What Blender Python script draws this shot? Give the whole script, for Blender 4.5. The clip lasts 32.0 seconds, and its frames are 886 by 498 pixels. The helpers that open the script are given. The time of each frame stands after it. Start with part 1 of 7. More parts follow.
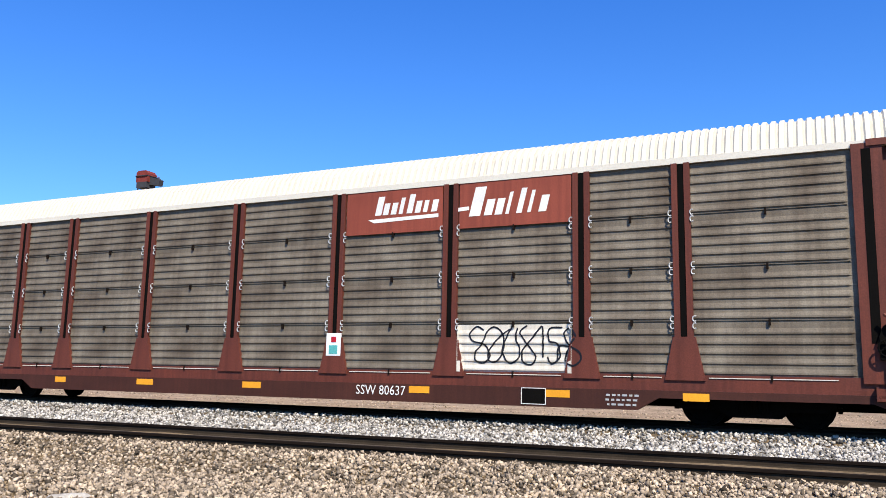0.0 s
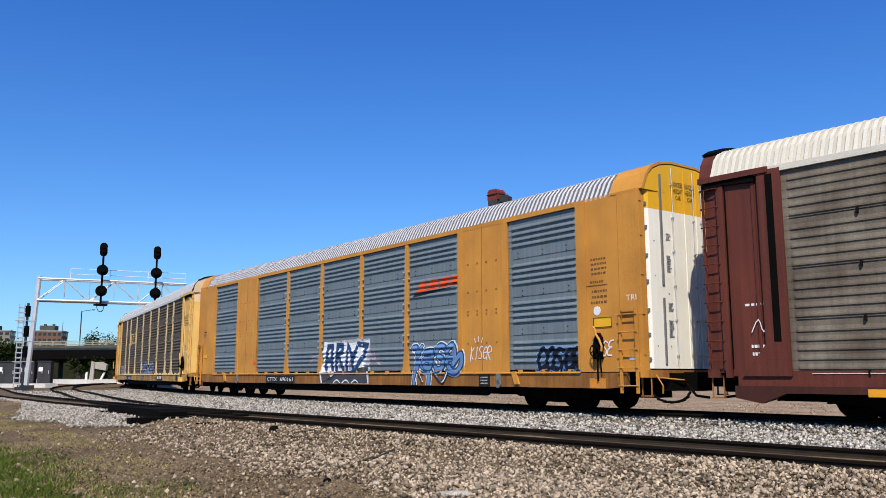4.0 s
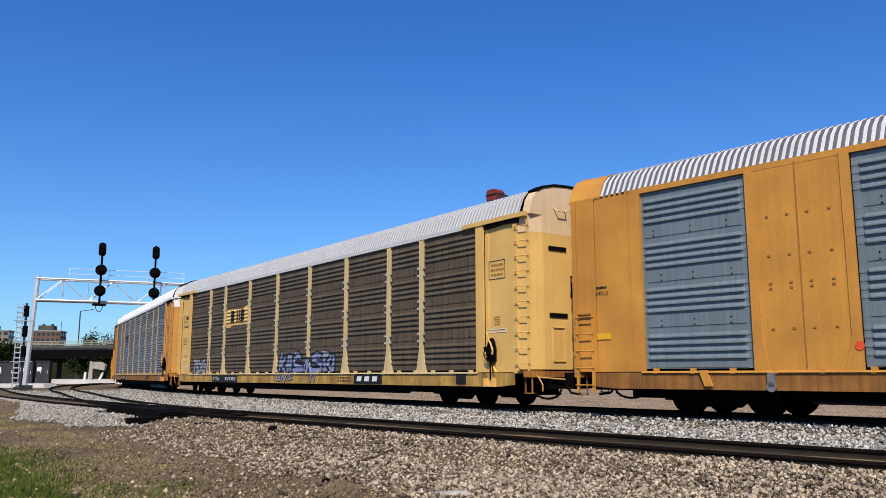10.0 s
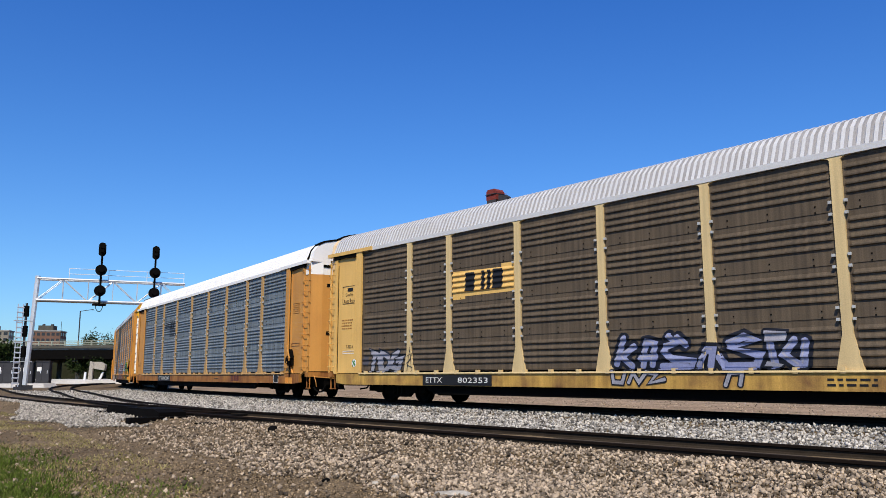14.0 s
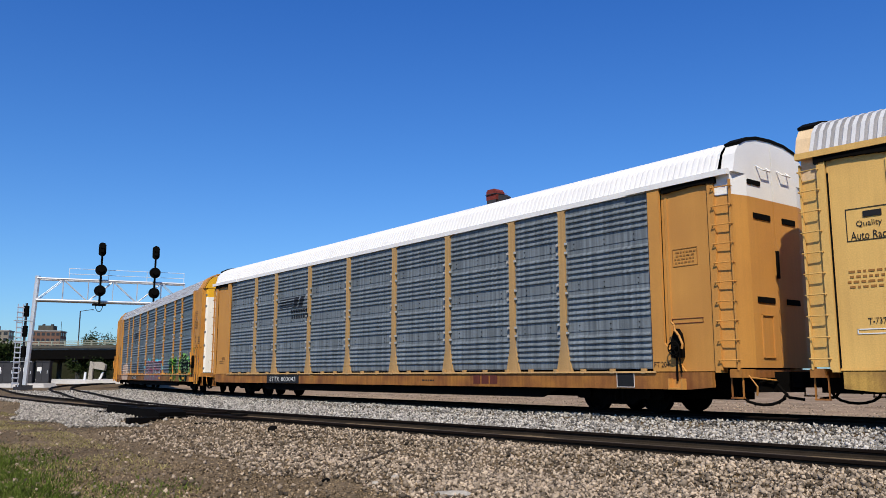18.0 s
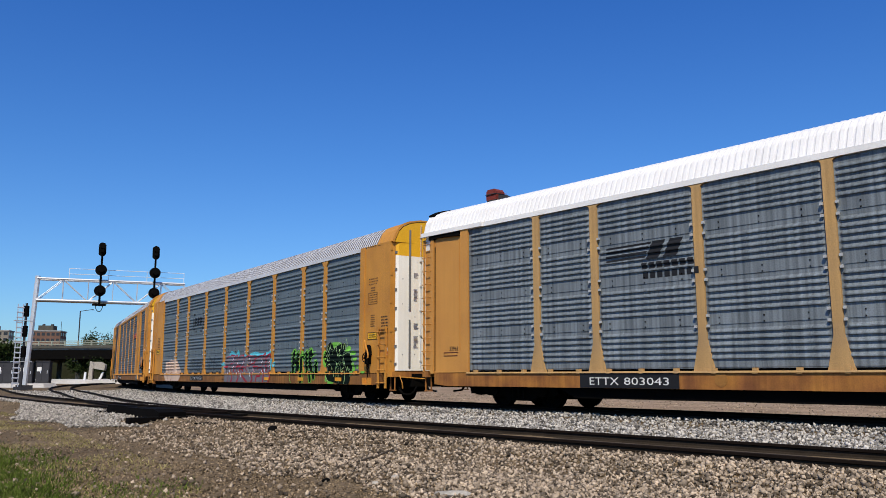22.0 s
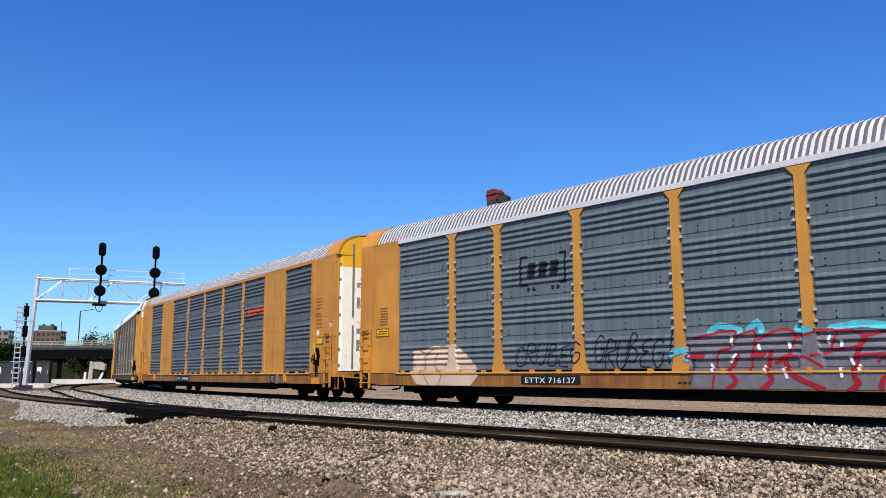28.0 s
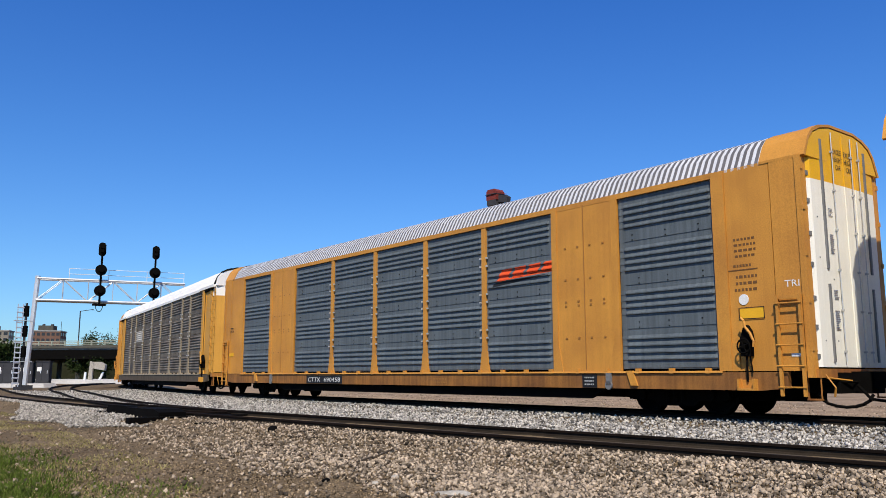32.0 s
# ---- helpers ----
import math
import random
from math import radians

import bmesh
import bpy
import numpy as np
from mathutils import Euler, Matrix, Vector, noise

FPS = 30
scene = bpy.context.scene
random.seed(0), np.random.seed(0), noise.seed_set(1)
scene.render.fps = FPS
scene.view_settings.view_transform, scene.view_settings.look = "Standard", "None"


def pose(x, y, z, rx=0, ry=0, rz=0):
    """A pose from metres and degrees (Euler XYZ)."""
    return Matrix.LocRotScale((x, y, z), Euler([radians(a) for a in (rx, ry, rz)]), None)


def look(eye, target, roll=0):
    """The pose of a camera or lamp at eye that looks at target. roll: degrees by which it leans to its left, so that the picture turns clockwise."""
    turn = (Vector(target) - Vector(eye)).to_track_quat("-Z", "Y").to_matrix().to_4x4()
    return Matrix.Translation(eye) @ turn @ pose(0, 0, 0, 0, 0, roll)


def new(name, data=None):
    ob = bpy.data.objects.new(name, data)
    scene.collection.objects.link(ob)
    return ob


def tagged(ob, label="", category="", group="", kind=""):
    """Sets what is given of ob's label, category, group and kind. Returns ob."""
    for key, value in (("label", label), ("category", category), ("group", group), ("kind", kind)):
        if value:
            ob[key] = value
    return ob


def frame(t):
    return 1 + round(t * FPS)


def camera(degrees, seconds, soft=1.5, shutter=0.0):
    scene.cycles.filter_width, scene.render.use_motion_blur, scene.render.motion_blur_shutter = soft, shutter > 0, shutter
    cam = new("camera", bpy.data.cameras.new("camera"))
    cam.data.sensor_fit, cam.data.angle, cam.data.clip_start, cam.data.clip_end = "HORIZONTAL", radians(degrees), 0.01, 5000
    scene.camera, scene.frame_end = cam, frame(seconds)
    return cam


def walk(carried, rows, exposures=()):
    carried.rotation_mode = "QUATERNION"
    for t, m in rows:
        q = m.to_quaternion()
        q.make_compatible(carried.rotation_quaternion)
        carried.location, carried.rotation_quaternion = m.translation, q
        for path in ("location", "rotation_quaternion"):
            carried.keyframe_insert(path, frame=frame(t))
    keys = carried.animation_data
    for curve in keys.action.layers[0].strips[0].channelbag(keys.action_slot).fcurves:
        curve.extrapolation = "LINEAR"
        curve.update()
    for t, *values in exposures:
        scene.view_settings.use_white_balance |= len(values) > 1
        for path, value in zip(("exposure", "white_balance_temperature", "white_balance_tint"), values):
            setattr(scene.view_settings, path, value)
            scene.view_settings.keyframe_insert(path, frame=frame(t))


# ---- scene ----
# ---------------------------------------------------------------- camera
EYE = (0.0, 0.0, 0.835)
cam = camera(57.0, 32.0, soft=0.6)
PAN = [(0.0, 22.95, 8.8, 1.15), (0.5, 34.20, 8.76, 0.95), (1.0, 39.86, 8.80, 0.68), (1.5, 44.28, 8.82, 0.42), (2.0, 46.39, 8.84, 0.17), (2.5, 47.53, 8.86, 0.05),
       (3.0, 47.56, 8.86, 0.0), (3.5, 47.40, 8.85, 0.0), (5.5, 47.21, 8.84, 0.0), (32.0, 47.21, 8.84, 0.0)]
STOPS = [(0.0, 0.58), (0.5, 0.44), (1.0, 0.28), (2.0, 0.1), (3.0, 0.06), (6.0, 0.15), (8.0, 0.12), (9.0, 0.05), (11.0, -0.03), (14.0, 0.0), (18.0, -0.12), (23.0, -0.17), (25.0, 0.06), (28.0, 0.1), (29.0, 0.02), (32.0, 0.0)]
walk(cam, [(t, pose(*EYE, 90 + tilt, 0, yaw) @ Matrix.Rotation(radians(roll), 4, 'Z')) for t, yaw, tilt, roll in PAN], STOPS)

# ---------------------------------------------------------------- daylight
SUN_AZ, SUN_EL = 51.0, 48.0          # degrees from +x towards -y; above the horizon
sun_dir = Vector((math.cos(radians(SUN_EL)) * math.cos(radians(SUN_AZ)), -math.cos(radians(SUN_EL)) * math.sin(radians(SUN_AZ)), math.sin(radians(SUN_EL))))
world = bpy.data.worlds.new("world")
scene.world = world
world.use_nodes = True
wn = world.node_tree.nodes
sky = wn.new("ShaderNodeTexSky")
sky.sky_type, sky.sun_disc = "NISHITA", False
sky.sun_elevation, sky.sun_rotation = radians(SUN_EL), math.atan2(sun_dir.x, sun_dir.y)
sky.air_density, sky.dust_density, sky.ozone_density, sky.altitude = 1.0, 0.5, 3.0, 200
wl = world.node_tree.links
tint = wn.new("ShaderNodeMix")
tint.data_type, tint.blend_type = "RGBA", "MULTIPLY"
tint.inputs[0].default_value = 1.0
# paler haze towards the horizon, deeper blue overhead
way, split, haze = wn.new("ShaderNodeTexCoord"), wn.new("ShaderNodeSeparateXYZ"), wn.new("ShaderNodeValToRGB")
steps = haze.color_ramp
steps.elements[0].position, steps.elements[0].color = 0.05, (0.6, 0.93, 1.27, 1)
steps.elements[1].position, steps.elements[1].color = 0.46, (0.28, 0.74, 1.46, 1)
steps.elements.new(0.26).color = (0.41, 0.83, 1.37, 1)
wl.new(way.outputs["Generated"], split.inputs[0])
wl.new(split.outputs[2], haze.inputs[0])
wl.new(haze.outputs[0], tint.inputs[7])
wl.new(sky.outputs[0], tint.inputs[6])
wl.new(tint.outputs[2], wn["Background"].inputs["Color"])
wn["Background"].inputs["Strength"].default_value = 0.11
lamp = bpy.data.lights.new("sun", "SUN")
lamp.energy, lamp.angle, lamp.color = 5.4, radians(0.53), (1.0, 0.91, 0.76)
sun = new("sun", lamp)
sun.matrix_world = look(sun_dir * 60, (0, 0, 0))
scene.view_settings.exposure = 0.0


# ---------------------------------------------------------------- materials
def material(name, base, rough=0.7, metal=0.0, var=0.25, scale=1.5, fine=40.0, bump=0.15, second=None, mixat=0.5, streak=0.0, piece=0.0, spread=0.18, spec=0.25):
    """Procedural paint, stone or metal: two scales of tone, optional second colour in patches, vertical streaks, relief."""
    m = bpy.data.materials.new(name)
    m.use_nodes = True
    nt = m.node_tree
    N, L = nt.nodes, nt.links
    b = N["Principled BSDF"]
    b.inputs["Roughness"].default_value, b.inputs["Metallic"].default_value = rough, metal
    b.inputs["Specular IOR Level"].default_value = spec
    tc = N.new("ShaderNodeTexCoord")
    big = N.new("ShaderNodeTexNoise")
    big.inputs["Scale"].default_value, big.inputs["Detail"].default_value = scale, 5
    small = N.new("ShaderNodeTexNoise")
    small.inputs["Scale"].default_value, small.inputs["Detail"].default_value = fine, 3
    mp = N.new("ShaderNodeMapping")
    mp.inputs["Scale"].default_value = (1.0, 1.0, 1.0)
    L.new(tc.outputs["Object"], mp.inputs[0])
    L.new(mp.outputs[0], big.inputs["Vector"])
    L.new(tc.outputs["Object"], small.inputs["Vector"])
    ramp = N.new("ShaderNodeValToRGB")
    second = second or tuple(c * (1 - var) for c in base)
    ramp.color_ramp.elements[0].position, ramp.color_ramp.elements[1].position = max(0, mixat - spread), min(1, mixat + spread)
    ramp.color_ramp.elements[0].color, ramp.color_ramp.elements[1].color = (*second, 1), (*base, 1)
    L.new(big.outputs["Fac"], ramp.inputs[0])
    out = ramp.outputs[0]
    mul = N.new("ShaderNodeMix")
    mul.data_type, mul.blend_type = "RGBA", "MULTIPLY"
    mul.inputs[0].default_value = 1.0
    tone = N.new("ShaderNodeMapRange")
    tone.inputs[1].default_value, tone.inputs[2].default_value, tone.inputs[3].default_value, tone.inputs[4].default_value = 0.3, 0.7, 1 - var * 0.7, 1 + var * 0.5
    L.new(small.outputs["Fac"], tone.inputs[0])
    L.new(out, mul.inputs[6])
    L.new(tone.outputs[0], mul.inputs[7])
    out = mul.outputs[2]
    if streak:
        st = N.new("ShaderNodeTexNoise")
        st.inputs["Scale"].default_value, st.inputs["Detail"].default_value = 1.0, 4
        sm = N.new("ShaderNodeMapping")
        sm.inputs["Scale"].default_value = (11.0, 11.0, 0.3)
        L.new(tc.outputs["Object"], sm.inputs[0])
        L.new(sm.outputs[0], st.inputs["Vector"])
        sr = N.new("ShaderNodeMapRange")
        sr.inputs[1].default_value, sr.inputs[2].default_value, sr.inputs[3].default_value, sr.inputs[4].default_value = 0.35, 0.65, 1 - streak, 1 + streak * 0.3
        L.new(st.outputs["Fac"], sr.inputs[0])
        m2 = N.new("ShaderNodeMix")
        m2.data_type, m2.blend_type = "RGBA", "MULTIPLY"
        m2.inputs[0].default_value = 1.0
        L.new(out, m2.inputs[6])
        L.new(sr.outputs[0], m2.inputs[7])
        out = m2.outputs[2]
    if piece:
        rnd = N.new("ShaderNodeObjectInfo") if piece > 0 else N.new("ShaderNodeNewGeometry")
        pr = N.new("ShaderNodeMapRange")
        pr.inputs[3].default_value, pr.inputs[4].default_value = 1 - abs(piece), 1 + abs(piece)
        L.new(rnd.outputs["Random"] if piece > 0 else rnd.outputs["Random Per Island"], pr.inputs[0])
        m3 = N.new("ShaderNodeMix")
        m3.data_type, m3.blend_type = "RGBA", "MULTIPLY"
        m3.inputs[0].default_value = 1.0
        L.new(out, m3.inputs[6])
        L.new(pr.outputs[0], m3.inputs[7])
        out = m3.outputs[2]
    L.new(out, b.inputs["Base Color"])
    if bump:
        bn = N.new("ShaderNodeBump")
        bn.inputs["Strength"].default_value, bn.inputs["Distance"].default_value = bump, 0.01
        L.new(small.outputs["Fac"], bn.inputs["Height"])
        L.new(bn.outputs[0], b.inputs["Normal"])
    return m


M = {}
M["orange"] = material("orange paint", (0.6, 0.275, 0.044), 0.55, var=0.2, scale=0.9, streak=0.06, second=(0.44, 0.19, 0.035), spread=0.22)
M["cream"] = material("faded yellow paint", (0.76, 0.475, 0.14), 0.6, var=0.15, scale=0.7, streak=0.06, second=(0.55, 0.33, 0.1), spread=0.3)
M["tan"] = material("tan orange paint", (0.58, 0.28, 0.062), 0.6, var=0.15, scale=0.7, streak=0.05, second=(0.44, 0.2, 0.05), spread=0.3)
M["oxide"] = material("oxide red paint", (0.135, 0.033, 0.019), 0.6, var=0.25, scale=0.8, streak=0.2, second=(0.085, 0.024, 0.016), spread=0.3)
M["oxide_sign"] = material("brick red sign paint", (0.25, 0.058, 0.034), 0.6, var=0.2, scale=0.8, streak=0.15)
M["sheet_blue"] = material("galvanised sheet", (0.175, 0.215, 0.232), 0.5, 0.1, var=0.25, scale=0.9, streak=0.14, second=(0.135, 0.17, 0.187), spread=0.3)
M["sheet_grey"] = material("weathered grey sheet", (0.215, 0.244, 0.258), 0.55, 0.1, var=0.3, scale=0.9, streak=0.42, second=(0.145, 0.166, 0.178), spread=0.3)
M["sheet_dark"] = material("soot dark sheet", (0.125, 0.092, 0.058), 0.7, 0.0, var=0.3, scale=1.2, streak=0.3, second=(0.078, 0.06, 0.042), spread=0.3, spec=0.2)
M["sheet_brown"] = material("rusty grey sheet", (0.2, 0.17, 0.128), 0.65, 0.1, var=0.3, scale=1.0, streak=0.16, second=(0.085, 0.064, 0.044), spread=0.16)
M["roof_white"] = material("white roof paint", (0.8, 0.78, 0.74), 0.5, var=0.1, scale=0.8)
M["roof_cream"] = material("cream white roof paint", (0.62, 0.585, 0.495), 0.55, var=0.12, scale=0.8)
M["roof_zinc"] = material("zinc roof sheet", (0.66, 0.65, 0.64), 0.45, 0.1, var=0.15, scale=0.8)
M["roof_silver"] = material("pale grey roof sheet", (0.6, 0.59, 0.57), 0.5, 0.1, var=0.12, scale=0.8)
M["white"] = material("white door paint", (0.82, 0.79, 0.7), 0.5, var=0.08, scale=0.8, streak=0.04)
M["yellow"] = material("bright yellow paint", (0.75, 0.4, 0.02), 0.5, var=0.1, scale=0.8)
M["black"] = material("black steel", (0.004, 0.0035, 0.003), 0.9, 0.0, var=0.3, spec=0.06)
M["decal_black"] = material("black stencil paint", (0.014, 0.014, 0.015), 0.6, var=0.2)
M["decal_white"] = material("white stencil paint", (0.75, 0.74, 0.7), 0.6, var=0.15)
M["decal_red"] = material("red orange stencil paint", (0.75, 0.09, 0.02), 0.55, var=0.15)
M["clip"] = material("bright fastener", (0.5, 0.5, 0.48), 0.5, 0.2, var=0.2)
M["rail"] = material("rail steel", (0.012, 0.008, 0.006), 0.85, 0.0, var=0.3, fine=60, spec=0.06)
M["tie"] = material("creosoted timber", (0.035, 0.027, 0.02), 0.9, var=0.35, fine=60, piece=0.25, spec=0.06)
M["ground"] = material("gravelly dirt", (0.19, 0.138, 0.082), 0.95, var=0.6, scale=0.6, fine=18, bump=1.0, second=(0.082, 0.058, 0.034), spread=0.2, spec=0.06)
M["shoulder"] = material("brown grey ballast stone", (0.35, 0.315, 0.265), 0.9, var=0.25, scale=3.0, fine=30, bump=0.6, piece=-0.6, spec=0.06)
M["clod"] = material("brown dirt clod", (0.21, 0.153, 0.092), 0.95, var=0.3, scale=3.0, fine=30, bump=0.6, piece=-0.8, spec=0.04)
M["ballast"] = material("ballast stone", (0.39, 0.36, 0.315), 0.9, var=0.3, scale=3.0, fine=30, bump=0.8, piece=-0.8, spec=0.06)
M["gravel"] = material("brown gravel stone", (0.345, 0.27, 0.192), 0.9, var=0.35, scale=3.0, fine=30, bump=0.8, piece=-0.85, spec=0.06)
M["concrete"] = material("grey concrete", (0.34, 0.325, 0.3), 0.85, var=0.2, scale=0.4, fine=10)
M["galv"] = material("galvanised steel", (0.6, 0.61, 0.62), 0.45, 0.4, var=0.12)
M["steel"] = material("dull grey steel", (0.2, 0.2, 0.2), 0.55, 0.2, var=0.2)
M["cabinet"] = material("grey cabinet paint", (0.05, 0.05, 0.055), 0.6, var=0.2, spec=0.06)
M["brick"] = material("brown brick wall", (0.17, 0.092, 0.062), 0.9, var=0.2, scale=0.2)
M["glass"] = material("dark window glass", (0.03, 0.035, 0.04), 0.15, var=0.1, bump=0)
M["bark"] = material("grey brown bark", (0.11, 0.085, 0.06), 0.9, var=0.3, spec=0.06)
M["leaf"] = material("green leaves", (0.026, 0.042, 0.011), 0.7, var=0.4, piece=-0.4, spec=0.06)
M["grass"] = material("green grass blades", (0.092, 0.13, 0.02), 0.8, var=0.35, piece=-0.4, spec=0.06)
M["drygrass"] = material("dry grass blades", (0.31, 0.265, 0.1), 0.85, var=0.3, piece=-0.4, spec=0.06)
M["paint_blue"] = material("deep blue spray paint", (0.02, 0.06, 0.16), 0.5, var=0.2)
M["paint_sky"] = material("light blue spray paint", (0.15, 0.29, 0.5), 0.5, var=0.3, second=(0.08, 0.17, 0.36), spread=0.3, scale=3)
M["paint_white"] = material("white spray paint", (0.75, 0.76, 0.78), 0.5, var=0.1)
M["paint_pink"] = material("pink spray haze", (0.5, 0.36, 0.42), 0.6, var=0.3, scale=4)
M["paint_black"] = material("black spray paint", (0.01, 0.011, 0.016), 0.5, var=0.2)
M["paint_grey"] = material("grey spray paint", (0.06, 0.058, 0.07), 0.5, var=0.2)
M["paint_lilac"] = material("lilac spray paint", (0.25, 0.27, 0.41), 0.5, var=0.25, second=(0.15, 0.17, 0.3), scale=3, spread=0.3)
M["paint_silver"] = material("silver spray paint", (0.35, 0.34, 0.37), 0.45, 0.2, var=0.25, second=(0.25, 0.24, 0.27), scale=3)
M["paint_dull"] = material("dull silver spray paint", (0.2, 0.185, 0.2), 0.55, 0.1, var=0.3, second=(0.13, 0.12, 0.13), scale=4, spread=0.3)
M["paint_crimson"] = material("crimson spray paint", (0.34, 0.014, 0.026), 0.5, var=0.2)
M["paint_red"] = material("red spray paint", (0.42, 0.015, 0.03), 0.5, var=0.2)
M["paint_cyan"] = material("cyan spray paint", (0.1, 0.5, 0.6), 0.5, var=0.25, scale=4)
M["paint_green"] = material("bright green spray paint", (0.2, 0.55, 0.06), 0.5, var=0.3, scale=4)
M["paint_pale_green"] = material("pale green spray paint", (0.4, 0.62, 0.25), 0.5, var=0.2)
M["paint_dark_green"] = material("blackish green spray paint", (0.006, 0.012, 0.008), 0.75, var=0.3, spec=0.06)
M["pale_stone"] = material("pale worn stone", (0.42, 0.38, 0.32), 0.9, var=0.3, scale=8, fine=40, bump=0.5)
M["paint_peach"] = material("peach primer patch", (0.62, 0.45, 0.33), 0.65, var=0.15, scale=2)
M["hazard"] = material("yellow reflector", (0.75, 0.33, 0.02), 0.5, var=0.15)
M["teal"] = material("teal sticker", (0.1, 0.42, 0.4), 0.5)
M["sheet_white"] = material("pale primed sheet", (0.62, 0.57, 0.48), 0.6, var=0.15, scale=1.5, streak=0.15)
M["ground_pale"] = material("pale dusty road", (0.5, 0.47, 0.42), 0.95, var=0.2, scale=0.2, fine=4)
M["pale_cream"] = material("pale cream paint", (0.66, 0.49, 0.23), 0.6, var=0.15, scale=0.7, streak=0.12, second=(0.5, 0.38, 0.2), spread=0.3)
M["sill_dirty"] = material("rust stained yellow sill", (0.5, 0.3, 0.07), 0.7, var=0.25, scale=1.6, streak=0.2, second=(0.17, 0.085, 0.035), spread=0.16, mixat=0.44)
M["sill_rust"] = material("rust stained orange sill", (0.4, 0.17, 0.035), 0.7, var=0.2, scale=1.4, streak=0.2, second=(0.2, 0.075, 0.025), spread=0.16)
M["far_dirt"] = material("dry brown dirt", (0.34, 0.245, 0.16), 0.95, var=0.4, scale=0.5, fine=7, bump=1.0, second=(0.2, 0.14, 0.09), spread=0.2, spec=0.06)
# darker copies of the roof colours: shade between the ribs, painted in
M["roof_zinc_low"] = material("shade-toned zinc trough", (0.17, 0.165, 0.175), 0.6, 0.1, var=0.2)
M["roof_silver_low"] = material("shade-toned silver trough", (0.34, 0.33, 0.33), 0.6, 0.1, var=0.2)
M["roof_white_low"] = material("shade-toned white trough", (0.68, 0.67, 0.66), 0.6, var=0.12)
M["roof_cream_low"] = material("shade-toned cream trough", (0.5, 0.465, 0.385), 0.6, var=0.12)
# near-black, so the train's shade is already in the ballast colour
M["bed"] = material("ballast with train shade painted in", (0.022, 0.018, 0.014), 0.95, var=0.4, scale=2.0, fine=20, bump=1.0, spec=0.06)
M["bed_brown"] = material("fouled brown ballast", (0.09, 0.072, 0.056), 0.95, var=0.5, scale=2.0, fine=25, bump=1.0, second=(0.06, 0.046, 0.032), spec=0.05)
M["sheet_slate"] = material("sooty slate sheet", (0.13, 0.152, 0.162), 0.55, 0.1, var=0.3, scale=0.9, streak=0.22, second=(0.092, 0.108, 0.115), spread=0.3)
M["sheet_teal"] = material("dull blue grey sheet", (0.148, 0.182, 0.194), 0.5, 0.1, var=0.3, scale=0.9, streak=0.2, second=(0.108, 0.136, 0.148), spread=0.3)
M["sill_orange"] = material("grimy orange sill", (0.36, 0.155, 0.033), 0.65, var=0.3, scale=1.2, streak=0.25, second=(0.15, 0.064, 0.023), spread=0.25)
M["rail_foot"] = material("dusty brown rail foot", (0.036, 0.027, 0.019), 0.9, var=0.35, scale=3.0, fine=50, spec=0.05)
M["pink_cream"] = material("faded pinkish cream paint", (0.74, 0.55, 0.33), 0.6, var=0.15, scale=0.7, streak=0.08, second=(0.62, 0.44, 0.25), spread=0.3)
M["label_green"] = material("green label", (0.05, 0.22, 0.06), 0.5)
M["rust"] = material("red painted machinery", (0.2, 0.035, 0.025), 0.7, var=0.3, scale=2)


# ---------------------------------------------------------------- mesh helpers
def box(bm, x0, x1, y0, y1, z0, z1):
    v = [bm.verts.new(c) for c in ((x0, y0, z0), (x1, y0, z0), (x1, y1, z0), (x0, y1, z0), (x0, y0, z1), (x1, y0, z1), (x1, y1, z1), (x0, y1, z1))]
    for f in ((3, 2, 1, 0), (4, 5, 6, 7), (0, 1, 5, 4), (1, 2, 6, 5), (2, 3, 7, 6), (3, 0, 4, 7)):
        bm.faces.new([v[i] for i in f])
    return v


def prism(bm, outline, to3, d0, d1):
    """A solid between depths d0 and d1 over a closed outline of 2-D points; to3(u, v, d) gives the place."""
    a = [bm.verts.new(to3(u, v, d0)) for u, v in outline]
    b = [bm.verts.new(to3(u, v, d1)) for u, v in outline]
    n = len(outline)
    bm.faces.new(a)
    bm.faces.new(b[::-1])
    for i in range(n):
        bm.faces.new((a[i], b[i], b[(i + 1) % n], a[(i + 1) % n]))


def xz(u, v, d):
    return (u, d, v)


def yz(u, v, d):
    return (d, u, v)


def xy(u, v, d):
    return (u, v, d)


def tube(bm, a, b, r, n=8):
    a, b = Vector(a), Vector(b)
    z = (b - a).normalized()
    x = z.orthogonal().normalized()
    y = z.cross(x)
    ra = [bm.verts.new(a + r * (math.cos(6.2832 * i / n) * x + math.sin(6.2832 * i / n) * y)) for i in range(n)]
    rb = [bm.verts.new(b + r * (math.cos(6.2832 * i / n) * x + math.sin(6.2832 * i / n) * y)) for i in range(n)]
    for i in range(n):
        bm.faces.new((ra[i], ra[(i + 1) % n], rb[(i + 1) % n], rb[i]))
    bm.faces.new(ra[::-1])
    bm.faces.new(rb)


def strip(bm, rows):
    """A sheet through rows of points of equal length."""
    g = [[bm.verts.new(p) for p in r] for r in rows]
    for i in range(len(g) - 1):
        for j in range(len(g[i]) - 1):
            bm.faces.new((g[i][j], g[i + 1][j], g[i + 1][j + 1], g[i][j + 1]))


def finish(name, bm, mat):
    bmesh.ops.recalc_face_normals(bm, faces=bm.faces[:])
    me = bpy.data.meshes.new(name)
    bm.to_mesh(me)
    bm.free()
    me.materials.append(mat)
    return me


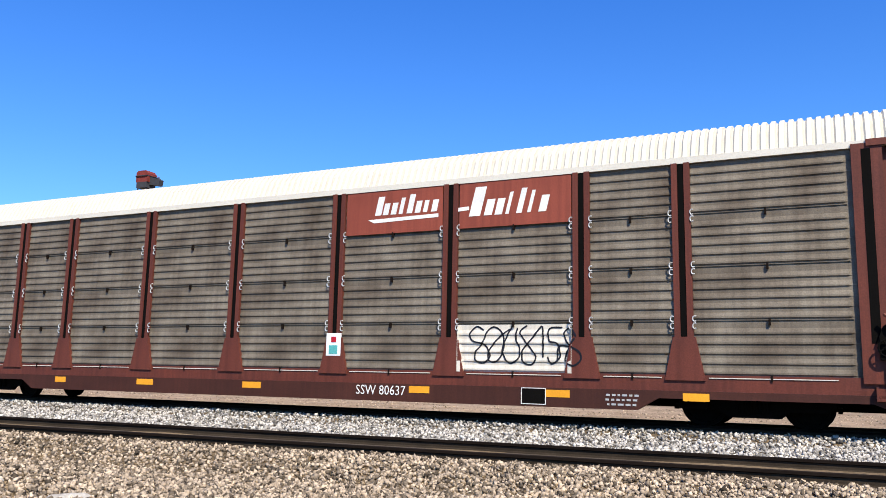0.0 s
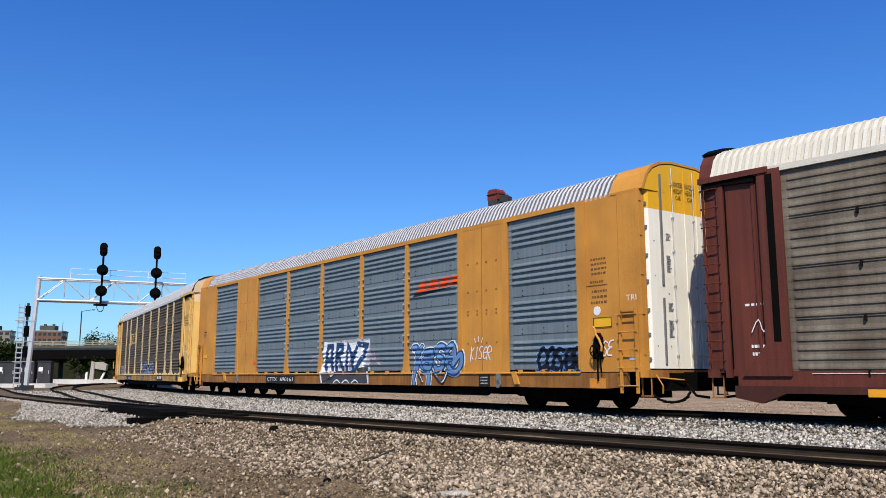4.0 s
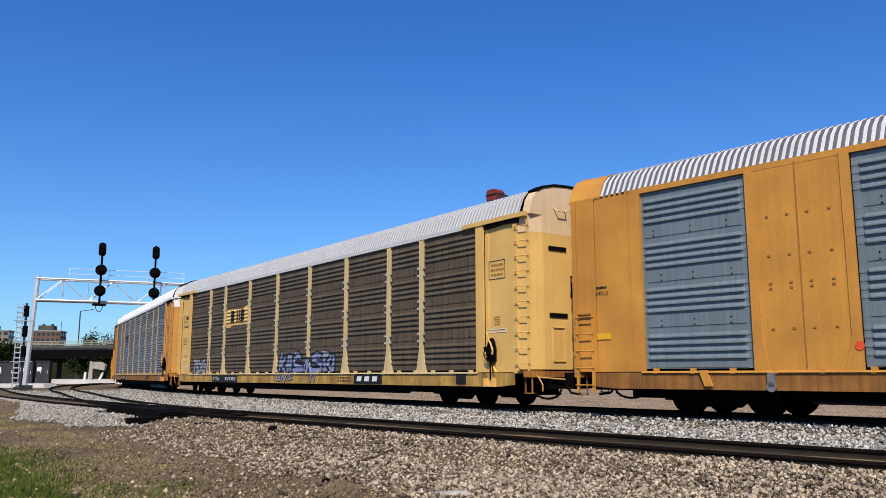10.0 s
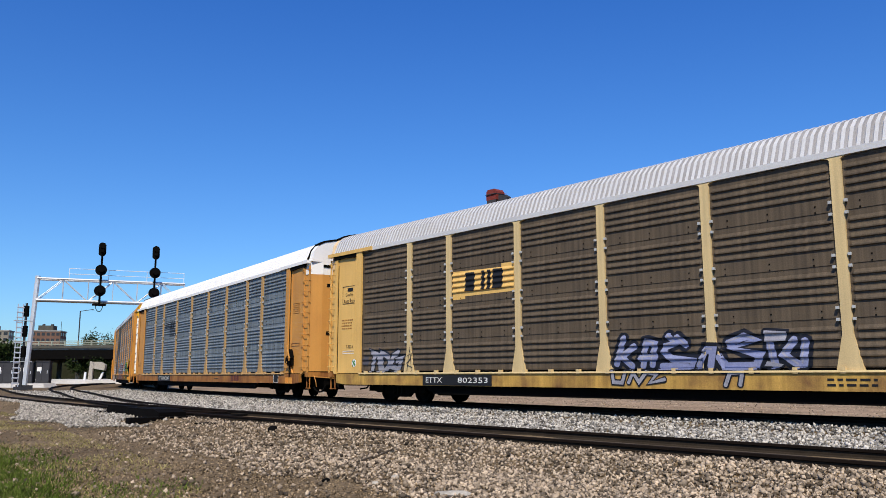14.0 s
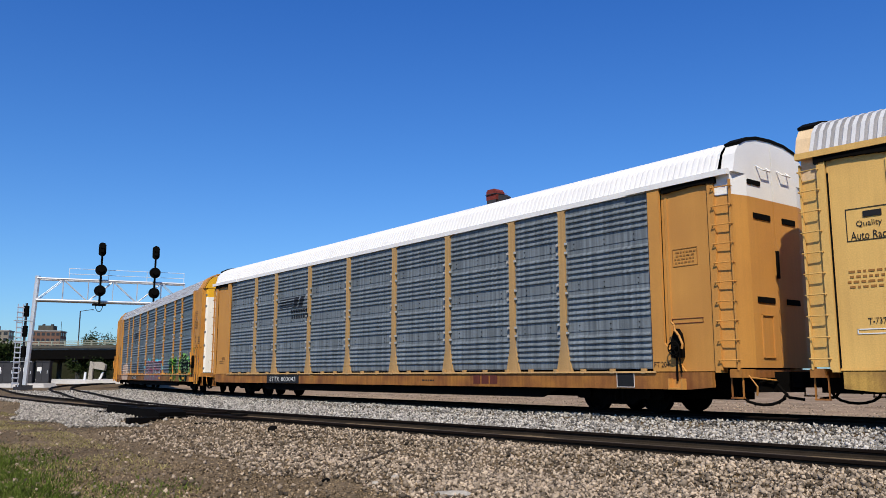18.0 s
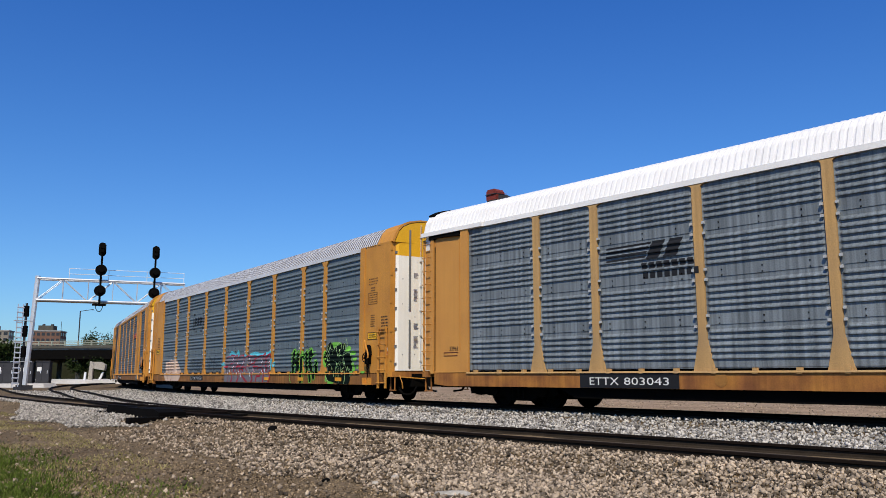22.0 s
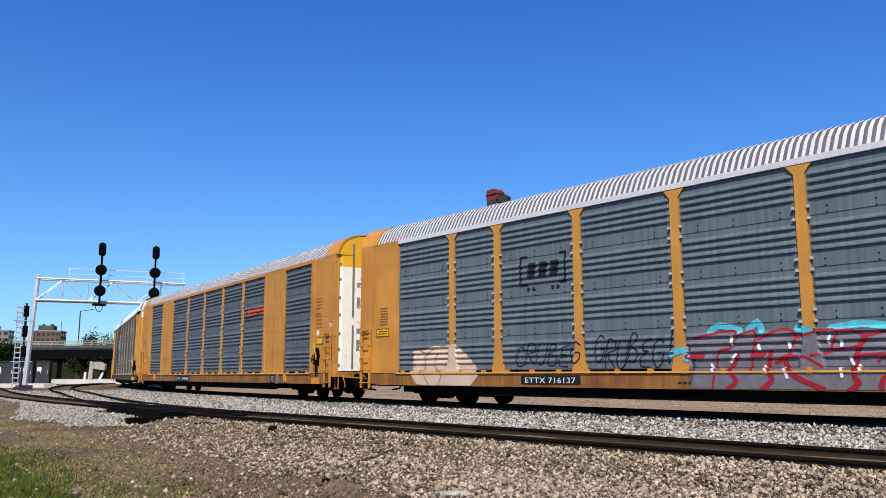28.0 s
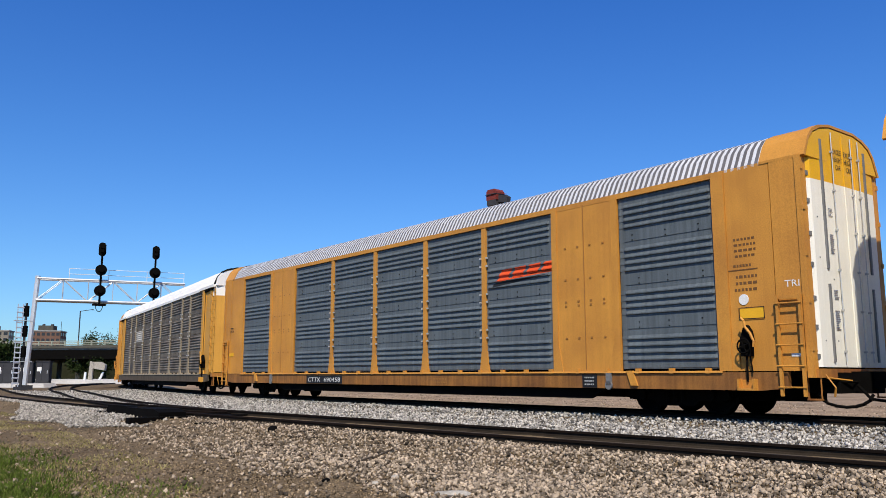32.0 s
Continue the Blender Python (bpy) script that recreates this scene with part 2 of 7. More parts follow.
def part(name, bm, mat, parent, label="", at=(0, 0, 0), turn=0.0):
    """One mesh object under a thing or a part."""
    me = bm if isinstance(bm, bpy.types.Mesh) else finish(name, bm, mat)
    ob = new(name, me)
    ob.parent = parent
    ob.location = at
    ob.rotation_euler = (0, 0, turn)
    if label:
        ob["label"] = label
    return ob


def thing(name, bm, mat, label, category, group="", kind="", at=(0, 0, 0), turn=0.0):
    me = bm if bm is None or isinstance(bm, bpy.types.Mesh) else finish(name, bm, mat)
    ob = new(name, me)
    ob.location = at
    ob.rotation_euler = (0, 0, turn)
    return tagged(ob, label, category, group, kind)


def raw(name, verts, faces, mat):
    me = bpy.data.meshes.new(name)
    me.from_pydata(verts, [], faces)
    me.materials.append(mat)
    return me


# ---------------------------------------------------------------- the lines of the tracks
TRAIN_Y, BEND_X, BEND_R, BEND_L = 16.91, 20.08, 195.4, 50.0


def rail_line():
    """Centre line of the train's track: points every 0.5 m with their length from the start of the bend."""
    pts, x, y = [], BEND_X, TRAIN_Y
    heading, step = 0.0, 0.5
    for i in range(720):
        pts.append((x, y, heading))
        u = (i + 0.5) * step
        k = min(u / BEND_L, 1) / BEND_R if u < 190 else 0
        heading += k * step
        x -= math.cos(heading) * step
        y += math.sin(heading) * step
    return pts


LINE = rail_line()


def on_line(s):
    """Place and heading (of the way to +x) on the train's track at arc length s, which is x where it is straight."""
    if s >= BEND_X:
        return s, TRAIN_Y, 0.0
    u = min((BEND_X - s) / 0.5, len(LINE) - 1.01)
    i = int(u)
    f = u - i
    a, b = LINE[i], LINE[i + 1]
    return a[0] + f * (b[0] - a[0]), a[1] + f * (b[1] - a[1]), -(a[2] + f * (b[2] - a[2]))


def near_line(x):
    """Centre line of the near track: y and slope at x."""
    u = max(-19 - x, 0)
    if u > 37:
        return 14.35 + (u - 37) * 0.2242, -0.2242
    return 10.2 + u * u / 330.0, -u / 165.0


def leg_line(x):
    """The leg that leaves the near track and follows the bend."""
    def far(q):
        j = min(range(len(LINE)), key=lambda i: abs(LINE[i][0] - q))
        px, py, h = LINE[j]
        return py - 5.6 / math.cos(h), -math.tan(h)
    xs, xe = -17.0, -52.0
    if x <= xe:
        return far(x)
    y1, m1 = far(xe)
    t = min(max((xs - x) / (xs - xe), 0), 1)
    w = xs - xe
    h00, h01, h11 = 2 * t**3 - 3 * t**2 + 1, -2 * t**3 + 3 * t**2, t**3 - t**2
    return h00 * 10.2 + h01 * y1 + h11 * (-m1) * w, 0.0


def sweep_rail(name, pts, parent_kind, mat=None):
    """A rail of the usual section along points (x, y, z of the head)."""
    sec = [(-0.075, -0.17), (0.075, -0.17), (0.075, -0.15), (0.014, -0.1), (0.012, -0.045), (0.036, -0.035), (0.036, -0.006), (0.028, 0), (-0.028, 0), (-0.036, -0.006), (-0.036, -0.035), (-0.012, -0.045), (-0.014, -0.1), (-0.075, -0.15)]
    verts, faces = [], []
    n = len(sec)
    for i, (x, y, z) in enumerate(pts):
        a, b = pts[max(i - 1, 0)], pts[min(i + 1, len(pts) - 1)]
        d = Vector((b[0] - a[0], b[1] - a[1], 0)).normalized()
        nx, ny = -d.y, d.x
        verts += [(x + nx * u, y + ny * u, z + v) for u, v in sec]
        if i:
            for j in range(n):
                p, q = (i - 1) * n, i * n
                faces.append((p + j, p + (j + 1) % n, q + (j + 1) % n, q + j))
    me = raw(name, verts, faces, mat or M["rail"])
    me.materials.append(M["rail_foot"])
    for k, p in enumerate(me.polygons):
        p.material_index = 1 if k % n in (0, 1, 2, 3, 12, 13) else 0
    return me


def offset_path(centre, off, z):
    out = []
    for i, (x, y) in enumerate(centre):
        a, b = centre[max(i - 1, 0)], centre[min(i + 1, len(centre) - 1)]
        d = Vector((b[0] - a[0], b[1] - a[1])).normalized()
        out.append((x - d.y * off, y + d.x * off, z))
    return out


NEAR_Z = -0.068
train_path = [(60.0, TRAIN_Y), (40.0, TRAIN_Y), (20.5, TRAIN_Y)] + [(p[0], p[1]) for p in LINE[::4]][:110]
near_path = [(x, near_line(x)[0]) for x in [60, 40, 20, 0, -10] + list(range(-18, -140, -4))]
leg_path = [(x, leg_line(x)[0]) for x in range(-17, -113, -1)]


# ---------------------------------------------------------------- ground and tracks
def ground_z(x, y):
    """Height of the ground: two low beds of ballast on a plain."""
    ny = near_line(x)[0]
    z = -0.34
    z = max(z, -0.19 - max(abs(y - ny) - 1.45, 0) * 0.16)
    ty = TRAIN_Y if x > BEND_X else None
    if ty is None:
        u = BEND_X - x
        ty = TRAIN_Y + (u**3 / (6 * BEND_R * BEND_L) if u < BEND_L else BEND_L**2 / (6 * BEND_R) + (u - BEND_L) * BEND_L / (2 * BEND_R) + (u - BEND_L)**2 / (2 * BEND_R))
    z = max(z, -0.15 - max(abs(y - ty) - 1.4, 0) * 0.16)
    if ny < y < ty:
        z = max(z, -0.24)
    return z + 0.02 * noise.noise((x * 0.7, y * 0.7, 0))


def build_ground():
    xs = [-3000, -1200, -500, -250, -160] + [-120 + i * 4 for i in range(15)] + [-60 + 0.8 * i for i in range(88)] + [12, 16, 20, 30, 60, 120, 300, 1000, 3000]
    ys = [-3000, -1000, -300, -80, -30, -12, -5] + [-2 + 0.4 * i for i in range(70)] + [27 + 3 * i for i in range(20)] + [100, 140, 200, 400, 1000, 3000]
    verts = [(x, y, ground_z(x, y) if -200 < x < 200 and -50 < y < 120 else -0.34) for x in xs for y in ys]
    n = len(ys)
    faces = [(i * n + j, (i + 1) * n + j, (i + 1) * n + j + 1, i * n + j + 1) for i in range(len(xs) - 1) for j in range(n - 1)]
    me = raw("ground", verts, faces, M["ground"])
    me.materials.append(M["far_dirt"])
    for p in me.polygons:
        p.use_smooth = True
        p.material_index = 1 if p.center.y > on_line(p.center.x)[1] + 1.9 else 0
    tagged(new("ground", me), "brown gravelly dirt lot around the railway tracks", "ground", kind="structure")


build_ground()


def stones(name, label, count, place, size, mat, seed):
    """Broken stones, strewn by place(rng) -> x, y, z."""
    rng = np.random.default_rng(seed)
    base = np.array([(1, 0, 0), (-1, 0, 0), (0, 1, 0), (0, -1, 0), (0, 0, 1), (0, 0, -1)], float)
    tri = np.array([(0, 2, 4), (2, 1, 4), (1, 3, 4), (3, 0, 4), (2, 0, 5), (1, 2, 5), (3, 1, 5), (0, 3, 5)])
    pos = place(rng, count)
    count = len(pos)
    r = rng.uniform(size[0], size[1], (count, 1, 1)) * rng.uniform(0.65, 1.25, (count, 6, 1)) * np.array([1.15, 1.0, 0.75])
    q = rng.normal(size=(count, 4))
    q /= np.linalg.norm(q, axis=1, keepdims=True)
    w, x, y, z = q.T
    R = np.stack([1 - 2 * (y * y + z * z), 2 * (x * y - z * w), 2 * (x * z + y * w), 2 * (x * y + z * w), 1 - 2 * (x * x + z * z), 2 * (y * z - x * w),
                  2 * (x * z - y * w), 2 * (y * z + x * w), 1 - 2 * (x * x + y * y)], 1).reshape(-1, 3, 3)
    v = np.einsum("nij,nkj->nki", R, base[None] * r) + pos[:, None, :]
    f = (tri[None] + 6 * np.arange(count)[:, None, None]).reshape(-1, 3)
    me = bpy.data.meshes.new(name)
    me.vertices.add(count * 6)
    me.vertices.foreach_set("co", v.reshape(-1))
    me.loops.add(len(f) * 3)
    me.loops.foreach_set("vertex_index", f.reshape(-1).astype(np.int32))
    me.polygons.add(len(f))
    me.polygons.foreach_set("loop_start", (np.arange(len(f)) * 3).astype(np.int32))
    me.update(calc_edges=True)
    me.materials.append(mat)
    return tagged(new(name, me), label, "stones", kind="stuff")


def ballast_place(rng, n):
    x = -62 + 68 * rng.random(n) ** 0.75
    ty = np.array([on_line(v)[1] for v in np.linspace(-62, 6, 137)])
    tyx = np.interp(x, np.linspace(-62, 6, 137), ty)
    ny = np.array([near_line(v)[0] for v in x])
    y = ny + 0.95 + (tyx - 0.85 - ny - 0.95) * rng.random(n)
    z = np.array([ground_z(a, b) for a, b in zip(x, y)]) + rng.uniform(-0.015, 0.055, n)
    return np.stack([x, y, z], 1)


def gravel_place(rng, n):
    d = 6.2 + 34 * rng.random(n) ** 2.6
    a = np.radians(-10 + 92 * rng.random(n))
    x, y = -np.sin(a) * d, np.cos(a) * d
    ny = np.array([near_line(v)[0] for v in x])
    dirt = np.array([noise.noise((p * 0.35, q * 0.35, 3.0)) for p, q in zip(x, y)])
    edge = 6.0 + 0.16 * (-x - 5.3)
    keep = (y < ny - 0.6) & ((y > edge - 1.2 + dirt * 1.6) & (rng.random(n) < 0.45) | (y > edge + dirt * 1.2) | (rng.random(n) < 0.025))
    x, y = x[keep], y[keep]
    z = np.array([ground_z(p, q) for p, q in zip(x, y)]) + rng.uniform(-0.01, 0.032, len(x))
    return np.stack([x, y, z], 1)


stones("track_ballast", "pale grey crushed ballast between two railway tracks", 62000, ballast_place, (0.02, 0.05), M["ballast"], 3)
stones("gravel", "brown and grey gravel strewn on the dirt beside the track", 200000, gravel_place, (0.012, 0.04), M["gravel"], 4)

def dirt_place(rng, n):
    d = 5.6 + 32 * rng.random(n) ** 2.0
    a = np.radians(10 + 78 * rng.random(n))
    x, y = -np.sin(a) * d, np.cos(a) * d
    keep = y < np.array([near_line(v)[0] for v in x]) - 1.0
    x, y = x[keep], y[keep]
    z = np.array([ground_z(p, q) for p, q in zip(x, y)]) + rng.uniform(-0.01, 0.01, len(x))
    return np.stack([x, y, z], 1)


stones("dirt_clods", "brown clods and pebbles on trodden dirt", 120000, dirt_place, (0.007, 0.022), M["clod"], 14)


def far_place(rng, n):
    x = rng.uniform(-45, 8, n)
    ty = np.interp(x, np.linspace(-62, 8, 141), [on_line(v)[1] for v in np.linspace(-62, 8, 141)])
    y = ty + 1.7 + 16 * rng.random(n) ** 1.6
    z = np.array([ground_z(p, q) for p, q in zip(x, y)])
    return np.stack([x, y, z], 1)


stones("far_gravel", "brown gravel and clods beyond the train", 14000, far_place, (0.012, 0.04), M["gravel"], 15)


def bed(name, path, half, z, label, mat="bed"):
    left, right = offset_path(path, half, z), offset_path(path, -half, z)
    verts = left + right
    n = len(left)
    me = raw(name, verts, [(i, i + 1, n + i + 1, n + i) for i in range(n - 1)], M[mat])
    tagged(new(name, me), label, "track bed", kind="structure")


# dark sheet laid under the train to deepen its shade
bed("trackbed_main", train_path, 1.15, -0.125, "near-black ballast sheet carrying the shade under the train")
bed("trackbed_near", near_path, 0.72, NEAR_Z - 0.125, "brown fouled ballast between the rails of the empty track", "bed_brown")

for nm, lab, path, z in (("track_main", "dark rusty rails of the track under the train", train_path, 0.0),
                         ("track_near", "dark rusty rails of an empty track beside gravel", near_path, NEAR_Z),
                         ("track_leg", "dark rusty rails of a branch curving away from a switch", leg_path, NEAR_Z - 0.004)):
    tr = thing(nm, None, None, lab, "railway track", kind="structure")
    for off in (-0.755, 0.755):
        part("rail", sweep_rail("rail", offset_path(path, off, z), ""), None, tr)


# ---------------------------------------------------------------- autorack cars
SIDE = 1.53
Z_SILL0, Z_SILL1, Z_PAN0, Z_PAN1, Z_EAVE = 0.55, 0.93, 0.99, 4.98, 5.08
EDGE = 11.76
POSTS = {"post": [-9.1, -7.2, -4.35, -1.5, 1.38, 4.22, 7.05, 8.93], "solid": [-4.15, -1.35, 1.48, 4.25]}


def seams(style):
    """Heights at which the four sheets of a bay meet."""
    if style == "a":
        return [Z_PAN0 + k * (Z_PAN1 - Z_PAN0) / 4 for k in range(5)]
    return [Z_PAN0, 1.88, 2.89, 3.91, Z_PAN1]


def panel_profile(style, only=None):
    """Height and outward depth of the ridges of the side sheets: of all, or of one sheet alone."""
    pitch, depth, flat = {"a": (0.178, 0.022, 0.055), "b": (0.156, 0.042, 0.34), "c": (0.16, 0.035, 0.33), "d": (0.136, 0.038, 0.3)}[style]
    lip = 0.05 if style == "a" else 0.012
    prof = []
    cuts = seams(style)
    for g in range(4):
        if only is not None and g != only:
            continue
        z, end = cuts[g], cuts[g + 1]
        prof += [(z, lip), (z + 0.024, lip), (z + 0.026, 0)]
        z += flat if g or style == "a" else 0.19
        while z + pitch * 0.8 < end - 0.03 and len([p for p in prof if p[1] < 0 and p[0] > cuts[g]]) < (8 if style in "bc" else 10):
            prof += [(z, 0), (z + pitch * 0.1, -depth), (z + pitch * 0.26, -depth), (z + pitch * 0.66, 0)]
            z += pitch
        prof.append((end - 0.004, 0))
    return prof


def panel_mesh(width, style, g):
    """One side sheet with its ridges and bolts, front to -y, standing at x = 0."""
    prof = panel_profile(style, g)
    z0, z1 = prof[0][0], prof[-1][0]
    bm = bmesh.new()
    edge = width / 2
    strip(bm, [[(-edge, min(y, 0.0) * 0.2, z), (0.13 - edge, min(y, 0.0) * 0.2, z), (0.175 - edge, y, z), (edge - 0.175, y, z), (edge - 0.13, min(y, 0.0) * 0.2, z), (edge, min(y, 0.0) * 0.2, z)] for z, y in prof])
    strip(bm, [[(-width / 2, 0.02, z0), (width / 2, 0.02, z0)], [(-width / 2, 0.02, z1), (width / 2, 0.02, z1)]])
    plain = len(bm.faces)
    if g and style != "a":
        rng = random.Random(int(width * 100) + g)
        for k in range(3 if width > 2 else 2):
            x = (k + 0.5) / (3 if width > 2 else 2) * width - width / 2 + rng.uniform(-0.1, 0.1)
            for dz in (0.05, 0.17):
                box(bm, x - 0.013, x + 0.013, -0.012, 0.0, z0 + dz - 0.013, z0 + dz + 0.013)
    bm.faces.ensure_lookup_table()
    for f in bm.faces[plain:]:
        f.material_index = 1
    me = finish("side_panel", bm, M["sheet_blue"])
    me.materials.append(M["black"])
    return me


def post_bm(kind):
    bm = bmesh.new()
    if kind == "c":
        o = [(-0.25, 0.93), (0.25, 0.93), (0.125, 1.5), (0.1, 1.6), (0.11, 4.92), (0.15, 4.96), (0.3, 4.985), (0.3, 5.07), (-0.3, 5.07), (-0.3, 4.985), (-0.15, 4.96), (-0.11, 4.92), (-0.1, 1.6), (-0.125, 1.5)]
        prism(bm, o, xz, -0.022, 0.06)
    elif kind == "e":
        o = [(-0.23, 0.93), (0.23, 0.93), (0.125, 1.55), (0.11, 4.78), (0.26, 4.97), (0.26, 5.06), (-0.26, 5.06), (-0.26, 4.97), (-0.11, 4.78), (-0.125, 1.55)]
        prism(bm, o, xz, -0.022, 0.06)
    elif kind == "b":
        o = [(-0.19, 0.93), (0.19, 0.93), (0.115, 1.48), (0.09, 1.52), (0.09, 5.04), (-0.09, 5.04), (-0.09, 1.52), (-0.115, 1.48)]
        prism(bm, o, xz, -0.022, 0.06)
    else:
        prism(bm, [(-0.17, -0.04), (-0.06, -0.04), (-0.06, 0.03), (0.06, 0.03), (0.06, -0.04), (0.17, -0.04), (0.17, 0.06), (-0.17, 0.06)], xy, 1.72, 5.0)
    return bm


def clip_bm(kind):
    bm = bmesh.new()
    if kind == "a":
        arc = [0.9 + 0.45 * k for k in range(11)]
        ring = [(0.013 * math.cos(1.2566 * i), 0.013 * math.sin(1.2566 * i)) for i in range(6)]
        strip(bm, [[((0.038 + u) * math.cos(a), -0.05 + v, (0.05 + u) * math.sin(a)) for u, v in ring] for a in arc])
    else:
        w = 0.022 if kind == "b" else 0.028
        box(bm, -w, w, -0.05, 0.0, -w, w)
    return bm


def clip_places(kind):
    """Where the fasteners sit on a post: beside it, in pairs at the seams of the sheets."""
    w = {"a": 0.2, "b": 0.14, "c": 0.15, "e": 0.15}[kind]
    zs = (1.92, 2.05, 2.92, 3.05, 3.91, 4.04) if kind == "a" else (1.88, 2.1, 2.87, 3.09, 3.88, 4.11)
    return [(x * w, z) for z in zs for x in (-1, 1)]


def roof_section(inset=0.0, lift=0.0, tall=0.0):
    h = [(1.55, Z_EAVE - 0.03), (1.55, Z_EAVE + 0.02), (1.37, 5.46 + tall), (1.2, 5.64 + tall), (0.92, 5.76 + tall), (0.5, 5.84 + tall), (0.0, 5.87 + tall)]
    pts = [(-y, z) for y, z in h] + [(y, z) for y, z in h[-2::-1]]
    return [(y * (1 - inset), z + lift) for y, z in pts]


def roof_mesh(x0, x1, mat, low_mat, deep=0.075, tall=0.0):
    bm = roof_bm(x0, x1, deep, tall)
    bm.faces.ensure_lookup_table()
    # drop and trough faces take the copy with the shade in its colour
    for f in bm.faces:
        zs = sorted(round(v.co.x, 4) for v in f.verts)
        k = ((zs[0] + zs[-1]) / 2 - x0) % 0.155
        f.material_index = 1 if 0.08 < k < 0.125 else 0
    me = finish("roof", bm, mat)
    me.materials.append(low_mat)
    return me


def roof_bm(x0, x1, deep=0.075, tall=0.0):
    bm = bmesh.new()
    rows, x, p = [], x0, 0.155
    lo, hi = roof_section(0.3 * deep, -deep, tall), roof_section(0, 0, tall)

    def ring(x, sec):
        return [(x, y, z) for y, z in sec]
    rows.append(ring(x0, hi))
    while x + p < x1:
        rows += [ring(x + 0.075, hi), ring(x + 0.095, lo), ring(x + 0.125, lo), ring(x + p, hi)]
        x += p
    rows.append(ring(x1, hi))
    strip(bm, rows)
    return bm


def cap_bm(x0, x1, lift=0.012):
    """A smooth end piece of the roof."""
    bm = bmesh.new()
    sec = roof_section(-0.008, lift)
    strip(bm, [[(x, y, z) for y, z in sec] for x in (x0, x1)])
    return bm


def truck_bm():
    bm = bmesh.new()
    for y in (-1.0, 1.0):
        prism(bm, [(-1.35, 0.36), (-1.2, 0.3), (-0.6, 0.3), (-0.45, 0.18), (0.45, 0.18), (0.6, 0.3), (1.2, 0.3), (1.35, 0.36), (1.3, 0.56), (0.7, 0.62), (0.4, 0.78), (-0.4, 0.78), (-0.7, 0.62), (-1.3, 0.56)], xz, y - 0.07, y + 0.07)
        for x in (-0.9, 0.9):
            tube(bm, (x, y - 0.14, 0.42), (x, y + 0.14, 0.42), 0.12, 10)
        for x in (-0.2, 0.0, 0.2):
            tube(bm, (x, y * 1.06, 0.26), (x, y * 1.06, 0.52), 0.07, 8)
    box(bm, -0.25, 0.25, -1.0, 1.0, 0.4, 0.66)
    for x in (-1.4, 1.4):
        box(bm, x - 0.04, x + 0.04, -0.9, 0.9, 0.3, 0.4)
    return bm


def wheelset_bm():
    bm = bmesh.new()
    tube(bm, (0, -1.0, 0), (0, 1.0, 0), 0.08, 10)
    for s in (-1, 1):
        n = 24
        rings = [(0.12, 0.80), (0.34, 0.765), (0.36, 0.815), (0.42, 0.82), (0.425, 0.72), (0.45, 0.70), (0.45, 0.675), (0.33, 0.675), (0.12, 0.70)]
        strip(bm, [[(r * math.cos(6.28319 * i / n), s * y, r * math.sin(6.28319 * i / n)) for i in range(n + 1)] for r, y in rings])
        for k in range(4):
            box(bm, 0.2 * math.cos(k * 1.5708) - 0.04, 0.2 * math.cos(k * 1.5708) + 0.04, s * 0.79 - 0.01, s * 0.79 + 0.01, 0.2 * math.sin(k * 1.5708) - 0.04, 0.2 * math.sin(k * 1.5708) + 0.04)
    return bm


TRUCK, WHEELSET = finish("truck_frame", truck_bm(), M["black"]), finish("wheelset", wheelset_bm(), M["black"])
WHEELSETS = []
CACHE = {}


def cached(key, make, mat):
    if (key, mat.name) not in CACHE:
        made = make()
        if isinstance(made, bpy.types.Mesh):
            made.materials[0] = mat
        else:
            made = finish(key[0] if isinstance(key, tuple) else key, made, mat)
        CACHE[(key, mat.name)] = made
    return CACHE[(key, mat.name)]


def both_sides(name, key, make, mat, car, x, y=-SIDE, label="", z=0.0):
    """A part on the near side and its twin on the far one."""
    me = cached(key, make, mat)
    a = part(name, me, None, car, label, at=(x, y, z))
    part(name, me, None, car, label, at=(x, -y, z), turn=math.pi)
    return a


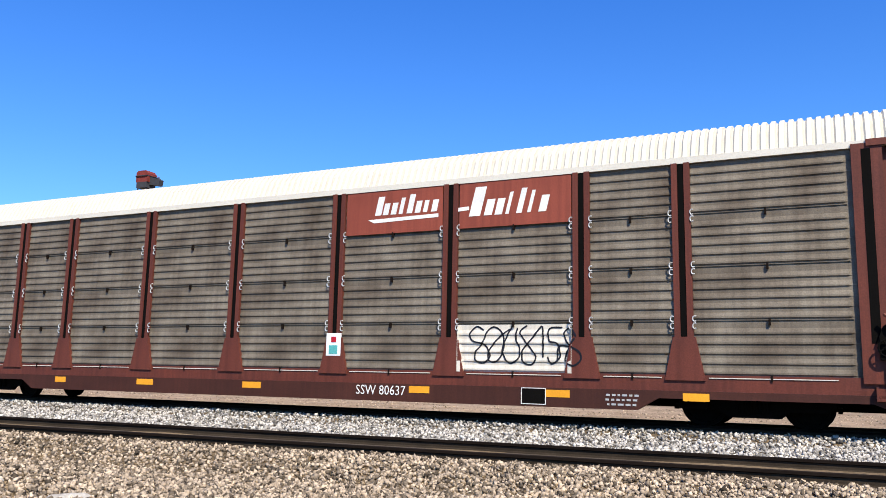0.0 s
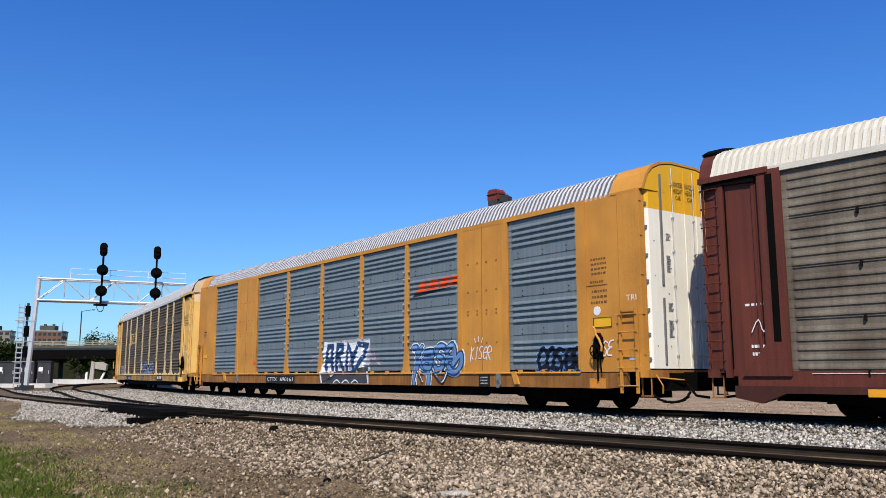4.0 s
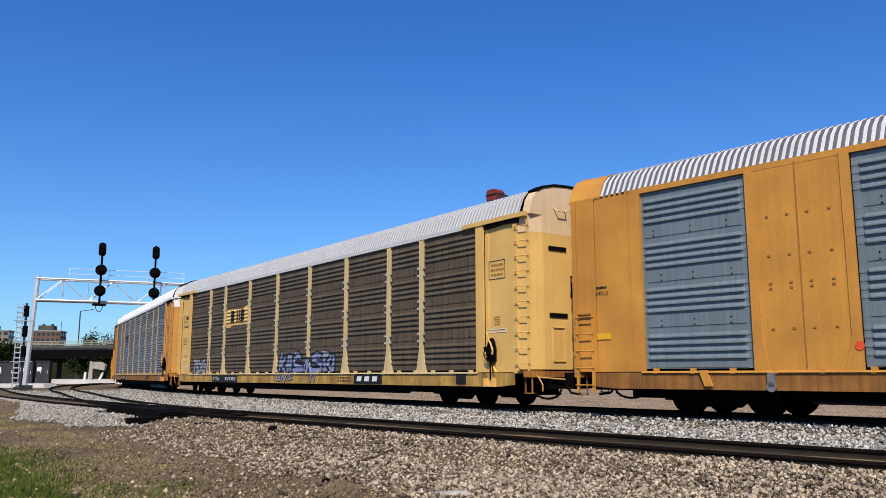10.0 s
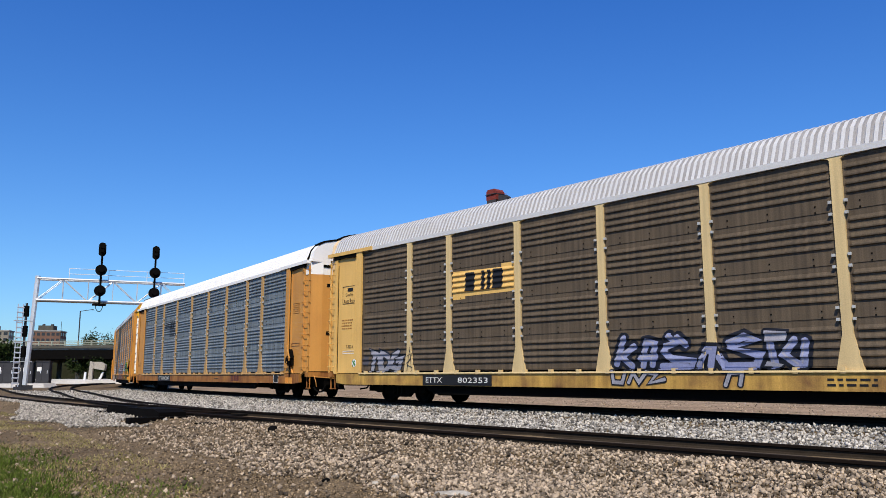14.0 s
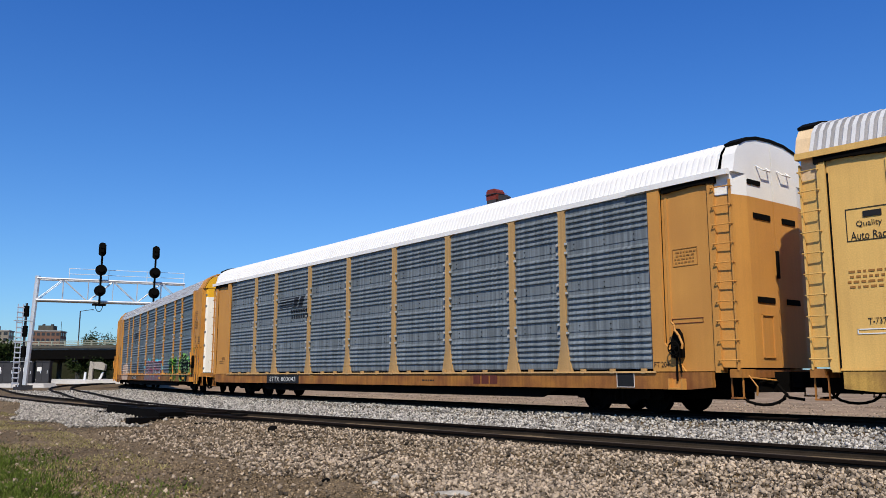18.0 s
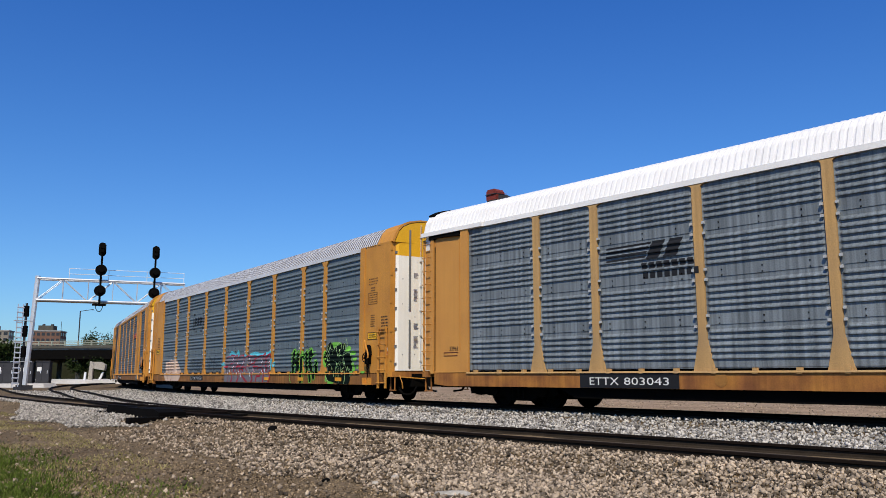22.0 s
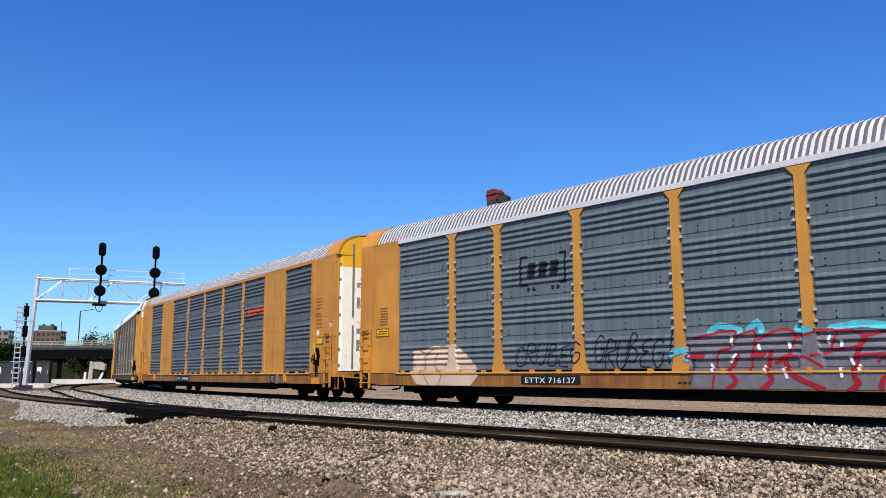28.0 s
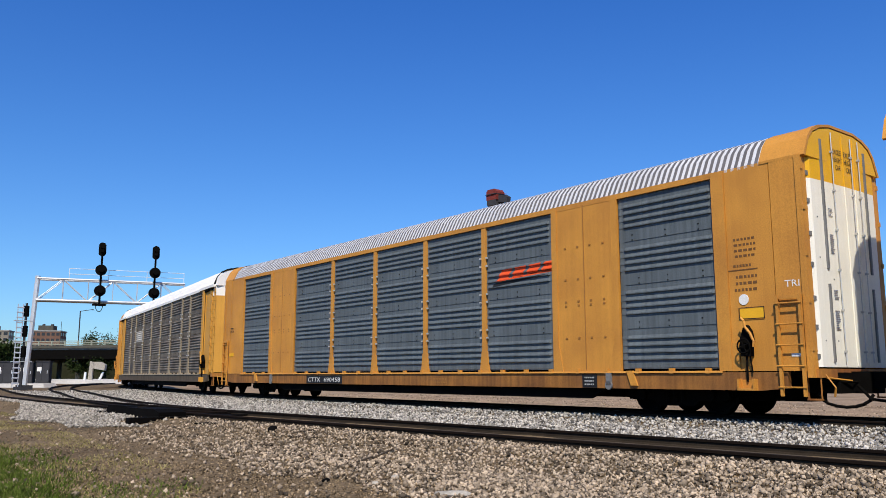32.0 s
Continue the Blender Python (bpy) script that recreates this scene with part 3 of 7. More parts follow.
def autorack(label, frame_mat, sheet_mat, roof_mat, sheet_style, post_style, end_style, solid=False, door=("white", "yellow"), low=False, sill_mat=None, post_mat=None, posts=None):
    """A closed car carrier on an Empty at rail height under its middle; it faces +x."""
    car = tagged(new("autorack_car"), label, "rail car", "cars of the freight train")
    fm, sm, rm = M[frame_mat], M[sheet_mat], M[roof_mat]
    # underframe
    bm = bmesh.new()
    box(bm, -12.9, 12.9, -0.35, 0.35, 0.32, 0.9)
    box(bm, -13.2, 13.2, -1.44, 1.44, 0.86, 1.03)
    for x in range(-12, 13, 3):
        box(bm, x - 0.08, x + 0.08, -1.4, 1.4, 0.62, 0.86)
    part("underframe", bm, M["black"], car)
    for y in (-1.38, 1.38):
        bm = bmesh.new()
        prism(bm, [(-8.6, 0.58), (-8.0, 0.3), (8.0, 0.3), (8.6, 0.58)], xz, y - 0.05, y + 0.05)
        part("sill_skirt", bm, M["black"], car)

    def sill():
        b = bmesh.new()
        if low:
            prism(b, [(-13.15, 0.4), (-12.6, 0.3), (-12.1, 0.5), (-8.6, 0.5), (-8.2, 0.27), (8.2, 0.27), (8.6, 0.5), (12.1, 0.5), (12.6, 0.3), (13.15, 0.4), (13.15, 0.64), (-13.15, 0.64)], xz, -0.07, 0.07)
        else:
            prism(b, [(-13.15, 0.6), (-12.6, Z_SILL0), (12.6, Z_SILL0), (13.15, 0.6), (13.15, Z_SILL1 - 0.02), (-13.15, Z_SILL1 - 0.02)], xz, -0.045, 0.07)
        return b
    both_sides("side_sill", ("side_sill", low), sill, M[sill_mat or frame_mat], car, 0)

    def lip():
        b = bmesh.new()
        if low:
            box(b, -13.1, 13.1, -0.01, 0.07, 0.64, Z_SILL1)
        else:
            prism(b, [(-0.085, Z_SILL1 - 0.03), (0.05, Z_SILL1 - 0.03), (0.05, Z_SILL1 + 0.01), (-0.07, Z_SILL1 + 0.01)], yz, -11.75, 11.75)
        return b
    both_sides("sill_lip", ("sill_lip", low), lip, M[post_mat or frame_mat], car, 0)
    for i in range(26 if not low else 0):
        def bracket():
            b = bmesh.new()
            box(b, -0.05, 0.05, -0.075, 0.02, Z_SILL1 - 0.05, Z_SILL1 + 0.07)
            return b
        x = -11.4 + i * 0.912
        part("bracket", cached(("bracket",), bracket, M[post_mat or frame_mat]), None, car, at=(x, -SIDE, 0))
    # sheets and posts
    posts = posts or POSTS["solid" if solid else "post"]
    reach = EDGE + 0.26 if low else EDGE
    edges = [-reach, *([-9.1, -7.0] if solid else []), *posts, *([6.95, 9.1] if solid else []), reach]
    for a, b in zip(edges, edges[1:]):
        if solid and (a, b) in ((-9.1, -7.0), (6.95, 9.1)):
            def plate(w=b - a):
                q = bmesh.new()
                box(q, -w / 2 + 0.02, w / 2 - 0.02, -0.03, 0.05, Z_SILL1, Z_EAVE)
                return q

            def stile():
                q = bmesh.new()
                prism(q, [(-0.09, Z_SILL1), (0.24, Z_SILL1), (0.12, 1.5), (0.09, 1.56), (0.09, Z_EAVE - 0.04), (-0.09, Z_EAVE - 0.04)], xz, -0.055, 0.0)
                return q

            def stile_back():
                q = stile()
                for v in q.verts:
                    v.co.x = -v.co.x
                return q
            both_sides("plate_stile", ("plate_stile", 0), stile, fm, car, a + 0.09)
            both_sides("plate_stile", ("plate_stile", 1), stile_back, fm, car, b - 0.09)
            both_sides("solid_plate", ("solid_plate", round(b - a, 2)), plate, fm, car, (a + b) / 2)
            def seam(w=b - a):
                q = bmesh.new()
                box(q, -0.012, 0.012, -0.04, 0.0, Z_SILL1 + 0.05, Z_EAVE - 0.05)
                for z in (1.75, 2.55, 2.65, 3.2, 4.0):
                    for x in (-0.62, -0.2, 0.2, 0.62):
                        box(q, x - 0.03, x + 0.03, -0.045, 0.0, z - 0.02, z + 0.02)
                return q
            both_sides("seam", ("seam",), seam, M["tan_dark"], car, (a + b) / 2)
            continue
        w = b - a - 0.02
        for g in range(4):
            both_sides("side_panel", ("side_panel", round(w, 2), sheet_style, g), lambda w=w, g=g: panel_mesh(w, sheet_style, g), sm, car, (a + b) / 2, y=-SIDE + 0.03)
    def foot():
        b = bmesh.new()
        prism(b, [(-0.36, 0.93), (0.36, 0.93), (0.2, 1.72), (-0.2, 1.72)], xz, -0.045, 0.06)
        return b
    # black strip laid in the post's hollow in place of its shade
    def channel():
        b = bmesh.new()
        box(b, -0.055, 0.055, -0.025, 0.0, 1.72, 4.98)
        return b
    for x in posts:
        if post_style == "a":
            both_sides("post_channel", ("post_channel",), channel, M["black"], car, x, label="black strip standing in for shade in the post's hollow")
            both_sides("post_foot", ("post_foot",), foot, M[post_mat or frame_mat], car, x)
        p = both_sides("post", ("post", post_style), lambda: post_bm(post_style), M[post_mat or frame_mat], car, x)
        for dx, z in clip_places(post_style):
            part("fastener", cached(("fastener", post_style), lambda: clip_bm(post_style), M["clip"]), None, p, at=(dx, 0, z))
    # strip under the eave
    def fascia(w=EDGE - 0.03 if end_style == "radial" else 12.9):
        b = bmesh.new()
        box(b, -w, w, -0.035, 0.05, Z_PAN1 + 0.005, Z_EAVE + 0.03)
        return b
    both_sides("eave_strip", ("eave_strip", end_style), fascia, fm if solid else rm, car, 0)
    # roof
    if end_style == "radial":
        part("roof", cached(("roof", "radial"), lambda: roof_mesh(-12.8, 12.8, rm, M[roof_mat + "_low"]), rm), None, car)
        for s in (-1, 1):
            part("roof_cap", cached(("roof_cap", s), lambda: cap_bm(s * 12.8, s * 13.68), fm), None, car)
    else:
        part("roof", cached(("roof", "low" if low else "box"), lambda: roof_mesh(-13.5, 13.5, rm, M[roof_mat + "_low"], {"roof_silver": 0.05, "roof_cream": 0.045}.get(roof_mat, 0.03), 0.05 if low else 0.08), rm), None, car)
    # ends
    for s in (-1, 1):
        build_end(car, s, end_style, fm, rm, door)
    # running gear
    for s in (-1, 1):
        t = part("truck_frame", TRUCK, None, car, "black steel truck", at=(s * 10.2, 0, 0))
        for x in (-0.9, 0.9):
            WHEELSETS.append(part("wheelset", WHEELSET, None, t, "black steel wheels on an axle", at=(x, 0, 0.42)))
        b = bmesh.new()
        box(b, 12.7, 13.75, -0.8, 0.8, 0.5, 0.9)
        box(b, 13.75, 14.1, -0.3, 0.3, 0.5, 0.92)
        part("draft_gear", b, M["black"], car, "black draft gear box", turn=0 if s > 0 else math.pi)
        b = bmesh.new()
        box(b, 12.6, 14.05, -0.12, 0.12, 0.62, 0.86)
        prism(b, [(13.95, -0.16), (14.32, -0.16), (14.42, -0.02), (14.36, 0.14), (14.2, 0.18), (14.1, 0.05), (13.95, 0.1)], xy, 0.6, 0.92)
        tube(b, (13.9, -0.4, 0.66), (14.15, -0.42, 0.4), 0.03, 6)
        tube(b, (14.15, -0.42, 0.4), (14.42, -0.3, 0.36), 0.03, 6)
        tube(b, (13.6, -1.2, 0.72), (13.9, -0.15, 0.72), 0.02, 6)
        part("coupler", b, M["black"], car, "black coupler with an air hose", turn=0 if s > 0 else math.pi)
    return car


def build_end(car, s, style, fm, rm, door, door_hi=4.59):
    """One end of a car, drawn for +x and turned about for the other."""
    turn = 0 if s > 0 else math.pi
    lo, hi = M[door[0]], M[door[1]]
    x0 = 11.98 if fm == M["oxide"] else 11.7
    knots = ((11.7, EDGE), (12.65, 13.0), (13.42, 13.68), (13.6, 13.75), (15.0, 15.15)) if style == "radial" else ((11.7, 11.8), (12.0, 12.0), (12.7, 13.14), (12.98, 13.35), (13.5, 13.76), (13.6, 13.82), (15.0, 15.22))

    def end_part(name, b, mat, parent, label="", turn=turn):
        """A part of the end, set out along the car by the knots."""
        for v in b.verts:
            if v.co.x > 11.7:
                v.co.x = float(np.interp(v.co.x, [k[0] for k in knots], [k[1] for k in knots]))
        return part(name, b, mat, parent, label, turn=turn)

    def bx(name, mat, label, *dims):
        b = bmesh.new()
        for d in dims:
            box(b, *d)
        return end_part(name, b, mat, car, label)

    def span(y, a, b):
        return (min(y * a, y * b), max(y * a, y * b))
    if style == "radial":
        for y in (-1, 1):
            bx("end_plate", fm, "", (x0 + 0.17, 12.64, *span(y, 1.55, 1.46), Z_SILL1, Z_EAVE + 0.025))
            bx("corner_plate", fm, "", (12.66, 13.27, *span(y, 1.56, 1.46), Z_SILL1, Z_EAVE + 0.025))
            bx("edge_post", fm, "", (x0 - 0.02, x0 + 0.165, *span(y, 1.585, 1.5), Z_SILL1, Z_EAVE + 0.02), (x0 + 0.165, x0 + 0.3, *span(y, 1.57, 1.5), Z_SILL1, 1.5))
            bx("corner_post", fm, "", (13.28, 13.42, *span(y, 1.59, 1.4), 0.8, Z_EAVE + 0.02))
            for z in (1.3, 2.2, 3.1, 4.0, 4.8):
                bx("hinge", fm, "", (13.38, 13.47, *span(y, 1.595, 1.52), z, z + 0.1))
        for nm, z0, z1, mt, lab in (("lower_door", 1.0, 4.65, lo, "white end door"), ("upper_door", 4.65, 5.08, hi, "yellow top of the end door")):
            b = bmesh.new()
            prism(b, [(13.36, -1.46), (13.52, -1.3), (13.58, -0.75), (13.6, 0), (13.58, 0.75), (13.52, 1.3), (13.36, 1.46)], xy, z0, z1)
            if nm == "upper_door":
                prism(b, [(-1.46, 5.08), (1.46, 5.08), (1.3, 5.44), (1.14, 5.6), (0.88, 5.72), (0.5, 5.8), (-0.5, 5.8), (-0.88, 5.72), (-1.14, 5.6), (-1.3, 5.44)], yz, 13.2, 13.585)
            end_part(nm, b, mt, car, lab)
        for y in (-0.9, 0.9):
            bx("door_bar", M["steel"], "grey door bar", (13.5, 13.62, y - 0.03, y + 0.03, 2.9, 5.5), (13.5, 13.62, y - 0.025, y + 0.025, 1.1, 2.6))
        for y in (-0.45, 0.0, 0.45):
            bx("door_rib", lo, "", (13.55, 13.615, y - 0.012, y + 0.012, 1.02, 4.65))
            bx("door_rib", hi, "", (13.55, 13.612, y - 0.012, y + 0.012, 4.655, 5.7))
        for y, z in ((-1.15, 1.5), (-1.15, 3.1), (-1.15, 3.9), (-0.7, 1.5), (-0.7, 2.7)):
            bx("bolt", M["steel"], "", (*((13.5, 13.555) if y < -1 else (13.56, 13.6)), y - 0.014, y + 0.014, z - 0.014, z + 0.014))
        for z in (1.2, 1.75, 2.3, 2.95, 3.55, 4.2, 4.75):
            bx("hinge_plate", M["steel"], "grey hinge plate", (13.4, 13.47, -1.42, -1.34, z - 0.045, z + 0.045))
        for y in (-0.5, 0.62, 0.3):
            b = bmesh.new()
            tube(b, (13.63, y, 1.1), (13.63, y, 5.7), 0.011, 6)
            rod = end_part("lock_rod", b, M["galv"], car, "thin steel lock rod")
            for z in (1.3, 2.1, 2.9, 3.7, 4.5, 5.3):
                b = bmesh.new()
                box(b, 13.56, 13.65, y - 0.025, y + 0.025, z - 0.02, z + 0.02)
                end_part("rod_guide", b, M["clip"], rod, turn=0)
        if s > 0:
            for z0, z1, n in ((3.95, 4.12, 3), (3.2, 3.6, 5), (2.3, 2.5, 3), (1.7, 2.1, 5)):
                small_bars(car, "door_notice", M["paint_silver"], 13.756, -0.76, -0.56, z0, z1, 2 * n)
        b = bmesh.new()
        prism(b, [(-1.57, 5.08), (-1.38, 5.48), (-1.2, 5.67), (-0.92, 5.79), (-0.5, 5.87), (0.5, 5.87), (0.92, 5.79), (1.2, 5.67), (1.38, 5.48), (1.57, 5.08), (1.5, 5.06), (1.32, 5.45), (1.15, 5.62), (0.88, 5.74), (0.5, 5.815), (-0.5, 5.815), (-0.88, 5.74), (-1.15, 5.62), (-1.32, 5.45), (-1.5, 5.06)], yz, 13.3, 13.61)
        end_part("door_arch", b, fm, car)
        if s > 0:
            for y in (-0.23, 0.22):
                lettering(car, "EXCESS", y, 5.28, 0.36, M["decal_black"], end=13.757, height=0.11)
                lettering(car, "HEIGHT", y, 5.12, 0.36, M["decal_black"], end=13.757, height=0.11)
                lettering(car, "CAR", y, 4.96, 0.2, M["decal_black"], end=13.757, height=0.11)
    else:
        for y in (-1, 1):
            bx("end_plate", fm, "", (x0 + 0.3, 12.8, *span(y, 1.50, 1.4), Z_SILL1, Z_EAVE - 0.06))
            bx("plate_rib", fm, "", (x0 + 0.36, x0 + 0.4, *span(y, 1.53, 1.45), 1.2, 4.75))
            b = bmesh.new()
            prism(b, [(x0 - 0.02, 0.93), (x0 + 0.62, 0.93), (x0 + 0.3, 1.55), (x0 + 0.3, Z_EAVE - 0.03), (x0 - 0.02, Z_EAVE - 0.03)], xz, y * 1.56 - 0.03, y * 1.56 + 0.03)
            end_part("edge_post", b, fm, car)
            if fm == M["oxide"]:
                # black strip on the edge post, painted for a shaded hollow
                bx("post_channel", M["black"], "black strip standing in for shade in the post's hollow", (x0 + 0.1, x0 + 0.19, *span(y, 1.596, 1.56), 1.6, 4.95))
            bx("corner_post", fm, "", (12.82, 12.98, *span(y, 1.56, 1.3), 0.9, Z_EAVE - 0.1))
            # thin black strip painted in for the shade of the door pocket
            bx("pocket_shade", M["black"], "black strip standing in for shade in the door pocket", (12.77, 12.81, *span(y, 1.51, 1.35), 0.98, 4.66))
            bx("door_track", fm if door[1] != "roof_white" else hi, "", (x0 - 0.6 if fm != M["oxide"] else x0 + 0.15, 13.5, *span(y, 1.62, 1.5), Z_EAVE - 0.09, Z_EAVE + 0.03))
            b = bmesh.new()
            for k in range(8):
                box(b, x0 + 0.34 + 0.13 * k, x0 + 0.47 + 0.13 * k, *span(y, 1.58, 1.48), 4.9 - 0.012 * abs(3.5 - k), 4.99)
            end_part("roller_gap", b, M["black"], car, "dark gap under the door track")
        for nm, z0, z1, mt, lab in (("lower_door", 1.0, door_hi, lo, "end doors of two leaves"), ("upper_door", door_hi, 5.06, hi, "top of the end doors")):
            b = bmesh.new()
            for y0, y1 in ((-1.0, -0.012), (0.012, 1.0)):
                box(b, 13.45, 13.6, y0, y1, z0, z1)
            for y in (-1, 1):
                prism(b, [(12.98, y * 1.5), (13.45, y * 1.44), (13.6, y * 1.0), (13.45, y * 1.0), (12.98, y * 1.3)], xy, z0, z1)
            if nm == "upper_door":
                for y in (-1, 1):
                    prism(b, [(y * 1.46, 5.06), (y * 0.012, 5.06), (y * 0.012, 5.92), (y * 0.55, 5.89), (y * 0.95, 5.8), (y * 1.22, 5.66), (y * 1.36, 5.46)], yz, 13.2, 13.6)
            end_part(nm, b, mt, car, lab)
        b = bmesh.new()
        prism(b, [(-1.2, 5.68), (-0.95, 5.8), (-0.55, 5.89), (0, 5.92), (0.55, 5.89), (0.95, 5.8), (1.2, 5.68), (1.22, 5.74), (0.96, 5.87), (0.55, 5.96), (0, 5.99), (-0.55, 5.96), (-0.96, 5.87), (-1.22, 5.74)], yz, 13.15, 13.62)
        end_part("roof_lip", b, M["black"], car, "black lip over the end doors")
        for z, pairs in ((4.13, ((-0.82, -0.18), (0.3, 0.82))), (2.35, ((-0.82, -0.18), (0.3, 0.82)))):
            for y0, y1 in pairs:
                bx("door_slot", M["black"], "dark slot in the door", (13.59, 13.625, y0, y1, z, z + 0.12))
        if door[1] == "roof_white":
            bx("door_slot", M["black"], "dark slot in the door", (13.59, 13.625, -0.98, -0.5, 4.86, 4.96))
        b = bmesh.new()
        box(b, 13.59, 13.63, -0.72, -0.28, 1.2, 1.22)
        box(b, 13.59, 13.63, -0.72, -0.7, 1.2, 2.1)
        box(b, 13.59, 13.63, -0.3, -0.28, 1.2, 2.1)
        box(b, 13.59, 13.63, -0.72, -0.28, 2.08, 2.1)
        end_part("hatch_frame", b, fm, car)
        for y0, y1 in ((-0.6, -0.2), (0.2, 0.6)):
            b = bmesh.new()
            tube(b, (13.6, y0, 5.3), (13.72, y0 + 0.05, 5.2), 0.018, 6)
            tube(b, (13.72, y0 + 0.05, 5.2), (13.72, y1 - 0.05, 5.2), 0.018, 6)
            tube(b, (13.72, y1 - 0.05, 5.2), (13.6, y1, 5.3), 0.018, 6)
            end_part("grab_iron", b, hi, car)
        bx("lock_rod", M["black"], "dark lock rod", (13.6, 13.65, -0.03, 0.03, 2.9, 3.5))
    # ladder
    for y in (-1, 1):
        b = bmesh.new()
        if style == "radial":
            if y * s > 0:
                continue
            for x in (12.72, 13.24):
                box(b, x - 0.03, x + 0.03, y * 1.64 - 0.03, y * 1.64 + 0.03, 0.45, 2.38)
            box(b, 12.7, 13.26, y * 1.64 - 0.02, y * 1.64 + 0.02, 2.3, 2.38)
        else:
            box(b, 12.98, 13.02, y * 1.53 - 0.03, y * 1.53 + 0.03, 0.95, 4.9)
            box(b, 13.44, 13.48, y * 1.49 - 0.03, y * 1.49 + 0.03, 0.95, 4.9)
        lad = end_part("ladder", b, fm, car)
        for k in range(5 if style == "radial" else 10):
            b = bmesh.new()
            if style == "radial":
                z = 0.62 + 0.4 * k
                tube(b, (12.66, y * 1.68, z), (13.3, y * 1.68, z), 0.015, 6)
            else:
                z = 1.15 + 0.4 * k
                tube(b, (12.98, y * 1.62, z), (13.5, y * 1.56, z), 0.013, 6)
                tube(b, (12.98, y * 1.53, z), (12.98, y * 1.62, z), 0.013, 6)
                tube(b, (13.5, y * 1.45, z), (13.5, y * 1.56, z), 0.013, 6)
            end_part("rung", b, fm, lad, turn=0)
    # step and end sill
    bx("end_sill", M["sill_rust"] if fm != M["oxide"] else fm, "", (13.2, 13.55, -1.5, 1.5, 0.8, 0.97))
    for y in (-1.4, 1.4):
        bx("sill_step", M["sill_rust"], "", (13.15, 13.5, y - 0.05, y + 0.05, 0.38, 0.41), (13.15, 13.175, y - 0.02, y + 0.02, 0.38, 0.85), (13.475, 13.5, y - 0.02, y + 0.02, 0.38, 0.85))
    b = bmesh.new()
    for k in range(8):
        a0, a1 = math.pi * k / 8, math.pi * (k + 1) / 8
        tube(b, (14.0 - 0.5 * math.cos(a0), -1.15, 0.5 - 0.24 * math.sin(a0)), (14.0 - 0.5 * math.cos(a1), -1.15 + 0.06, 0.5 - 0.24 * math.sin(a1)), 0.03, 6)
    part("brake_hose", b, M["black"], car, "black rubber brake hose", turn=turn)
    b = bmesh.new()
    tube(b, (13.5, -1.25, 0.88), (13.75, -1.25, 0.62), 0.014, 6)
    tube(b, (13.75, -1.25, 0.62), (13.7, -1.2, 0.45), 0.02, 6)
    tube(b, (13.6, -1.25, 0.8), (13.6, -0.3, 0.74), 0.02, 6)
    end_part("uncoupling_lever", b, fm, car)
    # hand brake on the front side
    if s > 0:
        b = bmesh.new()
        box(b, 12.24, 12.46, -1.68, -1.5, 1.22, 1.6)
        prism(b, [(12.2, 1.5), (12.5, 1.5), (12.46, 1.72), (12.38, 1.84), (12.3, 1.78)], xz, -1.66, -1.54)
        for k in range(14):
            a0, a1 = 6.28319 * k / 14, 6.28319 * (k + 1) / 14
            tube(b, (12.35 + 0.14 * math.cos(a0), -1.74, 1.42 + 0.14 * math.sin(a0)), (12.35 + 0.14 * math.cos(a1), -1.74, 1.42 + 0.14 * math.sin(a1)), 0.016, 5)
        tube(b, (12.35, -1.68, 1.42), (12.35, -1.76, 1.42), 0.045, 8)
        for k in range(4):
            a0 = 0.4 + 1.5708 * k
            tube(b, (12.35, -1.74, 1.42), (12.35 + 0.14 * math.cos(a0), -1.74, 1.42 + 0.14 * math.sin(a0)), 0.012, 5)
        hb = part("hand_brake", b, M["black"], car, "dark hand brake housing and wheel")
        b = bmesh.new()
        line = [(12.32, 1.98), (12.38, 1.92), (12.4, 1.8), (12.5, 1.68), (12.58, 1.5), (12.56, 1.4)]
        for (u0, v0), (u1, v1) in zip(line, line[1:]):
            tube(b, (u0, -1.74, v0), (u1, -1.74, v1), 0.026, 6)
        part("brake_lever", b, fm, hb)
        b = bmesh.new()
        tube(b, (12.33, -1.62, 0.72), (12.35, -1.64, 1.25), 0.022, 6)
        tube(b, (12.45, -1.62, 0.9), (12.42, -1.64, 1.25), 0.016, 6)
        part("brake_chain", b, M["black"], hb)
        b = bmesh.new()
        box(b, 12.15, 12.52, -1.72, -1.5, 0.55, 0.59)
        for x in (12.15, 12.49):
            box(b, x, x + 0.03, -1.72, -1.56, 0.59, 0.78)
        box(b, 12.18, 12.49, -1.6, -1.57, 0.59, 0.76)
        part("brake_step", b, fm, hb)


# ---------------------------------------------------------------- lettering and paint on the cars
def lettering(car, text, x, z, width, mat, y=-1.585, height=None, end=None):
    """Words in the built-in font, from x to x + width at the foot z; on the side, or on the end face at x = end, centred on x."""
    cu = bpy.data.curves.new("lettering", "FONT")
    cu.body, cu.size, cu.resolution_u = text, 1.0, 2
    ob = bpy.data.objects.new("lettering", cu)
    scene.collection.objects.link(ob)
    bpy.context.view_layer.update()
    me = bpy.data.meshes.new_from_object(ob)
    bpy.data.objects.remove(ob)
    co = np.array([v.co[:] for v in me.vertices])
    lo, hi = co.min(0), co.max(0)
    h = height or width / (hi[0] - lo[0]) * (hi[1] - lo[1])
    for v in me.vertices:
        u, w = (v.co.x - lo[0]) / (hi[0] - lo[0]) * width, (v.co.y - lo[1]) / (hi[1] - lo[1]) * h
        v.co = (x + u, y, z + w) if end is None else (end, x - width / 2 + u, z + w)
    me.materials.clear()
    me.materials.append(mat)
    return part("lettering", me, None, car, "stencilled lettering")


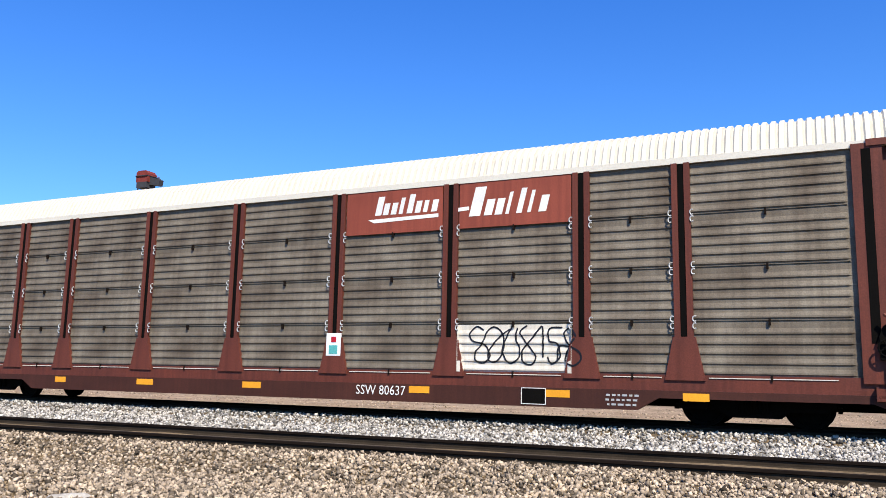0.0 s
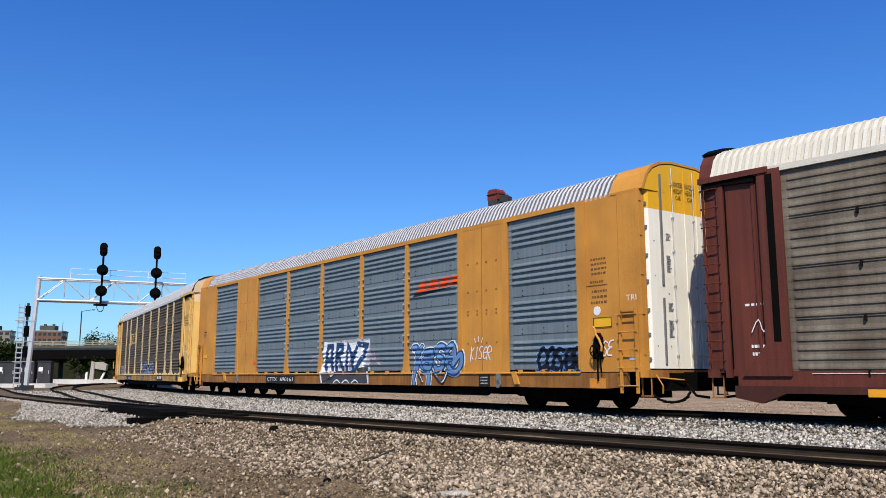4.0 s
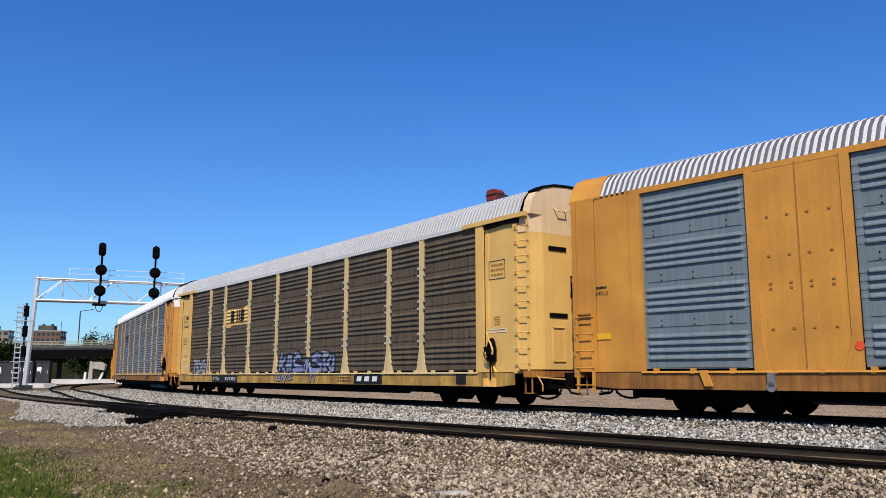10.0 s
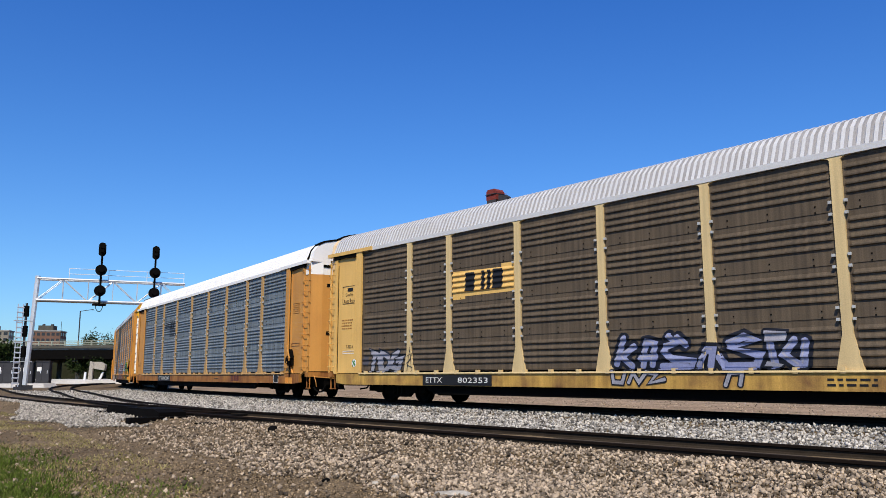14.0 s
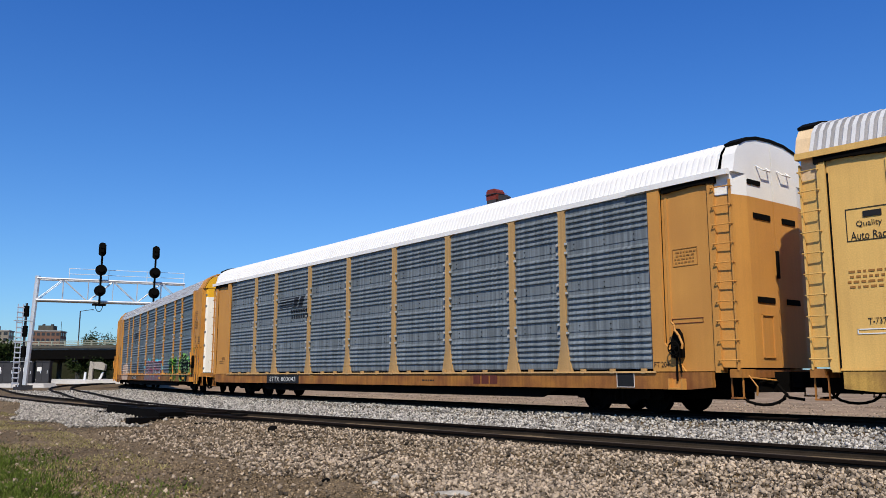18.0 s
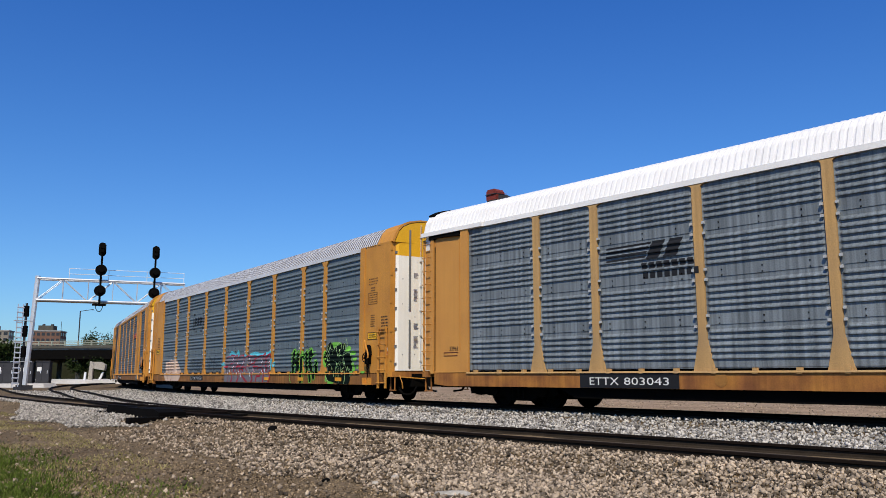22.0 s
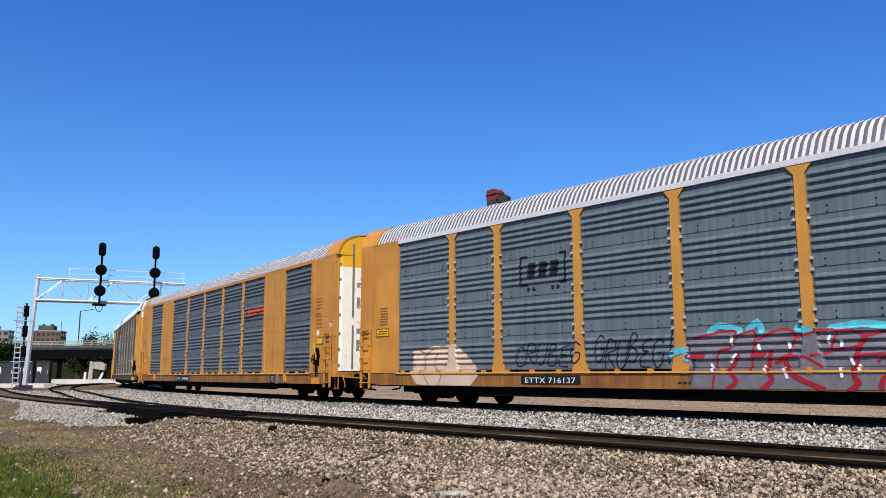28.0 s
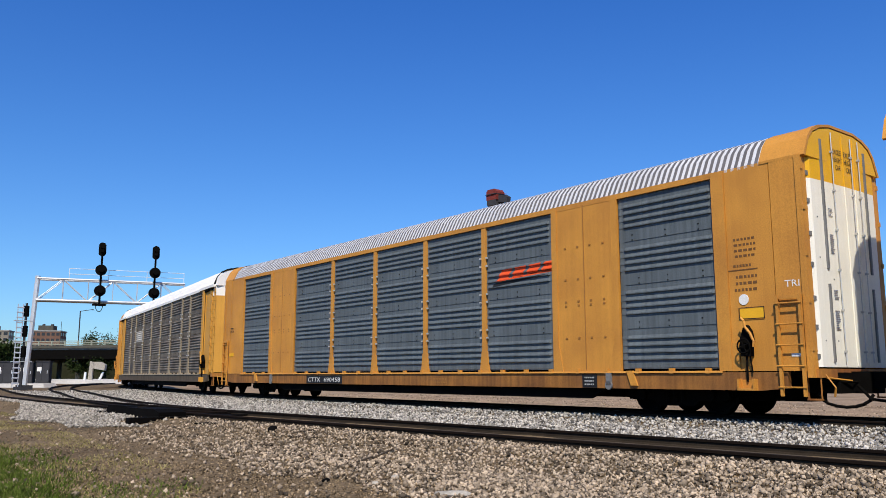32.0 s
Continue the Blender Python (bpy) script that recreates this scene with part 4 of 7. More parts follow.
def small_bars(car, name, mat, x, y0, y1, z0, z1, rows):
    """A block of writing too small to read, as rows of bars on an end face."""
    b = bmesh.new()
    rng = random.Random(rows * 7 + int(z0 * 10))
    for r in range(rows):
        z = z1 - (r + 0.7) * (z1 - z0) / rows
        box(b, x - 0.004, x, y0 + 0.1 * rng.random() * (y1 - y0), y1 - 0.5 * rng.random() * (y1 - y0), z, z + 0.45 * (z1 - z0) / rows)
    return tagged(part(name, b, mat, car, "small dark writing"), kind="stuff")


def side_bars(car, x0, x1, z0, z1, rows, mat, y=-1.565, words=6):
    """The same on the side of a car."""
    b = bmesh.new()
    rng = random.Random(int(x0 * 31 + z0 * 57) + rows)
    for r in range(rows):
        z = z1 - (r + 0.75) * (z1 - z0) / rows
        x = x0 + rng.random() * 0.1 * (x1 - x0)
        while x < x1 - 0.06 * (x1 - x0):
            w = (x1 - x0) / words * (0.4 + 0.6 * rng.random())
            box(b, x, min(x + w, x1), y - 0.003, y + 0.003, z, z + 0.42 * (z1 - z0) / rows)
            x += w + 0.06 * (x1 - x0)
    return tagged(part("small_writing", b, mat, car, "small dark writing"), kind="stuff")


def plate(car, x0, x1, z0, z1, mat, y=-1.58, name="plate", label=""):
    b = bmesh.new()
    box(b, x0, x1, y - 0.006, y + 0.02, z0, z1)
    return part(name, b, mat, car, label)


def frame_plate(car, x0, x1, z0, z1, mat, y=-1.565, w=0.013):
    b = bmesh.new()
    for d in ((x0, x1, z0, z0 + w), (x0, x1, z1 - w, z1), (x0, x0 + w, z0, z1), (x1 - w, x1, z0, z1)):
        box(b, d[0], d[1], y - 0.004, y + 0.004, d[2], d[3])
    return part("stencil_frame", b, mat, car, "stencilled box")


def front(x, z, style, posts, half):
    """Depth of the near side of a car at x, z, without what is painted on it."""
    if z < Z_SILL1 - 0.01:
        return -SIDE - 0.05
    if z < Z_PAN0:
        return -SIDE - 0.06
    flare = 0.14 * min(max((1.55 - z) / 0.6, 0), 1)
    for p in posts:
        if abs(x - p) < half + 0.01 + flare:
            return -SIDE - (0.042 if style == "a" else 0.024)
    prof = panel_profile(style)
    return -SIDE + 0.03 + float(np.interp(z, [q[0] for q in prof], [q[1] for q in prof]))


def painted(car, name, label, mat, shapes, style, posts, half, lift):
    """Paint that follows the ridges: flat shapes in x, z, cut along the ridges and laid on the sheet."""
    b = bmesh.new()
    level = []
    for i, sh in enumerate(shapes):
        vs = [b.verts.new((x, 0.0, z)) for x, z in sh]
        try:
            b.faces.new(vs)
        except ValueError:
            continue
    if any(len(f.verts) > 4 for f in b.faces):
        bmesh.ops.triangulate(b, faces=b.faces[:])
    zs = [v.co.z for v in b.verts]
    xs = [v.co.x for v in b.verts]
    cuts = [("z", z) for z, _ in panel_profile(style) if min(zs) < z < max(zs)] + [("z", z) for z in (Z_SILL1 - 0.011, Z_SILL1 - 0.009, Z_PAN0 - 0.001) if min(zs) < z < max(zs)]
    cuts += [("x", p + d) for p in posts for d in (-half - 0.15, -half - 0.08, -half - 0.011, -half - 0.009, half + 0.009, half + 0.011, half + 0.08, half + 0.15) if min(xs) < p + d < max(xs)]
    for ax, at in cuts:
        bmesh.ops.bisect_plane(b, geom=b.verts[:] + b.edges[:] + b.faces[:], dist=1e-5, plane_co=(at, 0, 0) if ax == "x" else (0, 0, at), plane_no=(1, 0, 0) if ax == "x" else (0, 0, 1))
    bmesh.ops.bisect_plane(b, geom=b.verts[:] + b.edges[:] + b.faces[:], dist=1e-5, plane_co=(0, 0, Z_SILL0 + 0.012), plane_no=(0, 0, -1), clear_outer=True)
    b.verts.index_update()
    for v in b.verts:
        v.co.y = front(v.co.x, v.co.z, style, posts, half) - lift
    return part(name, b, mat, car, label)


def ribbon(line, w):
    """Faces along a line of points, mitred at the bends and round at both ends."""
    pts = [Vector(p) for k, p in enumerate(line) if not k or (Vector(p) - Vector(line[k - 1])).length > 1e-4]
    way = [(b - a).normalized() for a, b in zip(pts, pts[1:])]
    left, right = [], []
    for i, p in enumerate(pts):
        a, b = way[max(i - 1, 0)], way[min(i, len(way) - 1)]
        na, nb = Vector((-a.y, a.x)), Vector((-b.y, b.x))
        n = na + nb if (na + nb).length > 0.3 else nb
        n.normalize()
        n *= w / 2 / max(n.dot(nb), 0.6)
        left.append(p + n)
        right.append(p - n)
    out = [[tuple(right[i]), tuple(right[i + 1]), tuple(left[i + 1]), tuple(left[i])] for i in range(len(pts) - 1)]
    for p, d in ((pts[0], -way[0]), (pts[-1], way[-1])):
        n = Vector((-d.y, d.x))
        out.append([tuple(p + w / 2 * (math.cos(a) * n + 0.8 * math.sin(a) * d)) for a in (0, 0.7, 1.57, 2.44, 3.1416)])
    return out


def smooth(line, n=4):
    """A rounder line through the same points."""
    if len(line) < 3:
        return line
    out = []
    p = [line[0]] + list(line) + [line[-1]]
    for i in range(1, len(p) - 2):
        for k in range(n):
            t = k / n
            out.append(tuple(0.5 * (2 * p[i][c] + (p[i + 1][c] - p[i - 1][c]) * t + (2 * p[i - 1][c] - 5 * p[i][c] + 4 * p[i + 1][c] - p[i + 2][c]) * t * t
                                    + (3 * p[i][c] - p[i - 1][c] - 3 * p[i + 1][c] + p[i + 2][c]) * t**3) for c in (0, 1)))
    out.append(line[-1])
    return out


# strokes of spray-can letter forms in a unit square
GLYPH = {
    "A": [[(0.0, 0.0), (0.15, 0.75), (0.35, 1.0), (0.8, 0.95), (0.85, 0.0)], [(0.1, 0.45), (0.85, 0.5)]],
    "R": [[(0.05, 0.0), (0.1, 1.0), (0.75, 0.95), (0.85, 0.65), (0.2, 0.5), (0.9, 0.0)]],
    "M": [[(0.0, 0.0), (0.1, 0.95), (0.45, 0.4), (0.8, 1.0), (0.95, 0.0)]],
    "Z": [[(0.0, 0.9), (0.9, 1.0), (0.15, 0.1), (0.6, 0.2), (1.0, 1.1)]],
    "K": [[(0.1, 1.0), (0.15, 0.5), (0.2, -0.15)], [(0.75, 0.95), (0.2, 0.5), (0.85, 0.0)]],
    "a": [[(0.8, 0.1), (0.2, 0.1), (0.15, 0.4), (0.75, 0.5), (0.7, 0.85), (0.1, 0.8)], [(0.75, 0.5), (0.85, 0.05)]],
    "S": [[(0.85, 0.9), (0.4, 1.0), (0.1, 0.75), (0.75, 0.4), (0.6, 0.05), (0.05, 0.1)]],
    "e": [[(0.2, 0.55), (0.85, 0.6), (0.75, 0.95), (0.3, 0.9), (0.1, 0.5), (0.4, 0.1), (0.95, 0.2)]],
    "C": [[(0.85, 0.85), (0.4, 1.0), (0.05, 0.55), (0.3, 0.05), (0.9, 0.15)]],
    "O": [[(0.5, 1.0), (0.1, 0.7), (0.15, 0.15), (0.6, 0.0), (0.9, 0.4), (0.8, 0.9), (0.5, 1.0)]],
    "D": [[(0.1, 0.0), (0.15, 1.0), (0.7, 0.85), (0.9, 0.4), (0.1, 0.0)]],
    "B": [[(0.1, 0.0), (0.2, 1.0), (0.75, 0.85), (0.25, 0.55), (0.85, 0.35), (0.7, 0.0), (0.1, 0.0)]],
    "E": [[(0.9, 1.0), (0.3, 0.9), (0.2, 0.6), (0.7, 0.55), (0.15, 0.4), (0.1, 0.05), (0.9, 0.0)]],
    "G": [[(0.85, 0.85), (0.35, 1.0), (0.05, 0.5), (0.4, 0.0), (0.9, 0.2), (0.85, 0.5), (0.5, 0.5)]],
    "T": [[(0.0, 0.85), (1.0, 1.0)], [(0.5, 0.9), (0.4, 0.0)]],
    "U": [[(0.1, 1.0), (0.05, 0.2), (0.45, 0.0), (0.85, 0.25), (0.9, 1.0)]],
    "5": [[(0.9, 1.0), (0.2, 0.95), (0.2, 0.6), (0.8, 0.55), (0.8, 0.1), (0.1, 0.0)]],
    "I": [[(0.5, 1.0), (0.45, 0.0)]],
}


def tag_lines(glyphs, x0, x1, z0, z1, slant=0.0, overlap=0.0, wobble=0.0, seed=1):
    rng = random.Random(seed)
    n = len(glyphs)
    w = (x1 - x0) / n
    lines = []
    for i, g in enumerate(glyphs):
        dz = (rng.random() - 0.5) * wobble
        for ln in GLYPH[g]:
            lines.append(smooth([(x0 + w * (i + (u * (1 - 0.12) + 0.06) * (1 + overlap)) + slant * (v - 0.5), z0 + (z1 - z0) * (v + dz)) for u, v in ln], 3))
    return lines


def strokes(car, name, label, mat, lines, w, lift, **kw):
    """One part for each stroke of a tag."""
    for k, q in enumerate(lines):
        painted(car, name, label, mat, ribbon(q, w), lift=lift + 0.0003 * k, **kw)


def ribbons(lines, w):
    return [q for ln in lines for q in ribbon(ln, w)]


def cloud(x0, x1, z0, z1, bumps, seed, rough=0.25):
    """An uneven closed outline."""
    rng = random.Random(seed)
    cx, cz, rx, rz = (x0 + x1) / 2, (z0 + z1) / 2, (x1 - x0) / 2, (z1 - z0) / 2
    pts = []
    for i in range(bumps * 3):
        a = 6.28319 * i / (bumps * 3)
        c, s = math.cos(a), math.sin(a)
        k = 1 - rough * rng.random() * (0.4 if i % 3 else 1)
        pts.append((cx + rx * k * math.copysign(abs(c) ** 0.6, c), cz + rz * k * math.copysign(abs(s) ** 0.6, s)))
    return pts


M["decal_brown"] = material("faded brown stencil paint", (0.16, 0.075, 0.025), 0.6, var=0.2)
M["faded_tan"] = material("faded tan post paint", (0.52, 0.305, 0.105), 0.7, var=0.25, scale=0.9, streak=0.15, second=(0.36, 0.23, 0.11), spread=0.25)
M["dusty_post"] = material("dusty tan post paint", (0.33, 0.265, 0.175), 0.7, var=0.25, scale=0.9, streak=0.15)
M["amber"] = material("amber yellow paint", (0.6, 0.31, 0.05), 0.6, var=0.15, scale=0.7, streak=0.06, second=(0.48, 0.23, 0.04), spread=0.3)
M["oxide_dark"] = material("darker oxide red paint", (0.06, 0.018, 0.011), 0.7, var=0.3, scale=0.9, streak=0.15)
M["tan_dark"] = material("dull orange paint", (0.33, 0.15, 0.035), 0.6, var=0.2)
P8, P4 = POSTS["post"], POSTS["solid"]
PA = [-9.12, -7.15, -4.3, -1.43, 1.47, 4.3, 7.15, 9.08]
CARS = {}

# the oxide red car
car = autorack("oxide red car carrier with rusty grey sheets and a cream roof", "oxide", "sheet_brown", "roof_cream", "a", "a", "box", door=("oxide", "oxide"), low=True, sill_mat="oxide_dark", posts=[-9.12, -7.15, -4.3, -1.43, 1.47, 4.3, 7.15, 9.08])
CARS["a"] = car
gh = (Z_PAN1 - Z_PAN0) / 4
for x0, x1 in ((1.68, 4.1), (4.5, 6.95)):
    plate(car, x0, x1, Z_PAN0 + 3 * gh + 0.03, Z_PAN1 + 0.01, M["oxide_sign"], y=-1.545, name="sign_sheet", label="brick red sign sheet")
sh = []
for i, (w, h) in enumerate(((0.2, 0.42), (0.17, 0.26), (0.17, 0.26), (0.12, 0.36), (0.17, 0.42), (0.17, 0.26), (0.13, 0.26), (0.17, 0.26))):
    x = 2.42 + i * 0.2
    sh.append([(x, 4.33), (x + w * 0.8, 4.33), (x + w * 0.8 + h * 0.22, 4.33 + h), (x + h * 0.22, 4.33 + h)])
for i, (w, h) in enumerate(((0.34, 0.62), (0.24, 0.34), (0.22, 0.34), (0.1, 0.46), (0.16, 0.52), (0.1, 0.46), (0.22, 0.34))):
    x = 4.72 + i * 0.24 + (0.1 if i else 0)
    sh.append([(x, 4.16), (x + w * 0.75, 4.16), (x + w * 0.75 + h * 0.25, 4.16 + h), (x + h * 0.25, 4.16 + h)])
sh += [[(2.25, 4.24), (2.4, 4.16), (4.0, 4.2), (4.0, 4.28)], [(4.42, 4.36), (4.42, 4.28), (4.72, 4.3), (4.72, 4.38)]]
b = bmesh.new()
for i, q in enumerate(sh):
    prism(b, q, xz, -1.556, -1.551)
tagged(part("sign_lettering", b, M["decal_white"], car, "slanted white sign bars"), kind="stuff")
painted(car, "pale_sheet", "pale primed sheet", M["sheet_white"], [[(4.5, Z_PAN0 + 0.03), (6.95, Z_PAN0 + 0.03), (6.95, Z_PAN0 + gh - 0.01), (4.5, Z_PAN0 + gh - 0.01)]], "a", PA, 0.2, 0.004)
LOOPS = [
    [(5.07, 1.77), (4.92, 1.84), (4.77, 1.69), (4.83, 1.55), (5.10, 1.47), (5.22, 1.25), (5.10, 1.11), (4.92, 1.14), (4.89, 1.30), (5.04, 1.49), (5.16, 1.74), (5.31, 1.83), (5.49, 1.70), (5.52, 1.41), (5.40, 1.16), (5.22, 1.14), (5.19, 1.33), (5.40, 1.60), (5.64, 1.78)],
    [(5.70, 1.84), (5.58, 1.62), (5.49, 1.35), (5.63, 1.11), (5.83, 1.19), (5.86, 1.40), (5.78, 1.59), (5.81, 1.80)],
]
LOOPS_END = [
    [(6.01, 1.85), (5.87, 1.72), (6.01, 1.50), (6.20, 1.24), (6.11, 1.08), (5.94, 1.13), (5.92, 1.35), (6.09, 1.56), (6.30, 1.82)],
    [(6.18, 1.66), (6.34, 1.82), (6.35, 1.23)],
    [(6.74, 1.81), (6.49, 1.79), (6.48, 1.55), (6.65, 1.49), (6.70, 1.23), (6.53, 1.10), (6.45, 1.23)],
    [(7.04, 1.64), (6.93, 1.80), (6.79, 1.70), (6.87, 1.49), (7.11, 1.33), (7.13, 1.17), (6.97, 1.07), (6.81, 1.18), (6.90, 1.44), (7.01, 1.59)],
    [(6.65, 1.18), (6.68, 1.44), (6.87, 1.44)],
]
strokes(car, "scribble", "thin black looping scribble", M["paint_black"], [[(x, z + 0.1) for x, z in smooth(q, 5)] for q in LOOPS + LOOPS_END], 0.034, 0.012, style="a", posts=PA, half=0.2)
plate(car, 1.28, 1.66, 1.22, 1.72, M["paint_white"], y=-1.575, name="placard", label="white placard on the post")
plate(car, 1.41, 1.54, 1.52, 1.64, M["paint_red"], y=-1.583, name="placard_mark")
plate(car, 1.36, 1.58, 1.26, 1.45, M["teal"], y=-1.583, name="placard_mark")
lettering(car, "SSW 80637", 2.12, 0.4, 1.22, M["decal_white"], y=-1.612, height=0.2)
for x0, x1 in ((3.42, 3.9), (-1.0, -0.46), (-4.35, -3.8), (6.44, 6.92), (9.04, 9.5), (-7.3, -6.9), (-10.6, -10.1)):
    plate(car, x0, x1, 0.46, 0.6, M["hazard"], y=-1.6, name="reflector", label="yellow reflector")
plate(car, 5.95, 6.42, 0.33, 0.61, M["black"], y=-1.6, name="data_plate")
frame_plate(car, 5.93, 6.44, 0.31, 0.63, M["decal_white"], y=-1.61)
side_bars(car, 7.6, 8.25, 0.32, 0.58, 3, M["clip"], y=-1.605)
side_bars(car, -12.9, -12.2, 2.2, 2.32, 1, M["decal_white"], y=-1.505)
side_bars(car, -12.8, -12.4, 1.2, 1.5, 2, M["decal_white"], y=-1.505)
painted(car, "scrawl", "white scrawl", M["decal_white"], ribbons([smooth([(-12.75, 1.7), (-12.6, 1.95), (-12.5, 1.7), (-12.35, 1.95), (-12.3, 1.75)], 3)], 0.02), "a", [-12.5], 0.6, -0.02)
def latch():
    q = bmesh.new()
    box(q, -0.018, 0.018, -0.03, 0.03, -0.06, 0.05)
    return q


edges = [-EDGE - 0.26, *PA, EDGE + 0.26]
for x0, x1 in zip(edges, edges[1:]):
    # pale strip in each bay, standing in for light in the gap
    q = bmesh.new()
    box(q, x0 + 0.42, x1 - 0.42, -1.556, -1.54, 0.872, 0.888)
    part("bright_edge", q, M["sheet_white"], car, "pale strip drawn for the light in the gap under the sheets")
    for k in range(4):
        part("latch", cached(("latch",), latch, M["rail"]), None, car, at=((x0 + x1) / 2, -1.53, Z_PAN0 + k * gh))

# its body sits lower on the frame than those of the others
for ob in list(car.children):
    if ob.name.split(".")[0] in ("side_panel", "post", "eave_strip", "roof", "upper_door", "lower_door", "edge_post", "end_plate", "roof_lip", "door_track", "roller_gap", "pale_sheet", "scribble", "sign_sheet", "latch", "post_channel", "post_foot", "corner_post"):
        ob.location.z -= 0.1

# the two orange cars with solid plates
for key, mark, logo in (("b", "CTTX 690161", True), ("f", "CTTX 690458", True)):
    car = autorack("orange car carrier with blue-grey sheets, solid plates and painted tags" if key == "b" else "orange car carrier with blue-grey sheets and a red streak",
                   "orange", "sheet_blue" if key == "b" else "sheet_slate", "roof_zinc", "b", "b", "radial", solid=True, sill_mat="sill_orange")
    CARS[key] = car
    plate(car, -5.85, -3.3, 0.57, 0.84, M["decal_black"], name="mark_plate", label="black plate with white lettering")
    lettering(car, mark.split()[0], -5.72, 0.63, 0.9, M["decal_white"], y=-1.59, height=0.15)
    lettering(car, mark.split()[1], -4.55, 0.63, 1.12, M["decal_white"], y=-1.59, height=0.15)
    sh = []
    for i in range(4):
        x = 4.8 + i * 0.56
        sh += [[(x, 3.42 + 0.02 * i), (x + 0.42, 3.43 + 0.02 * i), (x + 0.6, 3.72 + 0.02 * i), (x + 0.16, 3.7 + 0.02 * i)]]
    sh += [[(4.72, 3.42), (4.95, 3.4), (7.0, 3.5), (7.1, 3.58)]]
    painted(car, "logo", "slanted red bars", M["decal_red"], sh, "b", P4, 0.1, 0.004)
    painted(car, "logo_wedge", "black wedge under the red bars", M["decal_black"], [[(4.62, 3.26), (4.62, 3.36), (5.4, 3.4), (6.8, 3.44), (5.4, 3.32)]], "b", P4, 0.1, 0.006)
    plate(car, 7.9, 8.36, 0.56, 0.87, M["decal_black"], name="data_plate")
    side_bars(car, 7.95, 8.3, 0.6, 0.84, 3, M["clip"], y=-1.588)
    plate(car, 12.2, 12.72, 1.98, 2.18, M["yellow"], y=-1.555, name="notice", label="yellow notice plate")
    frame_plate(car, 12.18, 12.74, 1.96, 2.2, M["decal_black"], y=-1.565)
    b = bmesh.new()
    tube(b, (12.3, -1.55, 2.36), (12.3, -1.562, 2.36), 0.11, 20)
    part("round_label", b, M["decal_white"], car, "round white label")
    side_bars(car, 12.1, 12.62, 3.2, 3.66, 4, M["decal_brown"], y=-1.552)
    side_bars(car, 12.1, 12.62, 2.5, 2.9, 3, M["decal_brown"], y=-1.552)
    plate(car, 11.98, 12.64, 2.96, 2.98, M["decal_brown"], y=-1.552, name="stencil_line")
    side_bars(car, 12.1, 12.5, 3.0, 3.12, 1, M["decal_brown"], y=-1.552)
    lettering(car, "TRI", 13.2, 2.54, 0.3, M["decal_white"], y=-1.565, height=0.13)
    plate(car, 13.25, 13.5, 1.2, 1.26, M["decal_white"], y=-1.565, name="stencil_line")
    lettering(car, "34010" if key == "b" else "34125", -13.0, 2.72, 0.36, M["decal_black"], y=-1.565, height=0.1)
    side_bars(car, -13.0, -12.68, 2.86, 2.96, 1, M["decal_black"], y=-1.565, words=2)
    plate(car, -12.98, -12.6, 1.68, 1.82, M["yellow"], y=-1.565, name="notice", label="yellow notice plate")
    side_bars(car, 1.9, 2.6, 0.6, 0.8, 2, M["tan_dark"], y=-1.58)
    for x in (8.75, -8.75):
        b = bmesh.new()
        tube(b, (x, -1.6, 0.62), (x, -1.64, 0.62), 0.1, 14)
        box(b, x - 0.07, x + 0.07, -1.64, -1.55, 0.62, 0.9)
        part("jacking_lug", b, M["steel"], car, "pale steel lug")
    for x in (-10.2, 9.4):
        b = bmesh.new()
        prism(b, [(x, 0.62), (x + 0.18, 0.62), (x + 0.05, 0.95), (x - 0.12, 0.95)], xz, -1.63, -1.56)
        part("tie_down", b, M["orange"], car)

car = CARS["b"]
A = dict(style="b", posts=P4, half=0.1)
BLOCK_GROUND = [
    [(-1.11, 2.07), (-0.74, 2.04), (-0.22, 2.04), (0.20, 1.97), (0.34, 2.09), (0.65, 2.00), (1.30, 2.08), (1.59, 1.95), (2.04, 2.08), (1.77, 1.22), (1.97, 1.16), (2.01, 0.99), (2.12, 0.58), (-1.19, 0.58), (-1.31, 0.94), (-1.09, 1.39), (-1.19, 1.71)],
]
BLOCK_BASE = [
    [(-1.19, 0.94), (-0.65, 0.97), (-0.37, 0.72), (-0.18, 1.00), (0.18, 1.00), (0.41, 0.85), (0.72, 1.01), (1.14, 0.82), (1.65, 1.13), (1.93, 1.13), (2.04, 0.59), (-1.09, 0.59)],
]
BLOCK_LETTERS = [
    [(-0.92, 1.07), (-0.79, 1.88), (-0.48, 1.89), (-0.45, 1.05)],
    [(-0.84, 1.38), (-0.46, 1.37)],
    [(-0.17, 1.03), (-0.11, 1.91), (0.22, 1.90), (0.26, 1.68), (-0.06, 1.56), (0.32, 1.07)],
    [(0.55, 1.04), (0.62, 1.90), (1.01, 1.44), (1.31, 1.92), (1.87, 1.86), (1.72, 1.51), (1.41, 1.25), (1.12, 1.02)],
    [(0.90, 1.53), (0.98, 1.04)],
]
BLOCK_HAZE = [
    [(-2.33, 1.24), (-2.01, 1.43), (-1.44, 1.52)],
    [(-2.22, 1.34), (-1.49, 1.30)],
    [(-2.01, 1.50), (-1.54, 1.59)],
    [(2.03, 1.73), (2.18, 1.50), (2.34, 1.61), (2.49, 1.26)],
    [(2.06, 1.33), (2.83, 1.29)],
    [(2.18, 1.55), (2.71, 1.18)],
    [(2.02, 1.50), (2.79, 1.20)],
    [(2.07, 1.81), (2.13, 1.21)],
]
